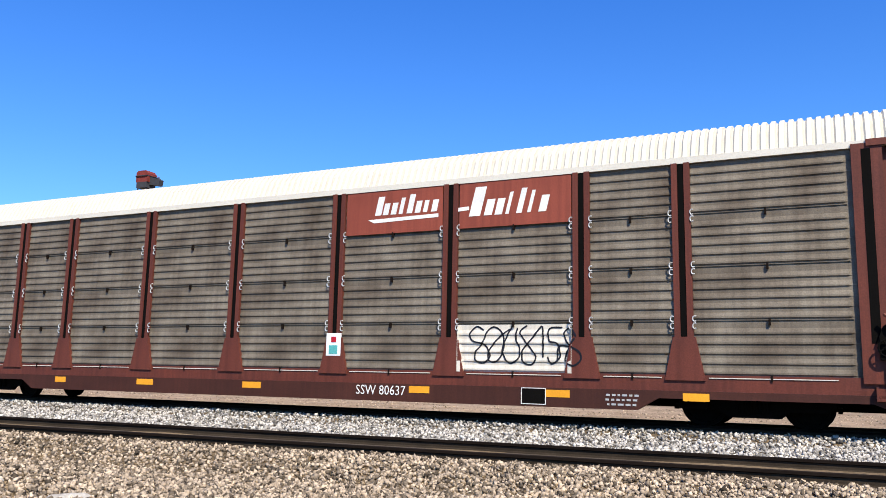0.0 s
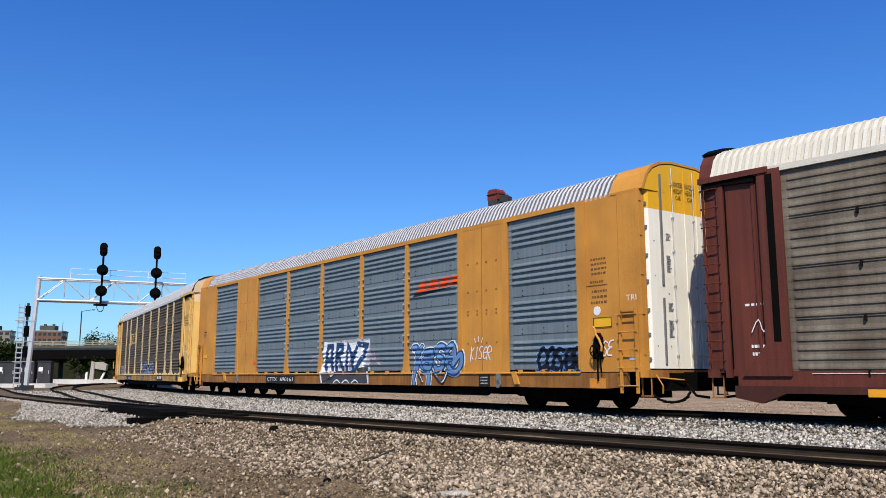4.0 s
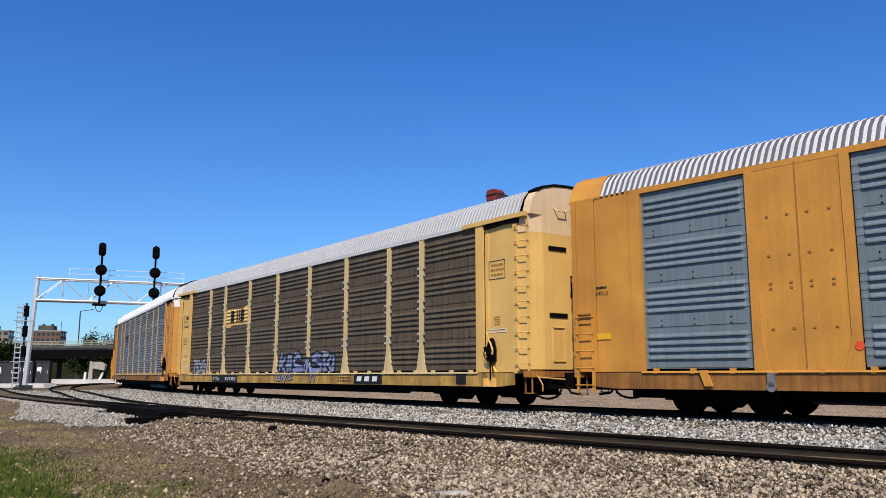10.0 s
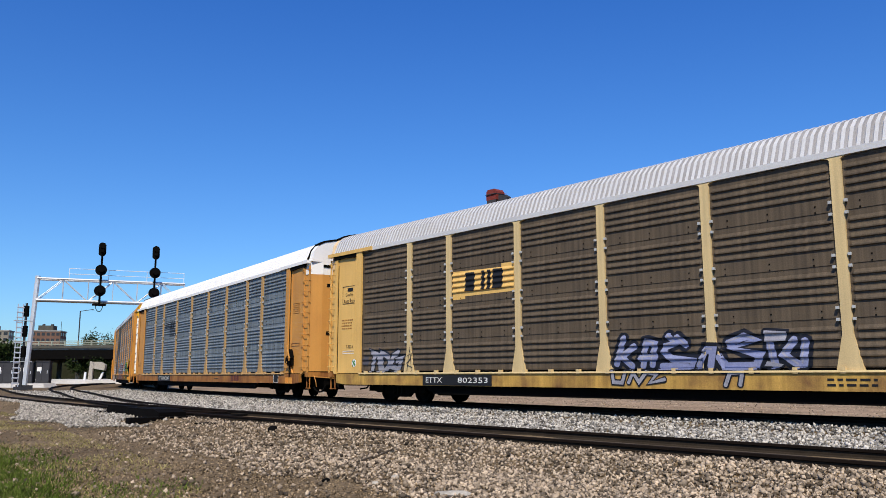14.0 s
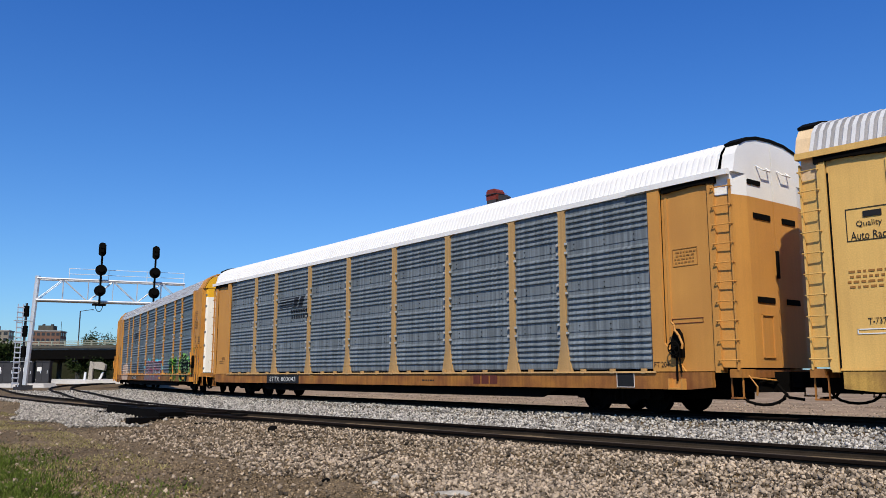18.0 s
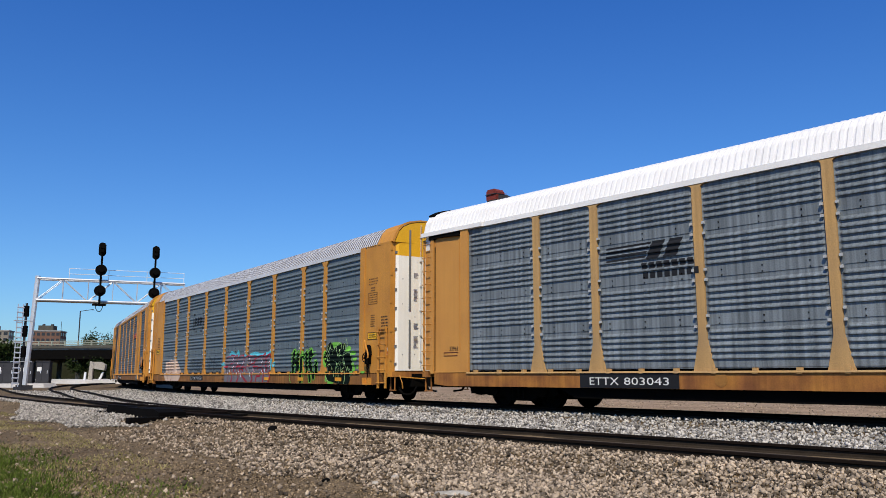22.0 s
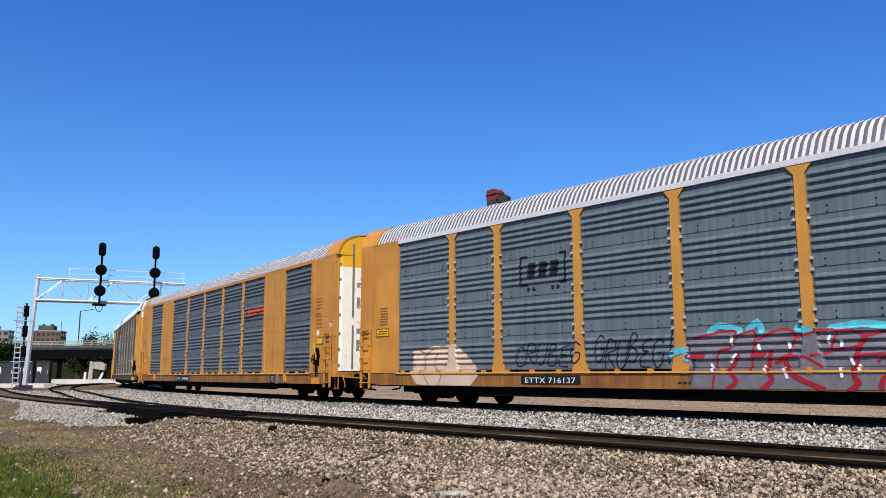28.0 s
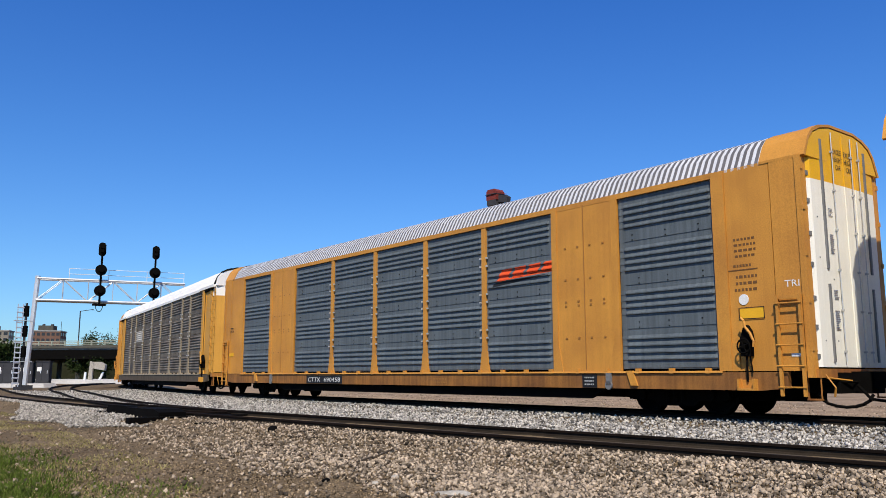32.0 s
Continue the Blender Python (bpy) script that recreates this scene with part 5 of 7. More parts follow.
WAVE_LETTERS = [
    [(4.63, 1.69), (4.84, 1.67), (4.86, 1.28), (4.78, 0.59)],
    [(5.11, 1.72), (4.89, 1.35), (5.25, 1.03), (5.53, 0.97), (5.53, 0.58)],
    [(5.26, 1.52), (5.64, 1.56), (5.57, 1.34), (5.26, 1.32), (5.23, 1.12), (5.50, 1.09), (5.68, 1.46)],
    [(6.30, 1.65), (6.06, 1.72), (5.88, 1.59), (5.98, 1.41), (6.20, 1.31), (6.12, 1.08), (5.86, 1.02), (5.76, 1.18)],
    [(6.46, 1.34), (6.79, 1.38), (6.79, 1.63), (6.62, 1.73), (6.43, 1.59), (6.40, 1.20), (6.58, 0.99), (6.90, 0.96), (7.12, 1.19), (7.11, 1.45), (6.90, 1.33), (6.72, 1.17)],
]
WAVE_DRIPS = [
    [(5.84, 0.94), (6.06, 0.75), (6.28, 0.68), (6.48, 0.94)],
    [(4.88, 0.67), (5.01, 0.92), (5.25, 0.67)],
]
strokes(car, "tag_haze", "thin pink overspray lines", M["paint_pink"], BLOCK_HAZE, 0.035, lift=0.003, **A)
painted(car, "tag_ground", "white painted ground of a tag", M["paint_white"], BLOCK_GROUND, lift=0.005, **A)
painted(car, "tag_base", "dark grey base of a tag", M["paint_grey"], BLOCK_BASE, lift=0.009, **A)
strokes(car, "tag", "deep blue block letters", M["paint_blue"], BLOCK_LETTERS, 0.19, lift=0.013, **A)
painted(car, "tag_fill", "pink and pale fill between the letters", M["paint_pink"], [[(-0.0, 1.1), (0.1, 1.1), (0.1, 1.4), (-0.0, 1.4)], [(0.72, 1.06), (0.82, 1.06), (0.82, 1.32), (0.72, 1.32)]], lift=0.015, **A)
for d in (0.0, 0.62, 1.24):
    painted(car, "tag_arc", "white arc", M["paint_white"], ribbons([smooth([(-0.25 + d, 0.59), (0.0 + d, 0.7), (0.22 + d, 0.6)], 4)], 0.045), lift=0.018, **A)
A2 = dict(style="b", posts=[*P4, 7.02, 7.4], half=0.25)
WAVE = [smooth(q, 4) for q in WAVE_LETTERS]
painted(car, "tag_glow", "pale outline of a tag", M["paint_white"], ribbons(WAVE, 0.29), lift=0.016, **A2)
for k, q in enumerate(([WAVE[0], WAVE[1]], [WAVE[2]], [WAVE[3]], [WAVE[4]])):
    painted(car, "tag_edge", "dark blue edge of a tag", M["paint_blue"], ribbons(q, 0.22), lift=0.02 + 0.006 * k, **A2)
    painted(car, "tag", "light blue letters", M["paint_sky"], ribbons(q, 0.13), lift=0.023 + 0.006 * k, **A2)
strokes(car, "tag_drip", "pale looping drips", M["paint_white"], [smooth(q, 4) for q in WAVE_DRIPS], 0.05, lift=0.046, **A2)
strokes(car, "tag_edge", "dark blue looping edge", M["paint_blue"], [[(x - 0.04, z + 0.02) for x, z in smooth(q, 4)] for q in WAVE_DRIPS], 0.05, lift=0.048, **A2)
b = bmesh.new()
tube(b, (-7.05, -1.585, 1.38), (-7.05, -1.6, 1.38), 0.085, 16)
part("round_reflector", b, M["decal_red"], car, "round red reflector")
S = dict(style="b", posts=[8.0], half=1.1)
painted(car, "scrawl", "white scrawl on the solid plate", M["paint_white"], ribbons(tag_lines("KISeR", 7.5, 8.42, 1.3, 1.66, 0.08, 0.2, 0.2, 4), 0.026) + ribbons([[(7.75, 1.75), (7.7, 1.88)], [(7.87, 1.78), (7.87, 1.93)], [(8.0, 1.75), (8.06, 1.88)]], 0.024), lift=0.02, **S)
painted(car, "tag_edge", "pale outline of a tag", M["paint_sky"], ribbons(tag_lines("CoSeR".replace("o", "O"), 10.2, 11.75, 0.98, 1.5, 0.1, 0.1, 0.15, 6), 0.2), lift=0.004, **A)
painted(car, "tag", "black letters", M["paint_black"], ribbons(tag_lines("CoSeR".replace("o", "O"), 10.2, 11.75, 0.98, 1.5, 0.1, 0.1, 0.15, 6), 0.12), lift=0.008, **A)
painted(car, "scrawl", "white scrawl", M["paint_white"], ribbons(tag_lines("KaSE", 12.1, 12.75, 1.3, 1.65, 0.06, 0.2, 0.1, 8), 0.035), style="b", posts=[12.4], half=0.8, lift=0.012)

# the pale yellow car
car = autorack("pale yellow car carrier with soot-dark sheets and a silver roof", "cream", "sheet_dark", "roof_silver", "c", "c", "box", door=("cream", "pink_cream"), sill_mat="sill_dirty", post_mat="pale_cream")
CARS["c"] = car
A = dict(style="c", posts=P8, half=0.115)
painted(car, "logo_ground", "pale yellow painted ground", M["cream"], [[(-7.05, 3.02), (-6.5, 3.02), (-6.5, 3.1), (-4.47, 3.1), (-4.47, 3.9), (-5.0, 3.9), (-5.0, 3.8), (-7.05, 3.85)]], lift=0.004, **A)
painted(car, "logo", "worn black blocks", M["decal_black"], [[(x, 3.24), (x + w, 3.22), (x + w + 0.03, 3.76), (x + 0.04, 3.78)] for x, w in ((-6.5, 0.4), (-5.82, 0.14), (-5.58, 0.14), (-5.36, 0.4))], lift=0.008, **A)
plate(car, -8.35, -5.35, 0.565, 0.86, M["decal_black"], name="mark_plate", label="black plate with white lettering")
lettering(car, "ETTX", -8.2, 0.64, 0.75, M["decal_white"], y=-1.59, height=0.15)
lettering(car, "802353", -6.75, 0.64, 1.25, M["decal_white"], y=-1.59, height=0.15)
plate(car, 4.95, 6.75, 0.57, 0.9, M["decal_black"], name="logo_plate", label="black plate with pale blocks")
b = bmesh.new()
for i, q in enumerate(([(5.15, 0.66), (5.45, 0.66), (5.5, 0.82), (5.2, 0.82)], [(5.65, 0.66), (5.95, 0.66), (6.0, 0.82), (5.7, 0.82)], [(6.15, 0.66), (6.45, 0.66), (6.5, 0.82), (6.2, 0.82)])):
    prism(b, q, xz, -1.594 - 0.0006 * i, -1.588)
tagged(part("logo_blocks", b, M["decal_white"], car, "pale blocks of a mark"), kind="stuff")
ARROW_LETTERS = [
    [(-0.91, 1.71), (-1.04, 1.38), (-1.15, 1.10)],
    [(-0.61, 1.51), (-0.99, 1.27), (-0.69, 1.05)],
    [(-0.29, 1.62), (-0.40, 1.05)],
    [(-0.27, 1.60), (-0.06, 1.54), (-0.15, 1.07)],
    [(-0.47, 1.23), (-0.04, 1.25)],
    [(0.30, 1.71), (0.48, 1.55), (0.24, 1.48), (0.18, 1.36), (0.37, 1.21), (0.90, 1.15), (0.85, 1.05), (0.10, 1.04)],
    [(0.52, 1.67), (0.75, 1.50)],
    [(1.05, 1.04), (1.24, 1.38), (1.42, 1.37), (1.35, 1.03)],
    [(1.76, 1.50), (2.13, 1.63), (2.39, 1.55), (1.83, 1.41), (2.46, 1.26), (2.35, 1.04), (1.69, 1.03), (1.55, 1.23)],
    [(2.67, 1.48), (2.77, 1.03)],
    [(3.19, 1.54), (2.95, 1.25), (3.26, 1.03)],
    [(3.40, 1.51), (3.34, 1.05)],
]
ARROW_BLOCK = [
    [(2.56, 1.74), (3.04, 1.70), (3.01, 1.52), (2.57, 1.51)],
    [(2.59, 1.13), (2.93, 1.06), (2.87, 1.01), (2.53, 1.03)],
]
ARROW_LOWER = [
    [(-1.24, 0.94), (-1.20, 0.69), (-0.95, 0.68), (-0.86, 0.92)],
    [(-0.77, 0.68), (-0.64, 0.91), (-0.48, 0.69), (-0.27, 0.92), (-0.00, 0.86), (-0.19, 0.68), (0.21, 0.76)],
    [(1.69, 0.64), (1.80, 0.90), (2.08, 0.91), (2.02, 0.65)],
]
DART_LETTERS = [
    [(-11.08, 1.01), (-10.94, 1.44), (-11.10, 1.63), (-10.71, 1.49), (-10.65, 1.01)],
    [(-10.51, 1.01), (-10.56, 1.56), (-10.21, 1.45), (-10.07, 1.19), (-10.37, 1.01)],
    [(-9.65, 1.58), (-9.94, 1.44), (-10.02, 1.13), (-9.66, 1.03), (-9.46, 1.38), (-9.74, 1.31)],
]
POST_SCRIBBLE = [
    [(-9.17, 0.98), (-9.04, 1.71), (-8.94, 0.97)],
    [(-9.18, 1.44), (-8.93, 1.52), (-9.15, 1.16), (-8.91, 1.09)],
    [(-9.06, 1.65), (-8.97, 1.34), (-9.19, 1.22)],
]
for nm, lab, mt, w, lf in (("tag_edge", "black edge of a tag", "paint_black", 0.33, 0.005), ("tag", "lilac letters", "paint_lilac", 0.16, 0.01)):
    strokes(car, nm, lab, M[mt], ARROW_LETTERS, w, lift=lf, **A)
strokes(car, "tag_light", "pale streaks on the letters", M["paint_silver"], [[(x - 0.03, z + 0.03) for x, z in q[:3]] for q in ARROW_LETTERS], 0.035, lift=0.013, **A)
strokes(car, "tag_edge", "black edge of a block", M["paint_black"], [q + q[:1] for q in ARROW_BLOCK], 0.1, lift=0.012, **A)
painted(car, "tag", "pale lilac block", M["paint_silver"], ARROW_BLOCK, lift=0.015, **A)
for nm, lab, mt, w, lf in (("tag_edge", "black edge of letters on the sill", "paint_black", 0.15, 0.008), ("tag_lower", "grey letters on the sill", "paint_silver", 0.085, 0.012)):
    strokes(car, nm, lab, M[mt], ARROW_LOWER, w, lift=lf, **A)
for nm, lab, mt, w, lf in (("tag_edge", "black edge of a tag", "paint_black", 0.27, 0.005), ("tag", "silver letters", "paint_silver", 0.17, 0.01)):
    strokes(car, nm, lab, M[mt], DART_LETTERS, w, lift=lf, **A)
painted(car, "tag_haze", "faded silver smear", M["paint_grey"], [cloud(-11.65, -11.25, 1.15, 1.5, 5, 8, 0.4)], lift=0.003, **A)
strokes(car, "scrawl", "black scribble on the post", M["paint_black"], POST_SCRIBBLE, 0.024, style="c", posts=[-9.1], half=0.3, lift=0.006)
b = bmesh.new()
tube(b, (-12.04, -1.592, 1.26), (-12.04, -1.6, 1.26), 0.13, 18)
lab = part("round_label", b, M["decal_white"], car, "round label with a green bar")
b = bmesh.new()
prism(b, [(-12.14, 1.32), (-12.1, 1.36), (-11.94, 1.2), (-11.98, 1.16)], xz, -1.604, -1.6)
prism(b, [(-12.13, 1.17), (-12.11, 1.14), (-11.95, 1.35), (-11.97, 1.38)], xz, -1.6045, -1.6)
part("label_bar", b, M["label_green"], lab)
for x0, x1, z0, z1 in ((-12.93, -12.12, 3.29, 3.9), (12.17, 12.85, 3.44, 3.95)):
    frame_plate(car, x0, x1, z0, z1, M["decal_black"], y=-1.507)
side_bars(car, 12.22, 12.8, 3.5, 3.9, 3, M["tan_dark"], y=-1.507)
side_bars(car, 12.38, 12.62, 2.18, 2.44, 4, M["tan_dark"], y=-1.507)
side_bars(car, -12.98, -12.28, 2.4, 2.78, 4, M["tan_dark"], y=-1.507)
frame_plate(car, 12.12, 12.89, 1.99, 2.09, M["decal_white"], y=-1.507, w=0.02)
frame_plate(car, -12.87, -12.11, 1.58, 1.68, M["decal_white"], y=-1.507, w=0.02)
lettering(car, "Quality", -12.75, 3.52, 0.45, M["decal_black"], y=-1.512, height=0.14)
lettering(car, "Auto Rack", -12.86, 3.31, 0.7, M["decal_black"], y=-1.512, height=0.15)
plate(car, -12.62, -12.3, 3.72, 3.83, M["decal_black"], y=-1.512, name="logo_bar")
lettering(car, "T-737-4", -12.67, 1.76, 0.42, M["decal_black"], y=-1.512, height=0.11)
plate(car, 10.75, 11.2, 0.6, 0.88, M["decal_black"], name="data_plate")
plate(car, 11.85, 12.2, 1.5, 1.62, M["black"], y=-1.575, name="ratchet_box")
side_bars(car, 3.7, 4.7, 0.62, 0.82, 2, M["decal_black"], y=-1.58, words=5)

# the tan car
car = autorack("tan orange car carrier with grey sheets and a white roof", "tan", "sheet_grey", "roof_white", "d", "c", "box", door=("tan", "roof_white"), sill_mat="sill_rust", post_mat="faded_tan")
CARS["d"] = car
A = dict(style="d", posts=P8, half=0.115)
painted(car, "logo", "black stripes", M["decal_black"], [[(-6.85, 3.5 + 0.1 * i), (-5.75 + 0.05 * i, 3.52 + 0.1 * i), (-5.72 + 0.05 * i, 3.57 + 0.1 * i), (-6.85, 3.55 + 0.1 * i)] for i in range(4)], lift=0.004, **A)
painted(car, "logo_block", "black slanted blocks", M["decal_black"], [[(x, 3.48), (x + 0.34, 3.48), (x + 0.52, 3.88), (x + 0.18, 3.88)] for x in (-5.72, -5.26)], lift=0.006, **A)
painted(car, "logo", "black bars under the stripes", M["decal_black"], [[(-5.85 + 0.2 * i, 3.25), (-5.7 + 0.2 * i, 3.25), (-5.7 + 0.2 * i, 3.4), (-5.85 + 0.2 * i, 3.4)] for i in range(7)] + [[(-5.83 + 0.19 * i, 3.03), (-5.69 + 0.19 * i, 3.03), (-5.69 + 0.19 * i, 3.18), (-5.83 + 0.19 * i, 3.18)] for i in range(8)], lift=0.004, **A)
plate(car, -7.7, -4.95, 0.555, 0.92, M["decal_black"], name="mark_plate", label="black plate with white lettering")
lettering(car, "ETTX", -7.4, 0.63, 0.85, M["decal_white"], y=-1.59, height=0.17)
lettering(car, "803043", -6.4, 0.63, 1.2, M["decal_white"], y=-1.59, height=0.17)
b = bmesh.new()
for i, q in enumerate(([(5.45, 0.62), (5.75, 0.62), (5.75, 0.87), (5.45, 0.87)], [(5.8, 0.62), (6.1, 0.62), (6.1, 0.87), (5.8, 0.87)], [(6.15, 0.62), (6.46, 0.62), (6.46, 0.87), (6.15, 0.87)])):
    prism(b, q, xz, -1.582 - 0.0006 * i, -1.574)
tagged(part("logo_blocks", b, M["oxide"], car, "dark red blocks of a mark"), kind="stuff")
plate(car, 10.65, 11.12, 0.6, 0.9, M["decal_black"], name="data_plate")
frame_plate(car, 10.63, 11.14, 0.58, 0.92, M["decal_white"], y=-1.59)
lettering(car, "FT 204", 11.72, 1.02, 0.4, M["decal_black"], y=-1.6, height=0.12)
frame_plate(car, 12.25, 12.89, 3.19, 3.58, M["tan_dark"], y=-1.507)
side_bars(car, 12.3, 12.85, 3.24, 3.54, 4, M["tan_dark"], y=-1.507)
frame_plate(car, 12.17, 12.96, 1.95, 2.06, M["oxide"], y=-1.507)
frame_plate(car, -12.81, -12.06, 1.4, 1.51, M["oxide"], y=-1.507, w=0.018)
lettering(car, "33963", -12.55, 1.55, 0.36, M["decal_black"], y=-1.512, height=0.12)
side_bars(car, 3.0, 3.6, 0.66, 0.76, 1, M["decal_black"], y=-1.58)
b = bmesh.new()
tube(b, (-3.95, -1.58, 0.76), (-3.95, -1.586, 0.76), 0.15, 20)
part("round_stencil", b, M["tan_dark"], car, "round dark stencil")

# the orange car with the large painted letters
car = autorack("orange car carrier with blue-grey sheets and bright graffiti", "orange", "sheet_teal", "roof_zinc", "b", "e", "radial", sill_mat="sill_orange")
CARS["e"] = car
A = dict(style="b", posts=P8, half=0.12)
painted(car, "primer_patch", "peach primer patch", M["paint_peach"], [[(-11.0, 0.9), (-10.7, 0.6), (-10.2, 0.53), (-8.3, 0.54), (-7.95, 0.85), (-8.15, 1.15), (-8.5, 1.45), (-9.0, 1.75), (-9.5, 1.68), (-9.9, 1.72), (-10.4, 1.6), (-10.9, 1.58), (-10.85, 1.1)]], lift=0.005, **A)
for ln in ([(-10.6, 1.6), (-10.2, 1.5), (-9.9, 1.68)], [(-10.3, 1.5), (-10.35, 0.9), (-10.1, 0.58)], [(-9.75, 1.5), (-9.9, 1.1), (-9.55, 0.85), (-9.7, 0.56)]):
    painted(car, "patch_line", "brown line on the patch", M["oxide_sign"], ribbons([smooth(ln, 3)], 0.025), lift=0.012, **A)
for g, x0, x1, z0, z1, sd in (("CRUBEG", -6.55, -4.3, 1.1, 1.62, 21), ("GRUBEGI", -3.9, -1.6, 1.08, 1.72, 22)):
    painted(car, "scrawl", "black outline letters", M["paint_black"], ribbons(tag_lines(g, x0, x1, z0, z1, 0.1, 0.1, 0.25, sd), 0.035), lift=0.006, **A)
painted(car, "logo_bracket", "black square brackets", M["decal_black"], ribbons([[(-6.1, 3.95), (-6.32, 3.95), (-6.32, 3.2), (-6.1, 3.2)], [(-4.95, 3.95), (-4.76, 3.95), (-4.76, 3.2), (-4.95, 3.2)]], 0.07), lift=0.005, **A)
painted(car, "logo_block", "black slanted blocks in brackets", M["decal_black"], [[(x, 3.38), (x + 0.27, 3.38), (x + 0.32, 3.78), (x + 0.05, 3.78)] for x in (-6.08, -5.68, -5.28)], lift=0.006, **A)
painted(car, "logo", "black dots", M["decal_black"], [[(x + 0.06 * math.cos(k * 0.785), 3.08 + 0.06 * math.sin(k * 0.785)) for k in range(8)] for x in (-6.05, -5.87, -5.2, -5.02)], lift=0.005, **A)
plate(car, -6.3, -4.3, 0.62, 0.84, M["decal_black"], name="mark_plate", label="black plate with white lettering")
lettering(car, "ETTX 716137", -6.15, 0.655, 1.7, M["decal_white"], y=-1.59, height=0.14)
DRIP_GROUND = [
    [(-1.32, 1.68), (-0.16, 1.73), (1.04, 1.72), (1.86, 1.69), (2.95, 1.68), (3.39, 1.74), (4.02, 1.73), (4.12, 1.64), (4.04, 0.93), (4.18, 0.79), (3.97, 0.59), (-1.25, 0.57), (-1.12, 0.95), (-1.37, 1.27)],
]
DRIP_RED = [
    [(-1.15, 1.63), (-0.54, 1.74), (-0.16, 1.73), (-0.28, 1.41), (-0.56, 1.35), (-0.65, 0.99), (-0.73, 0.56)],
    [(-0.11, 1.66), (0.20, 1.74), (0.27, 1.63), (0.17, 1.20), (0.16, 0.90)],
    [(0.32, 1.56), (0.70, 1.72), (0.99, 1.73), (1.10, 1.58), (0.96, 1.25), (1.29, 1.19), (1.60, 1.00)],
    [(1.12, 1.58), (1.59, 1.69), (1.88, 1.67), (1.80, 1.42), (1.75, 1.28), (1.38, 1.22)],
    [(1.88, 1.67), (2.12, 1.68), (2.33, 1.60), (2.37, 1.50), (2.23, 1.37), (1.82, 1.32)],
    [(2.45, 1.56), (2.95, 1.67), (3.28, 1.64), (3.17, 1.42), (3.12, 1.21), (2.72, 1.18), (2.59, 1.09)],
    [(2.26, 1.21), (2.72, 1.24)],
]
DRIP_BOLD = [
    [(-1.34, 1.25), (-0.94, 1.24)],
    [(-0.13, 1.25), (-0.31, 0.95), (-0.18, 0.73), (-0.38, 0.56)],
    [(0.17, 1.25), (0.43, 1.26)],
    [(0.58, 1.32), (0.51, 0.95), (0.60, 0.76), (0.37, 0.57)],
    [(0.67, 1.11), (0.96, 1.23)],
    [(0.86, 1.11), (1.04, 0.84), (1.62, 0.58)],
    [(2.43, 1.56), (2.27, 1.33), (2.18, 0.86), (2.25, 0.70), (2.05, 0.55)],
    [(3.19, 1.12), (3.08, 0.86), (2.73, 0.82), (2.64, 0.63)],
    [(3.30, 1.64), (3.43, 1.75), (3.58, 1.52), (3.56, 1.24), (3.65, 1.19), (3.52, 0.97), (3.40, 0.57)],
    [(3.62, 1.59), (3.98, 1.74), (4.09, 1.66), (4.03, 1.32), (4.02, 0.96), (4.15, 0.80), (3.97, 0.60)],
]
DRIP_WHITE = [
    [(-0.27, 1.65), (-0.26, 1.47)],
    [(-0.76, 1.08), (-0.69, 0.91)],
    [(0.31, 1.46), (0.36, 1.35)],
    [(-0.19, 1.27), (-0.30, 1.12)],
    [(0.95, 1.48), (0.99, 1.38)],
    [(0.85, 0.98), (0.91, 0.80)],
    [(1.76, 1.58), (1.73, 1.46)],
    [(1.96, 1.49), (1.98, 1.39)],
    [(2.11, 1.17), (2.16, 1.05)],
    [(1.95, 0.98), (1.96, 0.82)],
    [(3.18, 1.53), (3.14, 1.36)],
    [(3.11, 1.06), (3.06, 0.93)],
    [(3.38, 1.15), (3.43, 0.97)],
    [(3.95, 1.45), (3.96, 1.22)],
    [(0.44, 1.03), (0.48, 0.90)],
    [(2.27, 1.03), (2.29, 0.94)],
]
DRIP_CYAN = [
    [(-0.78, 1.75), (-0.53, 1.88), (-0.06, 1.75)],
    [(0.10, 1.76), (0.31, 1.91), (0.40, 1.73)],
    [(1.13, 1.76), (1.41, 1.69)],
    [(1.77, 1.72), (2.34, 1.79), (2.91, 1.71), (3.43, 1.73), (4.10, 1.79)],
    [(-1.75, 1.30), (-1.39, 1.39), (-1.34, 1.18)],
    [(4.18, 1.50), (4.15, 1.11)],
    [(4.37, 1.24), (4.48, 1.36)],
]
FINGERS = [
    [(6.22, 1.02), (6.34, 1.65), (6.43, 1.75)],
    [(6.72, 1.01), (6.70, 1.69)],
    [(7.10, 0.61), (7.08, 1.44), (7.21, 1.56)],
    [(7.47, 1.05), (7.47, 1.72)],
    [(7.78, 1.14), (7.78, 1.74), (7.96, 1.61)],
    [(7.92, 0.68), (7.85, 1.24)],
    [(8.21, 0.77), (8.31, 1.34)],
    [(6.48, 1.40), (6.82, 1.16), (6.54, 1.06)],
]
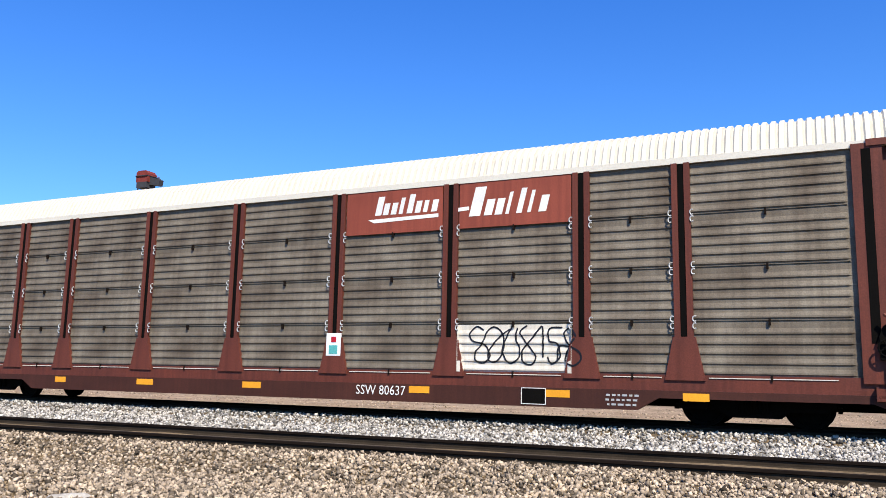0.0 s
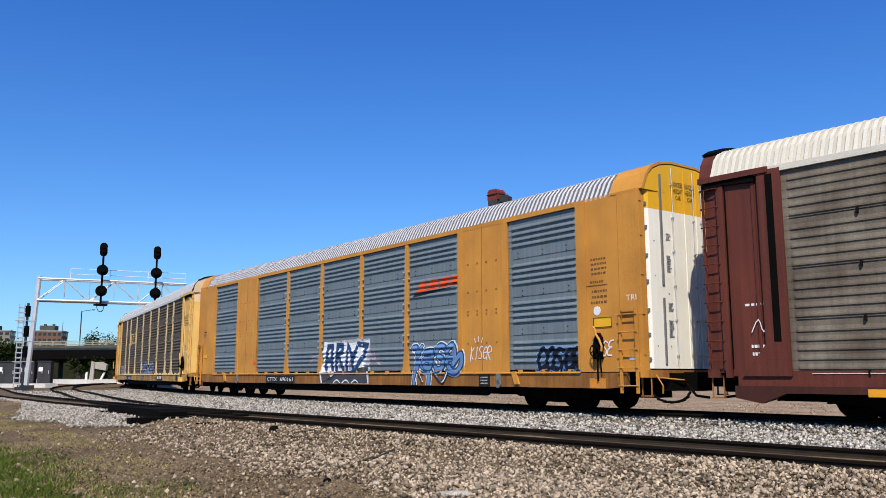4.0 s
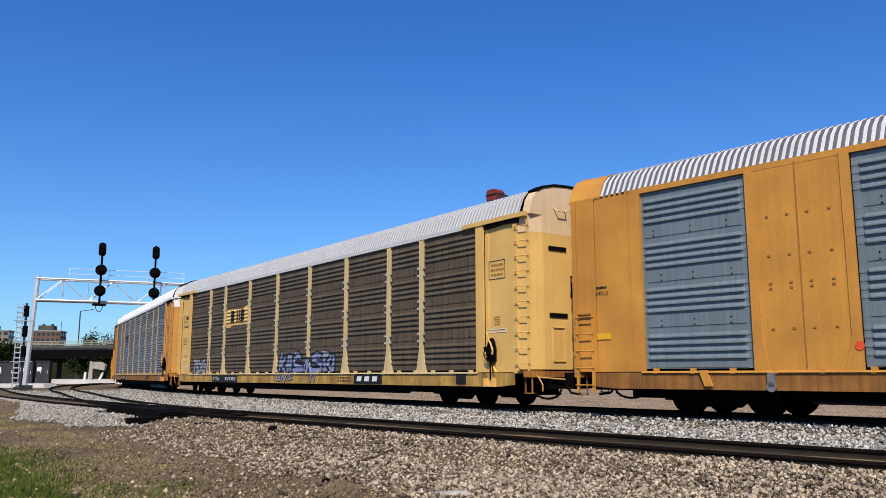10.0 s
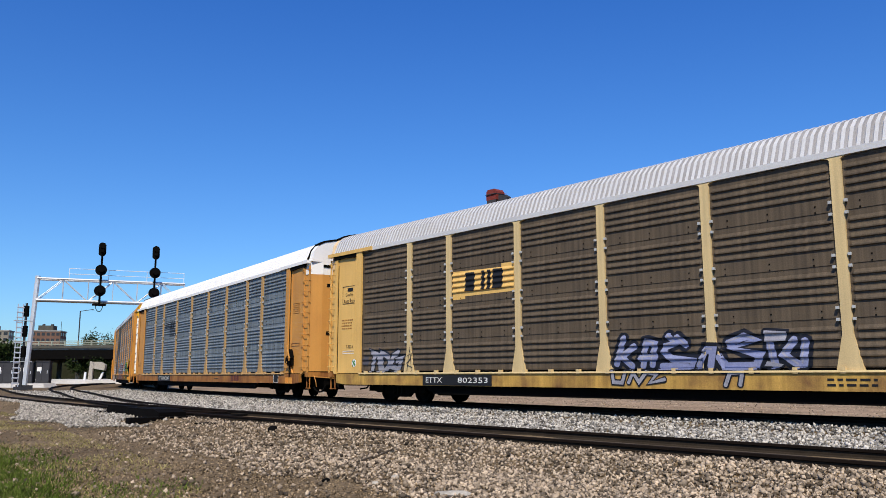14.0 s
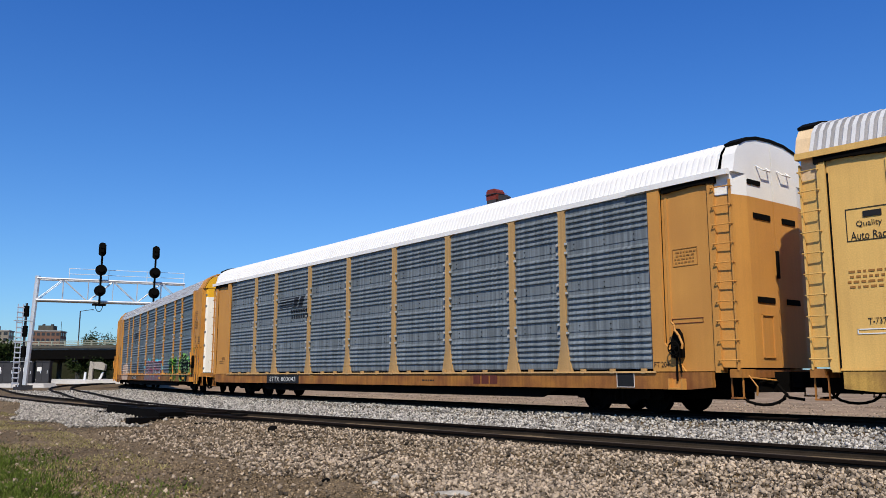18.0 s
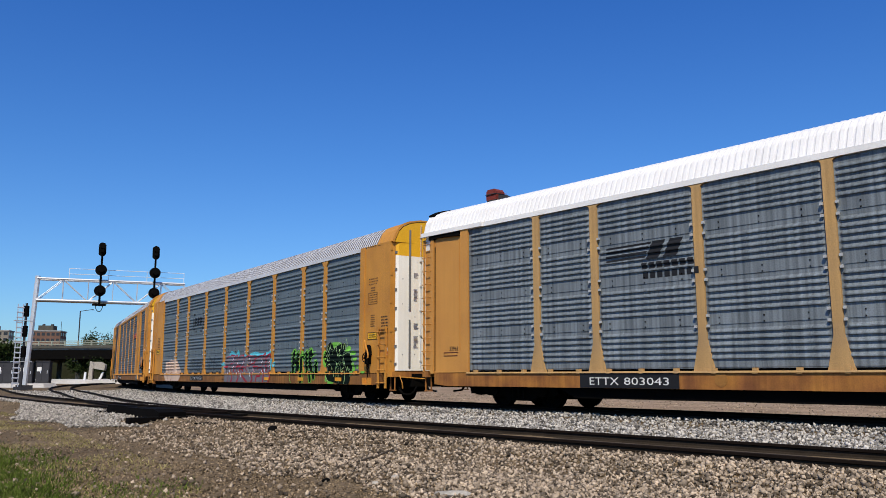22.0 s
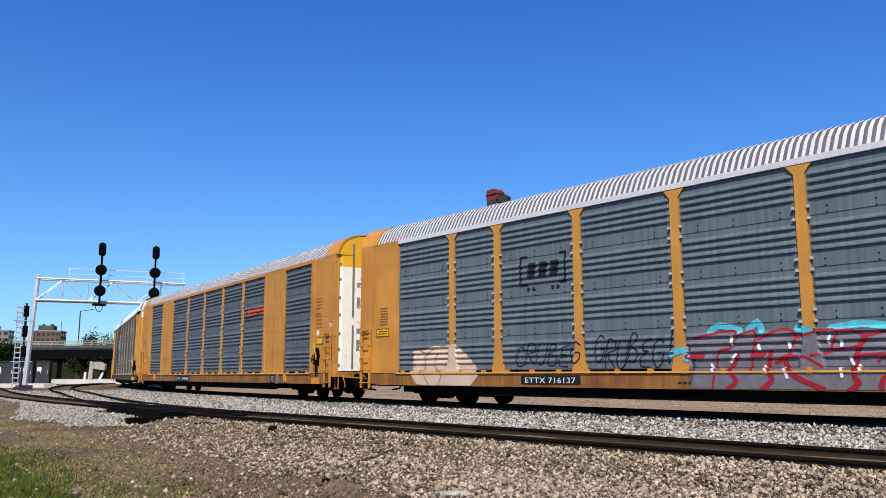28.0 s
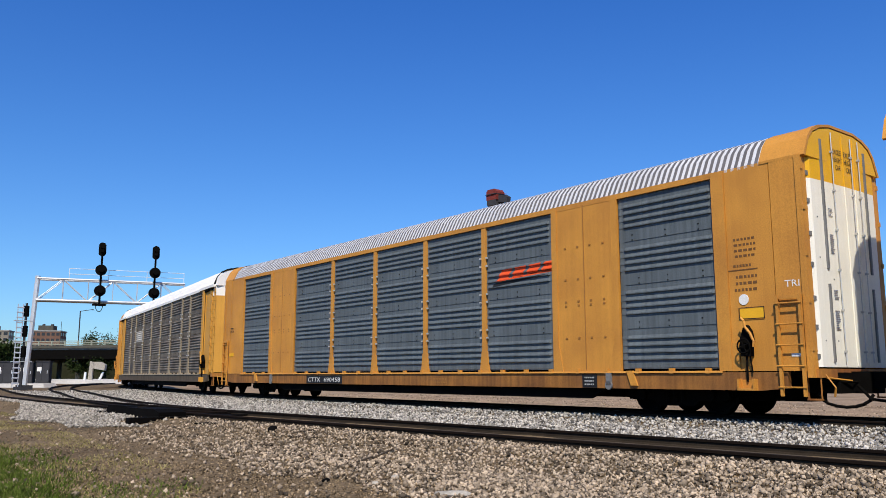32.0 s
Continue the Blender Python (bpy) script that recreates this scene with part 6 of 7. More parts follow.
FINGER_LINES = [
    [(6.16, 0.99), (6.09, 0.77), (6.24, 0.57)],
    [(7.38, 1.06), (7.35, 0.59)],
    [(7.76, 0.96), (7.84, 0.60)],
    [(7.99, 0.96), (8.07, 0.60)],
    [(6.11, 1.41), (6.19, 1.76), (6.41, 1.84), (6.52, 1.65)],
    [(6.59, 1.65), (6.73, 1.80), (6.87, 1.64)],
    [(7.33, 1.67), (7.49, 1.81), (7.62, 1.69)],
    [(7.69, 1.75), (7.88, 1.83), (8.04, 1.70), (8.26, 1.73)],
    [(7.03, 1.63), (7.13, 1.78), (7.21, 1.63), (7.08, 1.58)],
    [(7.97, 1.51), (8.29, 1.64)],
    [(8.46, 1.18), (8.31, 1.41), (8.18, 1.23)],
]
BLOB = [
    [(8.98, 1.49), (9.08, 1.66), (9.21, 1.92), (9.50, 2.03), (9.66, 1.82), (9.89, 1.86), (10.30, 1.95), (10.38, 1.91), (10.49, 1.97), (10.61, 1.86), (10.58, 1.64), (10.93, 1.60), (11.09, 1.39), (11.11, 1.02), (11.03, 0.62), (10.77, 0.55), (10.26, 0.56), (9.94, 0.61), (9.56, 0.65), (9.28, 0.73), (9.23, 1.08), (9.10, 1.31)],
]
BLOB_LINES = [
    [(9.24, 1.92), (9.19, 1.61), (9.27, 1.39), (9.47, 1.36)],
    [(9.35, 1.83), (9.36, 1.43)],
    [(9.50, 2.02), (9.43, 1.82), (9.57, 1.75)],
    [(9.59, 1.58), (9.83, 1.85), (10.06, 1.52)],
    [(9.88, 1.85), (10.05, 1.97), (10.23, 1.95), (10.26, 1.79), (10.09, 1.52)],
    [(9.78, 1.36), (10.02, 1.22), (9.93, 1.12), (10.16, 1.35)],
    [(9.88, 1.16), (9.87, 0.82)],
    [(10.05, 1.20), (10.06, 0.82)],
    [(10.21, 1.31), (10.23, 0.61)],
    [(10.11, 1.48), (10.36, 1.53), (10.60, 1.19), (10.72, 0.90), (10.65, 0.58)],
]
BLOB_MARKS = [
    [(10.46, 1.53), (10.65, 1.61), (10.93, 1.60), (11.09, 1.39), (11.09, 0.82)],
    [(10.32, 1.28), (10.45, 1.32), (10.50, 1.15), (10.33, 1.03), (10.59, 0.97)],
    [(10.42, 1.74), (10.48, 1.93), (10.58, 1.86), (10.55, 1.65), (10.41, 1.62)],
    [(10.75, 1.15), (10.82, 1.03), (10.90, 1.05)],
    [(9.29, 1.17), (9.47, 1.25), (9.60, 1.04)],
    [(9.25, 0.82), (9.44, 0.65)],
    [(10.64, 2.09), (10.76, 1.83)],
    [(10.13, 1.75), (10.22, 1.70)],
    [(10.15, 1.63), (10.23, 1.66)],
]
BLOB_HAZE = [
    [(10.58, 1.86), (11.00, 1.64)],
    [(10.93, 1.68), (11.34, 1.52)],
    [(11.12, 1.45), (11.45, 1.32)],
    [(11.33, 1.20), (11.52, 1.06)],
    [(11.06, 1.31), (11.28, 0.84)],
    [(8.94, 1.76), (9.20, 1.13)],
    [(9.12, 1.17), (9.99, 0.53)],
    [(9.21, 2.03), (10.42, 1.70)],
    [(11.79, 1.15), (12.13, 0.90)],
]
strokes(car, "tag_glow", "cyan overspray", M["paint_cyan"], [smooth(q, 4) for q in DRIP_CYAN], 0.14, lift=0.011, **A)
painted(car, "tag_ground", "dull silver ground of a tag", M["paint_dull"], DRIP_GROUND, lift=0.008, **A)
strokes(car, "tag", "dark red running strokes", M["paint_crimson"], [smooth(q, 3) for q in DRIP_RED], 0.05, lift=0.013, **A)
strokes(car, "tag", "bold red strokes", M["paint_crimson"], [smooth(q, 3) for q in DRIP_BOLD], 0.1, lift=0.0155, **A)
strokes(car, "tag_light", "white strokes and flecks", M["paint_white"], DRIP_WHITE, 0.06, lift=0.0195, **A)
for nm, lab, mt, w, lf in (("tag_glow", "bright green edge of a tag", "paint_green", 0.27, 0.005), ("tag", "dark green strokes", "paint_dark_green", 0.2, 0.009)):
    strokes(car, nm, lab, M[mt], [smooth(q, 3) for q in FINGERS], w, lift=lf, **A)
strokes(car, "tag_light", "pale green lines", M["paint_green"], [smooth(q, 3) for q in FINGER_LINES], 0.04, lift=0.013, **A)
for i, ((x0, z1), (x1, z0)) in enumerate(BLOB_HAZE):
    painted(car, "tag_glow", "bright green overspray", M["paint_green"], [cloud(x0, x1, z0, z1, 6, 60 + i, 0.4)], lift=0.003 + 0.0005 * i, **A)
painted(car, "tag", "black green rounded letters", M["paint_dark_green"], [smooth(BLOB[0] + BLOB[0][:1], 3)[:-1]], lift=0.011, **A)
strokes(car, "tag_light", "pale green lines", M["paint_pale_green"], [smooth(q, 4) for q in BLOB_LINES + BLOB_MARKS], 0.026, lift=0.015, **A)
for x in (6.9, 10.0, 3.6):
    plate(car, x, x + 0.45, 0.66, 0.78, M["hazard"], y=-1.6, name="reflector", label="yellow reflector")
side_bars(car, 12.21, 12.86, 3.78, 4.04, 3, M["decal_brown"], y=-1.555, words=8)
side_bars(car, 12.4, 12.66, 3.57, 3.74, 2, M["decal_brown"], y=-1.555, words=3)
frame_plate(car, 12.22, 12.81, 3.16, 3.54, M["decal_brown"], y=-1.555)
side_bars(car, 12.26, 12.78, 3.2, 3.5, 4, M["decal_brown"], y=-1.555)
side_bars(car, 12.37, 12.65, 2.41, 2.83, 6, M["decal_brown"], y=-1.555, words=3)
side_bars(car, -12.63, -12.19, 2.42, 3.02, 7, M["decal_brown"], y=-1.555, words=3)
for x0, x1, z0, z1 in ((12.22, 12.82, 2.01, 2.24), (-12.8, -12.13, 2.08, 2.33)):
    plate(car, x0, x1, z0, z1, M["yellow"], y=-1.552, name="notice", label="yellow notice plate")
    frame_plate(car, x0, x1, z0, z1, M["decal_black"], y=-1.563)
    side_bars(car, x0 + 0.08, x1 - 0.08, z0 + 0.05, z1 - 0.05, 2, M["decal_black"], y=-1.563)
side_bars(car, 13.08, 13.64, 2.26, 2.76, 5, M["decal_black"], y=-1.565, words=7)
b = bmesh.new()
tube(b, (13.48, -1.565, 1.6), (13.48, -1.572, 1.6), 0.12, 20)
part("round_label", b, M["decal_white"], car, "round white label with a red bar")
b = bmesh.new()
prism(b, [(13.38, 1.66), (13.42, 1.7), (13.58, 1.54), (13.54, 1.5)], xz, -1.578, -1.573)
part("label_bar", b, M["paint_red"], car)
side_bars(car, -0.4 - 1.2, -0.9, 0.64, 0.74, 1, M["decal_black"], y=-1.58)

CARS["g"] = autorack("amber yellow car carrier with brownish grey sheets and a white roof", "amber", "sheet_brown", "roof_white", "d", "c", "box", door=("amber", "roof_white"), sill_mat="sheet_dark", post_mat="dusty_post")
painted(CARS["g"], "logo_ground", "pale patch on the sheets", M["sheet_white"], [[(-6.9, 3.1), (-4.55, 3.1), (-4.55, 3.8), (-6.9, 3.8)]], "d", P8, 0.115, 0.004)
CARS["h"] = autorack("orange car carrier with dark sheets at the tail", "orange", "sheet_dark", "roof_zinc", "b", "e", "radial")


# ---------------------------------------------------------------- signals
def signal_head(parent, at, r, face, long=False):
    """A round signal target with its hood, facing the angle given."""
    c, s = math.cos(face), math.sin(face)
    n = 20
    b = bmesh.new()
    o = [(r * math.sin(6.28319 * i / n), r * math.cos(6.28319 * i / n) + (math.copysign(0.95 * r, math.cos(6.28319 * i / n)) if long else 0)) for i in range(n)]
    prism(b, o, lambda u, v, d: (at[0] - s * u + c * d, at[1] + c * u + s * d, at[2] + v), -0.04, 0.04)
    for dz in ((-0.55 * r, 0.55 * r) if long else (0.0,)):
        prism(b, [(0.45 * r * math.sin(6.28319 * i / 12), dz + 0.45 * r * math.cos(6.28319 * i / 12)) for i in range(12)], lambda u, v, d: (at[0] - s * u + c * d, at[1] + c * u + s * d, at[2] + v), -0.32, 0.45)
    head = part("signal_head", b, M["black"], parent, "black signal head with a hood")
    return head


def cantilever():
    root = thing("signal_gantry", None, None, "grey steel signal gantry reaching over the tracks", "railway signal", at=(-71.4, 20.8, 0))
    a, e = Vector((0, 0, 0)), Vector((4.0, 10.8, 0))
    d = e.normalized()
    n = Vector((-d.y, d.x, 0))

    def bar(name, p, q, r, mat=M["galv"], label=""):
        b = bmesh.new()
        tube(b, p, q, r, 8)
        return part(name, b, mat, root, label)
    bar("post", (0.03, -0.42, -0.4), (0, 0, 8.95), 0.2)
    b = bmesh.new()
    box(b, -0.5, 0.5, -0.92, 0.08, -0.5, 0.1)
    part("footing", b, M["cabinet"], root)
    top, bot = 8.72, 6.95
    for side in (-0.5, 0.5):
        o = n * side
        bar("top_chord", a + o + Vector((0, 0, top)), e + o + Vector((0, 0, top)), 0.085)
        bar("bottom_chord", a + o + Vector((0, 0, bot)), e + o + Vector((0, 0, bot)), 0.1)
        for k in range(6):
            p, q = a + e * (k / 6) + o, a + e * ((k + 1) / 6) + o
            u, w = (top, bot) if k % 2 else (bot, top)
            bar("brace", p + Vector((0, 0, u)), q + Vector((0, 0, w)), 0.035)
            bar("strut", q + Vector((0, 0, bot)), q + Vector((0, 0, top)), 0.03)
    b = bmesh.new()
    c0, c1 = a + Vector((0, 0, bot)), e + Vector((0, 0, bot))
    b.faces.new([b.verts.new(v) for v in (c0 + n * 0.5, c0 - n * 0.5, c1 - n * 0.5, c1 + n * 0.5)])
    b.faces.new([b.verts.new(v) for v in (c1 + n * 0.5 + Vector((0, 0, 0.05)), c1 - n * 0.5 + Vector((0, 0, 0.05)), c0 - n * 0.5 + Vector((0, 0, 0.05)), c0 + n * 0.5 + Vector((0, 0, 0.05)))])
    part("walkway", b, M["galv"], root, "steel mesh walkway")
    for z in (9.28, 9.74):
        bar("handrail", a + e * 0.2 + n * 0.5 + Vector((0, 0, z)), e + n * 0.5 + Vector((0, 0, z)), 0.022, M["decal_white"])
    for k in range(4):
        bar("handrail_post", a + e * (0.2 + 0.266 * k) + n * 0.5 + Vector((0, 0, top)), a + e * (0.2 + 0.266 * k) + n * 0.5 + Vector((0, 0, 9.76)), 0.022, M["decal_white"])
    face = math.atan2(-20.8, 71.4)
    for f, zs in ((0.413, (11.3, 9.56, 7.82)), (0.782, (11.25, 9.52, 7.78))):
        p = a + e * f - n * 0.65
        bar("mast", p + Vector((0, 0, bot - 0.3)), p + Vector((0, 0, 11.5)), 0.09, M["black"], "black signal mast")
        for i, z in enumerate(zs):
            h = signal_head(root, (p.x + 0.25, p.y - 0.1, z), 0.46 if i else 0.3, face, long=(i == 0))
        b = bmesh.new()
        box(b, p.x - 0.35, p.x + 0.35, p.y - 0.45, p.y + 0.45, bot - 0.35, bot - 0.2)
        part("head_platform", b, M["black"], root)
        b = bmesh.new()
        for k in range(8):
            t0, t1 = math.pi * k / 8, math.pi * (k + 1) / 8
            tube(b, (p.x, p.y - 0.3 * math.cos(t0), bot - 0.3 - 0.55 * math.sin(t0)), (p.x, p.y - 0.3 * math.cos(t1), bot - 0.3 - 0.55 * math.sin(t1)), 0.03, 6)
        part("cable_loop", b, M["black"], root)


cantilever()


def ladder_signal():
    root = thing("signal_mast", None, None, "dark signal mast with a bright caged ladder", "railway signal", at=(-65.65, 18.5, -0.3))
    b = bmesh.new()
    tube(b, (0, 0, 0), (0, 0, 6.5), 0.09, 10)
    part("mast", b, M["cabinet"], root)
    b = bmesh.new()
    box(b, -0.4, 0.4, -0.4, 0.4, -0.2, 0.35)
    part("mast_base", b, M["cabinet"], root)
    b = bmesh.new()
    for y in (-0.62, -0.25):
        box(b, 0.1, 0.15, y - 0.025, y + 0.025, 0.3, 6.4)
    lad = part("ladder", b, M["galv"], root, "bright steel ladder")
    for k in range(16):
        b = bmesh.new()
        tube(b, (0.12, -0.66, 0.6 + 0.37 * k), (0.12, -0.2, 0.6 + 0.37 * k), 0.06, 6)
        part("rung", b, M["galv"], lad)
    for z in (5.9, 4.4, 2.9):
        b = bmesh.new()
        tube(b, (-0.1, 0.0, z - 0.4), (-0.1, 0.0, z + 0.4), 0.22, 12)
        part("signal_head", b, M["black"], root, "black signal head seen from its side")
        b = bmesh.new()
        box(b, -0.1, 0.2, -0.8, 0.6, z - 0.75, z - 0.7)
        part("platform", b, M["galv"], root)


ladder_signal()


def cabinet(at, w, d, h, turn):
    root = thing("signal_cabinet", None, None, "dark grey steel signal cabinet with a flat roof", "cabinet", "trackside cabinets", at=at, turn=turn)
    b = bmesh.new()
    box(b, -w / 2, w / 2, -d / 2, d / 2, 0, h)
    part("body", b, M["cabinet"], root)
    b = bmesh.new()
    box(b, -w / 2 - 0.08, w / 2 + 0.08, -d / 2 - 0.08, d / 2 + 0.08, h, h + 0.08)
    part("roof", b, M["cabinet"], root)
    for x in (-w / 4, w / 4):
        b = bmesh.new()
        box(b, x - w * 0.21, x + w * 0.21, -d / 2 - 0.03, -d / 2, 0.15, h - 0.15)
        door = part("door", b, M["cabinet"], root)
        b = bmesh.new()
        box(b, x + w * 0.1, x + w * 0.14, -d / 2 - 0.06, -d / 2 - 0.03, h * 0.45, h * 0.6)
        part("handle", b, M["galv"], door, "bright handle")
    b = bmesh.new()
    box(b, -w / 4 - 0.2, -w / 4 + 0.2, -d / 2 - 0.04, -d / 2 - 0.031, h * 0.55, h * 0.75)
    part("notice", b, M["decal_white"], root)


def mound(b, pts, z0, z1, slope):
    """A low flat-topped heap over a polygon, its sides sloping out to the ground."""
    cx, cy = sum(p[0] for p in pts) / len(pts), sum(p[1] for p in pts) / len(pts)
    top = [b.verts.new((x, y, z1)) for x, y in pts]
    foot = []
    for x, y in pts:
        d = Vector((x - cx, y - cy)).normalized() * slope
        foot.append(b.verts.new((x + d.x, y + d.y, z0)))
    b.faces.new(top)
    for i in range(len(pts)):
        j = (i + 1) % len(pts)
        b.faces.new((foot[i], foot[j], top[j], top[i]))
    bmesh.ops.recalc_face_normals(b, faces=b.faces[:])


b = bmesh.new()
mound(b, [(-82.6, 21.6), (-81.9, 25.0), (-84.8, 27.0), (-100.0, 31.0), (-112.0, 30.0), (-112.0, 26.5)], -0.4, 0.12, 1.4)
thing("gravel_pad", b, M["ground_pale"], "low pale gravel pad under the signal cabinets", "pad", kind="structure")
cabinet((-87.1, 23.15, 0.12), 1.9, 1.2, 2.05, 1.0)
cabinet((-86.6, 24.9, 0.12), 1.25, 1.0, 2.0, 1.0)
cabinet((-86.1, 26.3, 0.12), 1.2, 1.0, 2.1, 1.0)


# ---------------------------------------------------------------- the switch on the near track
def timber(root, x, y0, y1, name="timber"):
    b = bmesh.new()
    box(b, -0.12, 0.12, y0, y1, -0.34, -0.14)
    bmesh.ops.bevel(b, geom=b.edges[:], offset=0.012, segments=1, affect="EDGES")
    return part(name, b, M["black"], root, at=(x, 0, 0))


switch = thing("track_switch", None, None, "black track switch machine on long dark timbers", "track switch")
timber(switch, -19.4, 7.85, 11.5)
timber(switch, -20.3, 8.75, 11.5)
for x in (-22.0, -22.9, -23.8):
    timber(switch, x, 8.8, 11.6)
b = bmesh.new()
prism(b, [(-21.4, -0.2), (-19.4, -0.2), (-19.4, -0.04), (-19.7, 0.03), (-21.2, 0.03), (-21.4, -0.04)], xz, 8.6, 9.3)
part("switch_machine", b, M["black"], switch, "low black switch machine")
b = bmesh.new()
prism(b, [(-23.6, -0.25), (-21.8, -0.25), (-21.8, -0.05), (-22.2, 0.04), (-23.4, 0.04)], xz, 8.9, 9.2)
part("cover_box", b, M["black"], switch, "low black cover")
for x in (-20.3, -21.2):
    b = bmesh.new()
    tube(b, (x, 9.2, -0.12), (x, 10.9, -0.12), 0.03, 8)
    part("throw_rod", b, M["rail"], switch)


M["dark_concrete"] = material("dark streaked concrete", (0.11, 0.105, 0.085), 0.9, var=0.35, scale=0.3, fine=6, streak=0.3, spec=0.1)
M["rail_paint"] = material("olive grey rail paint", (0.3, 0.31, 0.24), 0.7, var=0.2, scale=0.5)
# colour of the backdrop that stands for shade under the bridge
M["bank"] = material("dark backdrop brown", (0.03, 0.032, 0.016), 0.95, var=0.4, scale=0.3, fine=3, spec=0.05)


# ---------------------------------------------------------------- bridge, buildings, tower
def frame_of(p, q):
    d = (Vector(q) - Vector(p)).normalized()
    return d, Vector((-d.y, d.x, 0))


def bridge():
    p, q = Vector((-196.0, 45.0, 0)), Vector((-128.0, 87.0, 0))
    d, n = frame_of(p, q)
    L = (q - p).length
    root = thing("road_bridge", None, None, "concrete road bridge on round piers over the tracks", "bridge", at=p, turn=math.atan2(d.y, d.x))

    def bx(name, mat, label, x0, x1, y0, y1, z0, z1):
        b = bmesh.new()
        box(b, x0, x1, y0, y1, z0, z1)
        return part(name, b, mat, root, label)
    bx("deck", M["concrete"], "", 0, L, 0.002, 10.9, 6.1, 6.7)
    bx("parapet", M["dark_concrete"], "dark concrete parapet", 0, L, -0.45, 0.0, 6.45, 6.95)
    bx("parapet", M["concrete"], "pale concrete parapet", 0, L, 10.9, 11.2, 6.0, 7.0)
    for k in range(5):
        bx("girder", M["black"], "dark steel girder", 0, L, k * 2.6 - 0.1, 0.3 + k * 2.6, 4.2, 6.1)
    for i in range(int(L / 3.2)):
        bx("rail_post", M["rail_paint"], "", 1 + i * 3.2, 1.3 + i * 3.2, -0.1, 0.05, 6.95, 7.95)
    for z in (7.2, 7.5, 7.87):
        bx("bridge_rail", M["rail_paint"], "", 0, L, -0.06, 0.02, z - 0.07, z + 0.07)
    # piers and caps in dark concrete: the deck's shade put into their colour
    for x in (3, 14.5, 26, 39, 52, 66):
        for y in (1.5, 5.5, 9.5):
            b = bmesh.new()
            tube(b, (x, y, -0.6), (x, y, 4.0), 0.5, 12)
            part("pier", b, M["dark_concrete"], root, "round concrete pier")
        bx("pier_cap", M["dark_concrete"], "", x - 0.6, x + 0.6, 0.3, 10.7, 3.7, 4.4)
    bx("abutment", M["concrete"], "", -3, 0, -0.2, 11.2, -0.6, 6.7)


bridge()


def lamp_post(at, h, arm):
    root = thing("street_lamp", None, None, "tall thin grey street lamp on the bridge", "street lamp", at=at)
    b = bmesh.new()
    tube(b, (0, 0, 0), (0, 0, h), 0.12, 8)
    part("pole", b, M["cabinet"], root)
    if arm:
        b = bmesh.new()
        tube(b, (0, 0, h), (arm * 0.75, arm * 0.65, h + 0.3), 0.06, 6)
        part("arm", b, M["cabinet"], root)
        b = bmesh.new()
        box(b, arm * 0.75 - 0.4, arm * 0.75 + 0.4, arm * 0.65 - 0.2, arm * 0.65 + 0.2, h + 0.2, h + 0.35)
        part("lamp_head", b, M["cabinet"], root)


lamp_post((-175.4, 59.8, 6.7), 7.4, 2.6)


def building(at, turn, w, d, h, storeys, bays, mat, label, penthouse=True):
    root = thing("building", None, None, label, "building", at=at, turn=turn)
    b = bmesh.new()
    box(b, -w / 2, w / 2, -d / 2, d / 2, 0, h)
    part("wall", b, mat, root)
    b = bmesh.new()
    box(b, -w / 2 - 0.3, w / 2 + 0.3, -d / 2 - 0.3, d / 2 + 0.3, h, h + 0.6)
    part("roof", b, M["concrete"], root)
    if penthouse:
        b = bmesh.new()
        box(b, -w * 0.32, w * 0.2, -d * 0.3, d * 0.3, h + 0.6, h + 3.4)
        part("penthouse", b, M["dark_concrete"], root, "dark rooftop plant room")
        for x in (-w * 0.2, w * 0.1):
            b = bmesh.new()
            box(b, x - 0.6, x + 0.6, -0.6, 0.6, h + 3.4, h + 4.4)
            part("vent", b, M["cabinet"], root)
    fl = h / storeys
    win = bmesh.new()
    box(win, -w / bays * 0.32, w / bays * 0.32, -0.06, 0.02, -fl * 0.25, fl * 0.25)
    wm = finish("window", win, M["glass"])
    for s in range(storeys):
        for k in range(bays):
            part("window", wm, None, root, at=(-w / 2 + (k + 0.5) * w / bays, -d / 2, (s + 0.55) * fl))
    for s in range(storeys):
        for k in range(3):
            part("window", wm, None, root, at=(w / 2, -d / 2 + (k + 0.5) * d / 3, (s + 0.55) * fl), turn=math.pi / 2)


M["dull_render"] = material("dull buff wall", (0.24, 0.21, 0.165), 0.9, var=0.2, scale=0.1)
building((-484, 149, -1), 1.0, 15.0, 12, 26.0, 8, 6, M["brick"], "brown brick office block of eight storeys behind the bridge")
building((-560, 138, -1), 1.1, 24.0, 14, 29.0, 8, 7, M["dull_render"], "dull buff office block with rows of windows", penthouse=True)
lamp_post((-474.0, 152.0, -1), 31.5, 0)


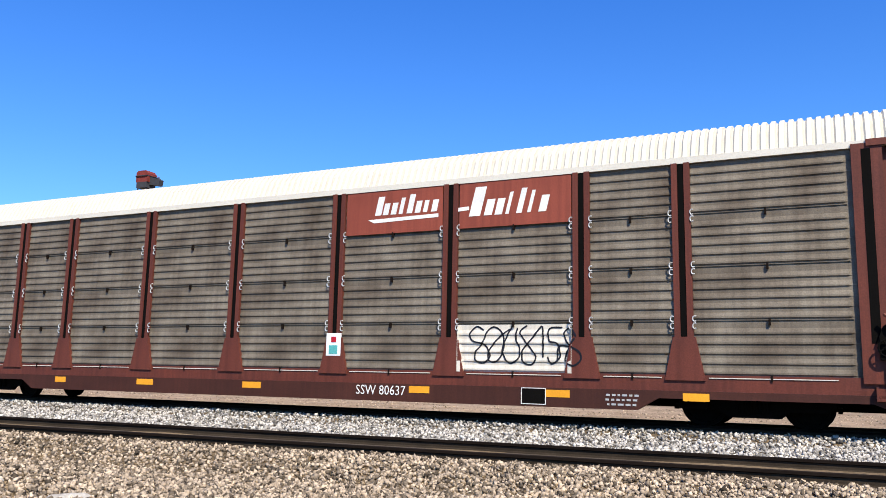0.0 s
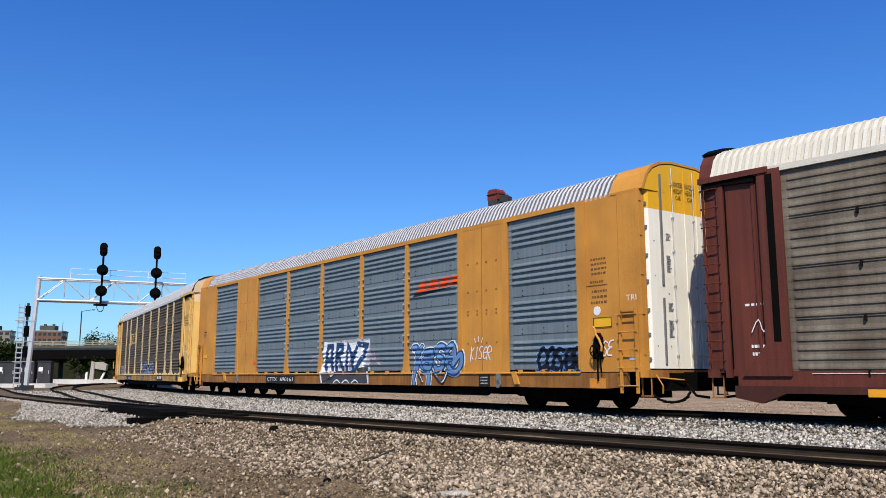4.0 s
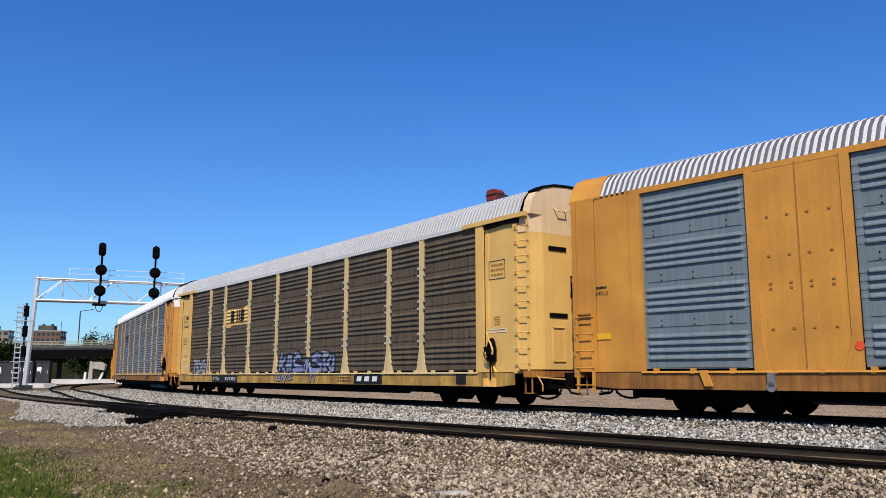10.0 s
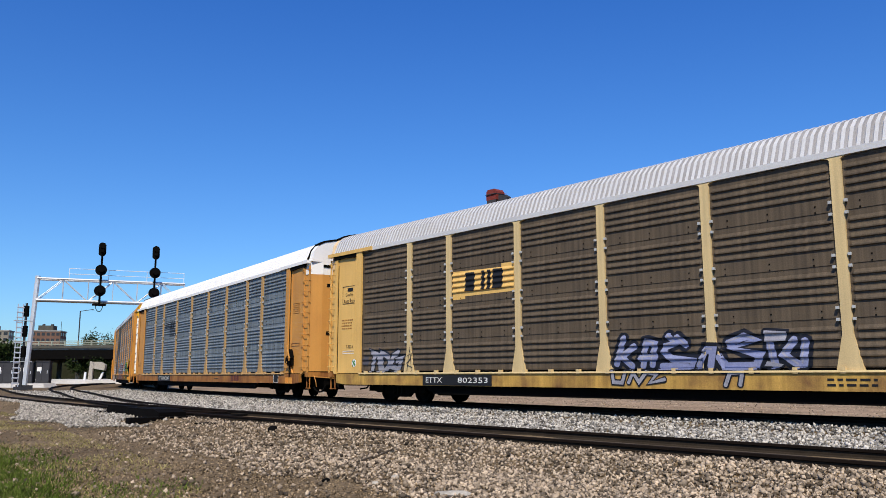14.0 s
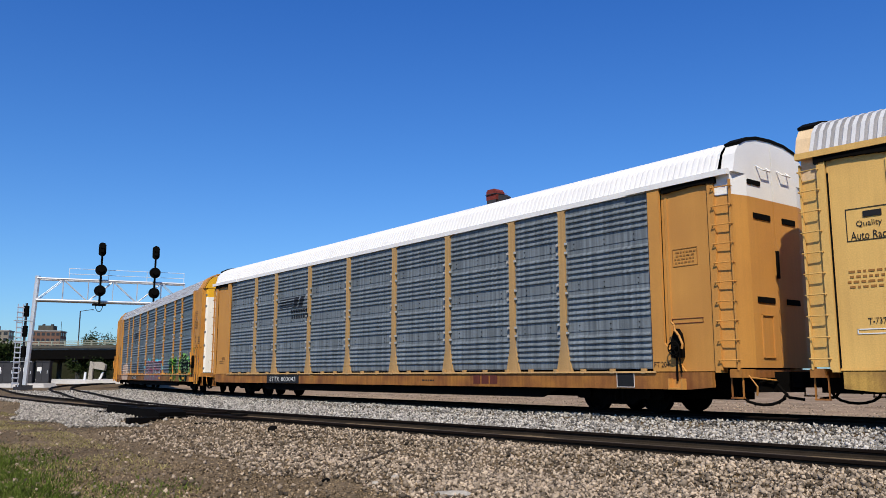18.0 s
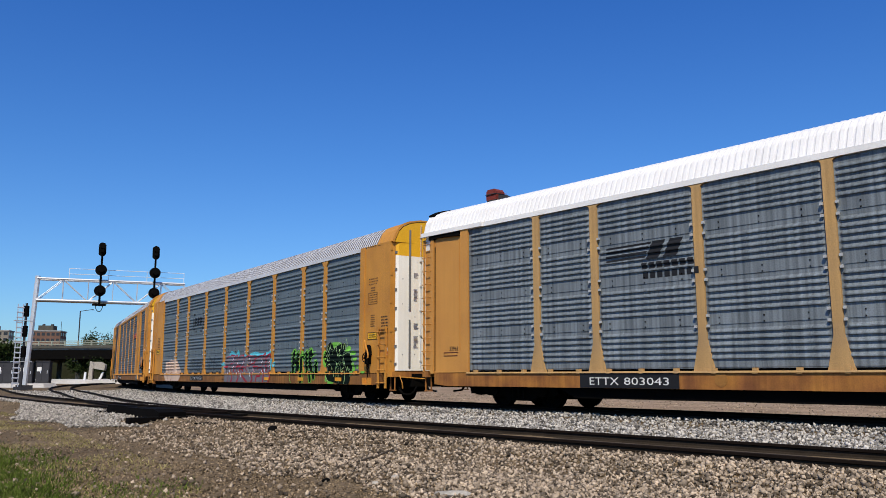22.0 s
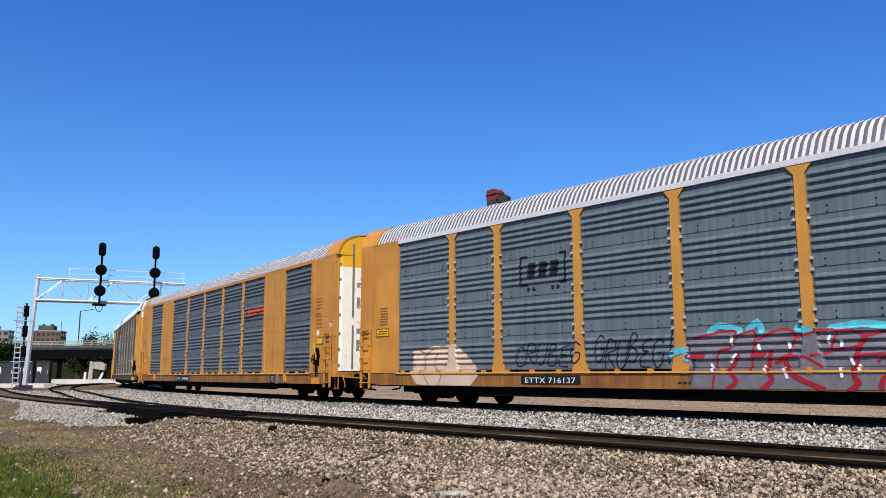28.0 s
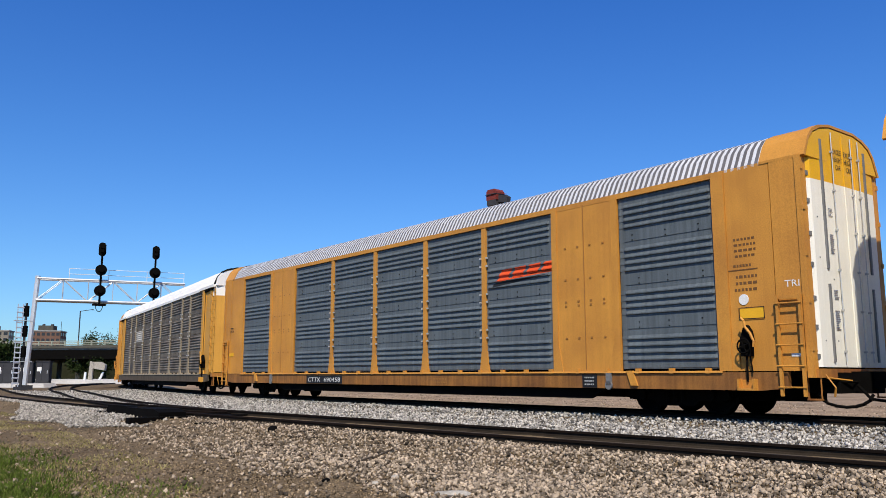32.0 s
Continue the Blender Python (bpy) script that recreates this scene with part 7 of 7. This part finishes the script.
def tower():
    root = thing("elevator_tower", None, None, "rust red machinery head on a tall steel leg", "tower", at=(-101.1, 106.7, -0.4))
    for x in (-0.9, 0.9):
        for y in (-0.9, 0.9):
            b = bmesh.new()
            tube(b, (x, y, 0), (x, y, 32.0), 0.13, 6)
            part("leg", b, M["cabinet"], root)
    for k in range(12):
        b = bmesh.new()
        s = 1 if k % 2 else -1
        tube(b, (-0.9 * s, -0.9, 1 + k * 2.55), (0.9 * s, -0.9, 3.5 + k * 2.55), 0.06, 6)
        part("brace", b, M["cabinet"], root)
    b = bmesh.new()
    box(b, -1.1, 1.1, -1.1, 1.1, 32.0, 33.0)
    part("platform_house", b, M["cabinet"], root)
    b = bmesh.new()
    prism(b, [(-1.25, 33.0), (1.25, 33.0), (1.25, 34.5), (0.8, 35.0), (-0.9, 35.0), (-1.25, 34.6)], xz, -1.1, 1.1)
    part("drive_house", b, M["rust"], root, "rust red drive house")
    b = bmesh.new()
    box(b, -1.3, 1.3, -1.3, 1.3, 34.0, 34.12)
    part("catwalk", b, M["cabinet"], root)
    b = bmesh.new()
    prism(b, [(1.0, 32.6), (3.2, 32.2), (3.4, 33.2), (2.4, 33.8), (1.0, 34.0)], xz, -0.5, 0.5)
    part("chute", b, M["cabinet"], root, "dark chute")
    b = bmesh.new()
    tube(b, (1.2, -0.6, 34.2), (3.4, -0.6, 33.6), 0.06, 6)
    part("guard_rail", b, M["rust"], root)


tower()

# made-up dark backdrop, closing the view under the bridge as shade would
b = bmesh.new()
prism(b, [(-230.0, 52.0), (-150.0, 103.0), (-156.0, 112.0), (-236.0, 62.0)], xy, -0.6, 5.4)
thing("earth_bank", b, M["bank"], "dark backdrop added for the shade under the bridge", "bank", kind="structure")

# pale road and banks under the bridge
b = bmesh.new()
mound(b, [(-150.0, 42.0), (-116.0, 38.6), (-111.8, 39.4), (-111.3, 44.5), (-150.0, 66.0)], -0.4, 0.3, 1.2)
thing("service_road", b, M["ground_pale"], "pale dusty service road beyond the tracks", "road", kind="structure")
b = bmesh.new()
prism(b, [(-0.3, 0), (0.25, 0), (0.3, 2.3), (-0.1, 2.5)], xz, -0.2, 0.2)
thing("concrete_brace", b, M["pale_stone"], "slanted pale concrete post under the bridge", "post", at=(-113.0, 40.4, 0.3), turn=0.9)
b = bmesh.new()
prism(b, [(-1.0, 0.35), (0.9, 0), (1.0, 0.75), (0.3, 1.15), (-0.9, 1.1)], xz, -0.4, 0.4)
thing("stone_slab", b, M["pale_stone"], "pale cream slab resting on a slanted post", "slab", at=(-112.7, 41.25, 1.55), turn=0.9)
for (x, y), lean in (((-113.25, 39.75), 0.05), ((-112.65, 41.45), 0.45)):
    b = bmesh.new()
    prism(b, [(-0.14, 0), (0.14, 0), (0.14 + lean, 1.05), (-0.1 + lean, 1.05)], xz, -0.12, 0.12)
    thing("marker_post", b, M["paint_white"], "short white marker post by the road", "post", "posts by the road", at=(x, y, 0.3), turn=0.9)


# ---------------------------------------------------------------- trees
def tree(at, height, crown, seed, label, leaves=1500):
    rng = random.Random(seed)
    root = thing("tree", None, None, label, "tree", "trees by the bridge", at=at)
    b = bmesh.new()
    th = height * 0.45
    strip(b, [[(0.25 * (1 - 0.5 * k / 5) * math.cos(6.28319 * i / 8) + 0.1 * math.sin(k), 0.25 * (1 - 0.5 * k / 5) * math.sin(6.28319 * i / 8), th * k / 5) for i in range(9)] for k in range(6)])
    tips = []
    for k in range(9):
        a = 6.28319 * k / 9 + rng.random()
        tip = Vector((crown * 0.62 * math.cos(a) * rng.uniform(0.5, 1), crown * 0.62 * math.sin(a) * rng.uniform(0.5, 1), height * rng.uniform(0.55, 0.95)))
        tube(b, (0.05, 0, th * rng.uniform(0.6, 1.0)), tip, 0.06, 5)
        tips.append(tip)
    part("trunk", b, M["bark"], root)
    verts, faces = [], []
    for k in range(leaves):
        t = tips[rng.randrange(len(tips))]
        c = t + Vector((rng.gauss(0, crown * 0.27), rng.gauss(0, crown * 0.27), rng.gauss(0, height * 0.11)))
        u = Vector((rng.gauss(0, 1), rng.gauss(0, 1), rng.gauss(0, 1))).normalized() * rng.uniform(0.14, 0.3)
        w = u.orthogonal().normalized() * rng.uniform(0.1, 0.2)
        i = len(verts)
        verts += [c - u, c - w, c + u, c + w]
        faces.append((i, i + 1, i + 2, i + 3))
    tagged(part("crown", raw("crown", verts, faces, M["leaf"]), None, root), kind="stuff")


tree((-209.0, 74.5, 0), 10.4, 2.6, 1, "green tree rising behind the bridge parapet", 2600)
tree((-205.5, 77.5, 0), 9.9, 2.2, 2, "green tree rising behind the bridge parapet", 900)
tree((-175.4, 60.0, -0.4), 4.6, 2.6, 3, "dark green bush in the shade of the bridge")
tree((-169.3, 62.6, -0.4), 4.4, 2.4, 4, "dark green bush in the shade of the bridge")
tree((-163.3, 66.1, -0.4), 4.2, 2.2, 5, "dark green bush in the shade of the bridge")
tree((-119.5, 29.0, -0.4), 5.8, 2.8, 6, "green tree beside the trackside cabinets")
tree((-122.5, 32.0, -0.4), 5.4, 2.6, 7, "green tree beside the trackside cabinets")
tree((-190.0, 44.0, -0.4), 8.0, 4.0, 8, "green tree at the end of the bridge")


# ---------------------------------------------------------------- grass, small things on the ground
def blades(name, label, mat, count, place, height, seed):
    rng = np.random.default_rng(seed)
    p = place(rng, count)
    n = len(p)
    a = rng.uniform(0, 6.283, n)
    h = rng.uniform(height[0], height[1], n)
    w = rng.uniform(0.005, 0.013, n)
    lean = rng.normal(0, 0.75, (n, 2)) * h[:, None]
    base = np.stack([np.cos(a) * w, np.sin(a) * w], 1)
    v = np.zeros((n, 3, 3))
    v[:, 0, :2], v[:, 1, :2], v[:, 2, :2] = p[:, :2] - base, p[:, :2] + base, p[:, :2] + lean
    v[:, :2, 2], v[:, 2, 2] = p[:, None, 2] - 0.01, p[:, 2] + h
    me = raw(name, [tuple(q) for q in v.reshape(-1, 3)], [(3 * i, 3 * i + 1, 3 * i + 2) for i in range(n)], mat)
    tagged(new(name, me), label, "grass", kind="stuff")


def lawn(rng, n):
    x, y = rng.uniform(-16.5, -5.5, n), rng.uniform(0.8, 5.2, n)
    k = np.array([noise.noise((a * 0.6, b * 0.6, 7.0)) for a, b in zip(x, y)])
    clump = np.array([noise.noise((a * 3.1, b * 3.1, 4.0)) for a, b in zip(x, y)])
    edge = (y < 0.115 * (-x) + 1.75 + 0.9 * k + 1.3 * rng.random(n) ** 3) & (clump + 0.5 * rng.random(n) > 0.0)
    x, y = x[edge], y[edge]
    return np.stack([x, y, np.array([ground_z(a, b) for a, b in zip(x, y)])], 1)


def scrub(rng, n):
    x, y = rng.uniform(-34, -6, n), rng.uniform(1.5, 9, n)
    k = np.array([noise.noise((a * 0.5, b * 0.5, 1.0)) for a, b in zip(x, y)])
    keep = (k > -0.05) & (y < 0.16 * (-x) + 3.2)
    x, y = x[keep], y[keep]
    return np.stack([x, y, np.array([ground_z(a, b) for a, b in zip(x, y)])], 1)


blades("grass_patch", "fresh green grass at the edge of the dirt lot", M["grass"], 95000, lawn, (0.02, 0.085), 5)
blades("dry_grass", "thin dry grass on brown dirt", M["drygrass"], 60000, scrub, (0.012, 0.05), 6)


def shoulder(rng, n):
    x = rng.uniform(-50, -17.6, n)
    ny = np.array([near_line(v)[0] for v in x])
    k = np.array([noise.noise((a * 0.3, 0.0, 2.0)) for a in x])
    y = ny - 0.95 - rng.random(n) ** 1.4 * (2.5 + k) * np.clip((-x - 16.8) / 3, 0.1, 1) * np.clip((35 + x) / 11, 0.1, 1)
    clear = ~((x > -20.6) & (y > 8.0)) & ~((x > -24.2) & (y > 8.7))
    x, y = x[clear], y[clear]
    return np.stack([x, y, np.array([ground_z(a, b) for a, b in zip(x, y)]) + rng.uniform(0, 0.05, len(x))], 1)


stones("ballast_shoulder", "pale crushed stone beside the switch", 22000, shoulder, (0.022, 0.05), M["shoulder"], 8)

for (x, y), r, mt, lab in (((-6.05, 5.75), (0.2, 0.11, 0.035), "pale_stone", "flat pale stone lying in the gravel"), ((-14.0, 8.5), (0.1, 0.08, 0.08), "black", "dark lump of wood on the gravel"),
                           ((-16.9, 8.6), (0.3, 0.05, 0.03), "black", "dark splinter of timber on the gravel"), ((-7.45, 6.15), (0.05, 0.04, 0.035), "pale_stone", "pale stone on the gravel"), ((-7.25, 5.7), (0.05, 0.035, 0.03), "pale_stone", "pale stone on the gravel"), ((-7.8, 5.44), (0.05, 0.035, 0.03), "black", "dark lump of wood on the gravel"),
                           ((-19.0, 8.6), (0.06, 0.05, 0.04), "pale_stone", "pale stone on the gravel"), ((-9.6, 11.9), (0.11, 0.06, 0.05), "black", "dark lump of wood on the ballast")):
    b = bmesh.new()
    bmesh.ops.create_icosphere(b, subdivisions=2, radius=1.0)
    for v in b.verts:
        k = 1 + 0.25 * noise.noise(v.co * 1.7)
        v.co = Vector((v.co.x * r[0] * k, v.co.y * r[1] * k, v.co.z * r[2] * k))
    thing("stone" if "stone" in lab else "wood_lump", b, M[mt], lab, "stone" if "stone" in lab else "wood", at=(x, y, ground_z(x, y) + r[2] * 0.5), turn=0.7)
b = bmesh.new()
for (x0, y0), (x1, y1) in (((-9.05, 6.75), (-9.35, 7.3)), ((-9.35, 7.3), (-9.75, 8.0)), ((-9.7, 7.85), (-9.95, 7.9))):
    tube(b, (x0, y0, ground_z(x0, y0) + 0.03), (x1, y1, ground_z(x1, y1) + 0.05), 0.014, 6)
thing("stick", b, M["bark"], "thin dry stick on the gravel", "stick")


# ---------------------------------------------------------------- ties, one by one
def tie_mesh():
    b = bmesh.new()
    box(b, -0.115, 0.115, -1.3, 1.3, -0.36, -0.165)
    return finish("tie", b, M["tie"])


TIE = tie_mesh()


def lay_ties(track, path, x_from, x_to, dz):
    root = bpy.data.objects[track]
    gone = 0.0
    for (x0, y0), (x1, y1) in zip(path, path[1:]):
        seg = math.hypot(x1 - x0, y1 - y0)
        while gone < seg:
            f = gone / seg
            x, y = x0 + f * (x1 - x0), y0 + f * (y1 - y0)
            if x_from < x < x_to:
                part("tie", TIE, None, root, at=(x, y, dz + 0.012 * math.sin(x * 7.3)), turn=math.atan2(y1 - y0, x1 - x0))
            gone += 0.56
        gone -= seg


def anchor_mesh():
    b = bmesh.new()
    prism(b, [(-0.035, -0.2), (0.035, -0.2), (0.03, -0.12), (-0.02, -0.11)], xz, -0.95, -0.84)
    return finish("rail_anchor", b, M["black"])


lay_ties("track_main", train_path, -62, 14, -0.004)
lay_ties("track_near", near_path, -60, 5, NEAR_Z + 0.02)
ANCHOR = anchor_mesh()
for i in range(64):
    x = 4.5 - 0.56 * i
    y, m = near_line(x)
    part("rail_anchor", ANCHOR, None, bpy.data.objects["track_near"], at=(x, y, NEAR_Z + 0.012 * math.sin(i * 2.3)), turn=math.atan(m))
lay_ties("track_leg", leg_path, -64, -24, NEAR_Z - 0.006)


# ---------------------------------------------------------------- what moves
PITCH = 28.80
RUN = [(0.0, -68.36), (1.0, -64.55), (2.0, -60.66), (3.0, -56.78), (3.5, -54.70), (5.5, -46.64), (10.0, -27.52), (14.5, -8.03), (19.0, 11.37), (23.5, 30.50), (28.0, 49.51), (32.0, 66.28)]


def run(t):
    """Arc length of the third car's middle at t seconds: smooth through the rows of RUN."""
    n = len(RUN)
    i = max(0, min(n - 2, max(k for k in range(n) if RUN[k][0] <= t)))

    def slope(k):
        if k == 0 or k == n - 1:
            a, b = (0, 1) if k == 0 else (n - 2, n - 1)
            return (RUN[b][1] - RUN[a][1]) / (RUN[b][0] - RUN[a][0])
        return (RUN[k + 1][1] - RUN[k - 1][1]) / (RUN[k + 1][0] - RUN[k - 1][0])
    (t0, s0), (t1, s1) = RUN[i], RUN[i + 1]
    h = t1 - t0
    u = (t - t0) / h
    return (2 * u**3 - 3 * u**2 + 1) * s0 + (u**3 - 2 * u**2 + u) * h * slope(i) + (3 * u**2 - 2 * u**3) * s1 + (u**3 - u**2) * h * slope(i + 1)


def car_pose(s):
    """A car's pose with its trucks on the line at s - 10.2 and s + 10.2."""
    a, b = on_line(s - 10.2), on_line(s + 10.2)
    return pose((a[0] + b[0]) / 2, (a[1] + b[1]) / 2, 0, 0, 0, math.degrees(math.atan2(b[1] - a[1], b[0] - a[0])))


def motions():
    for k, key in enumerate("abcdefgh"):
        walk(CARS[key], [(i * 0.5, car_pose(run(i * 0.5) + (2 - k) * PITCH)) for i in range(65)])
    for w in WHEELSETS:
        walk(w, [(i * 0.1, pose(w.location.x, 0, 0.42, 0, math.degrees(run(i * 0.1) / 0.42), 0)) for i in range(321)])


motions()
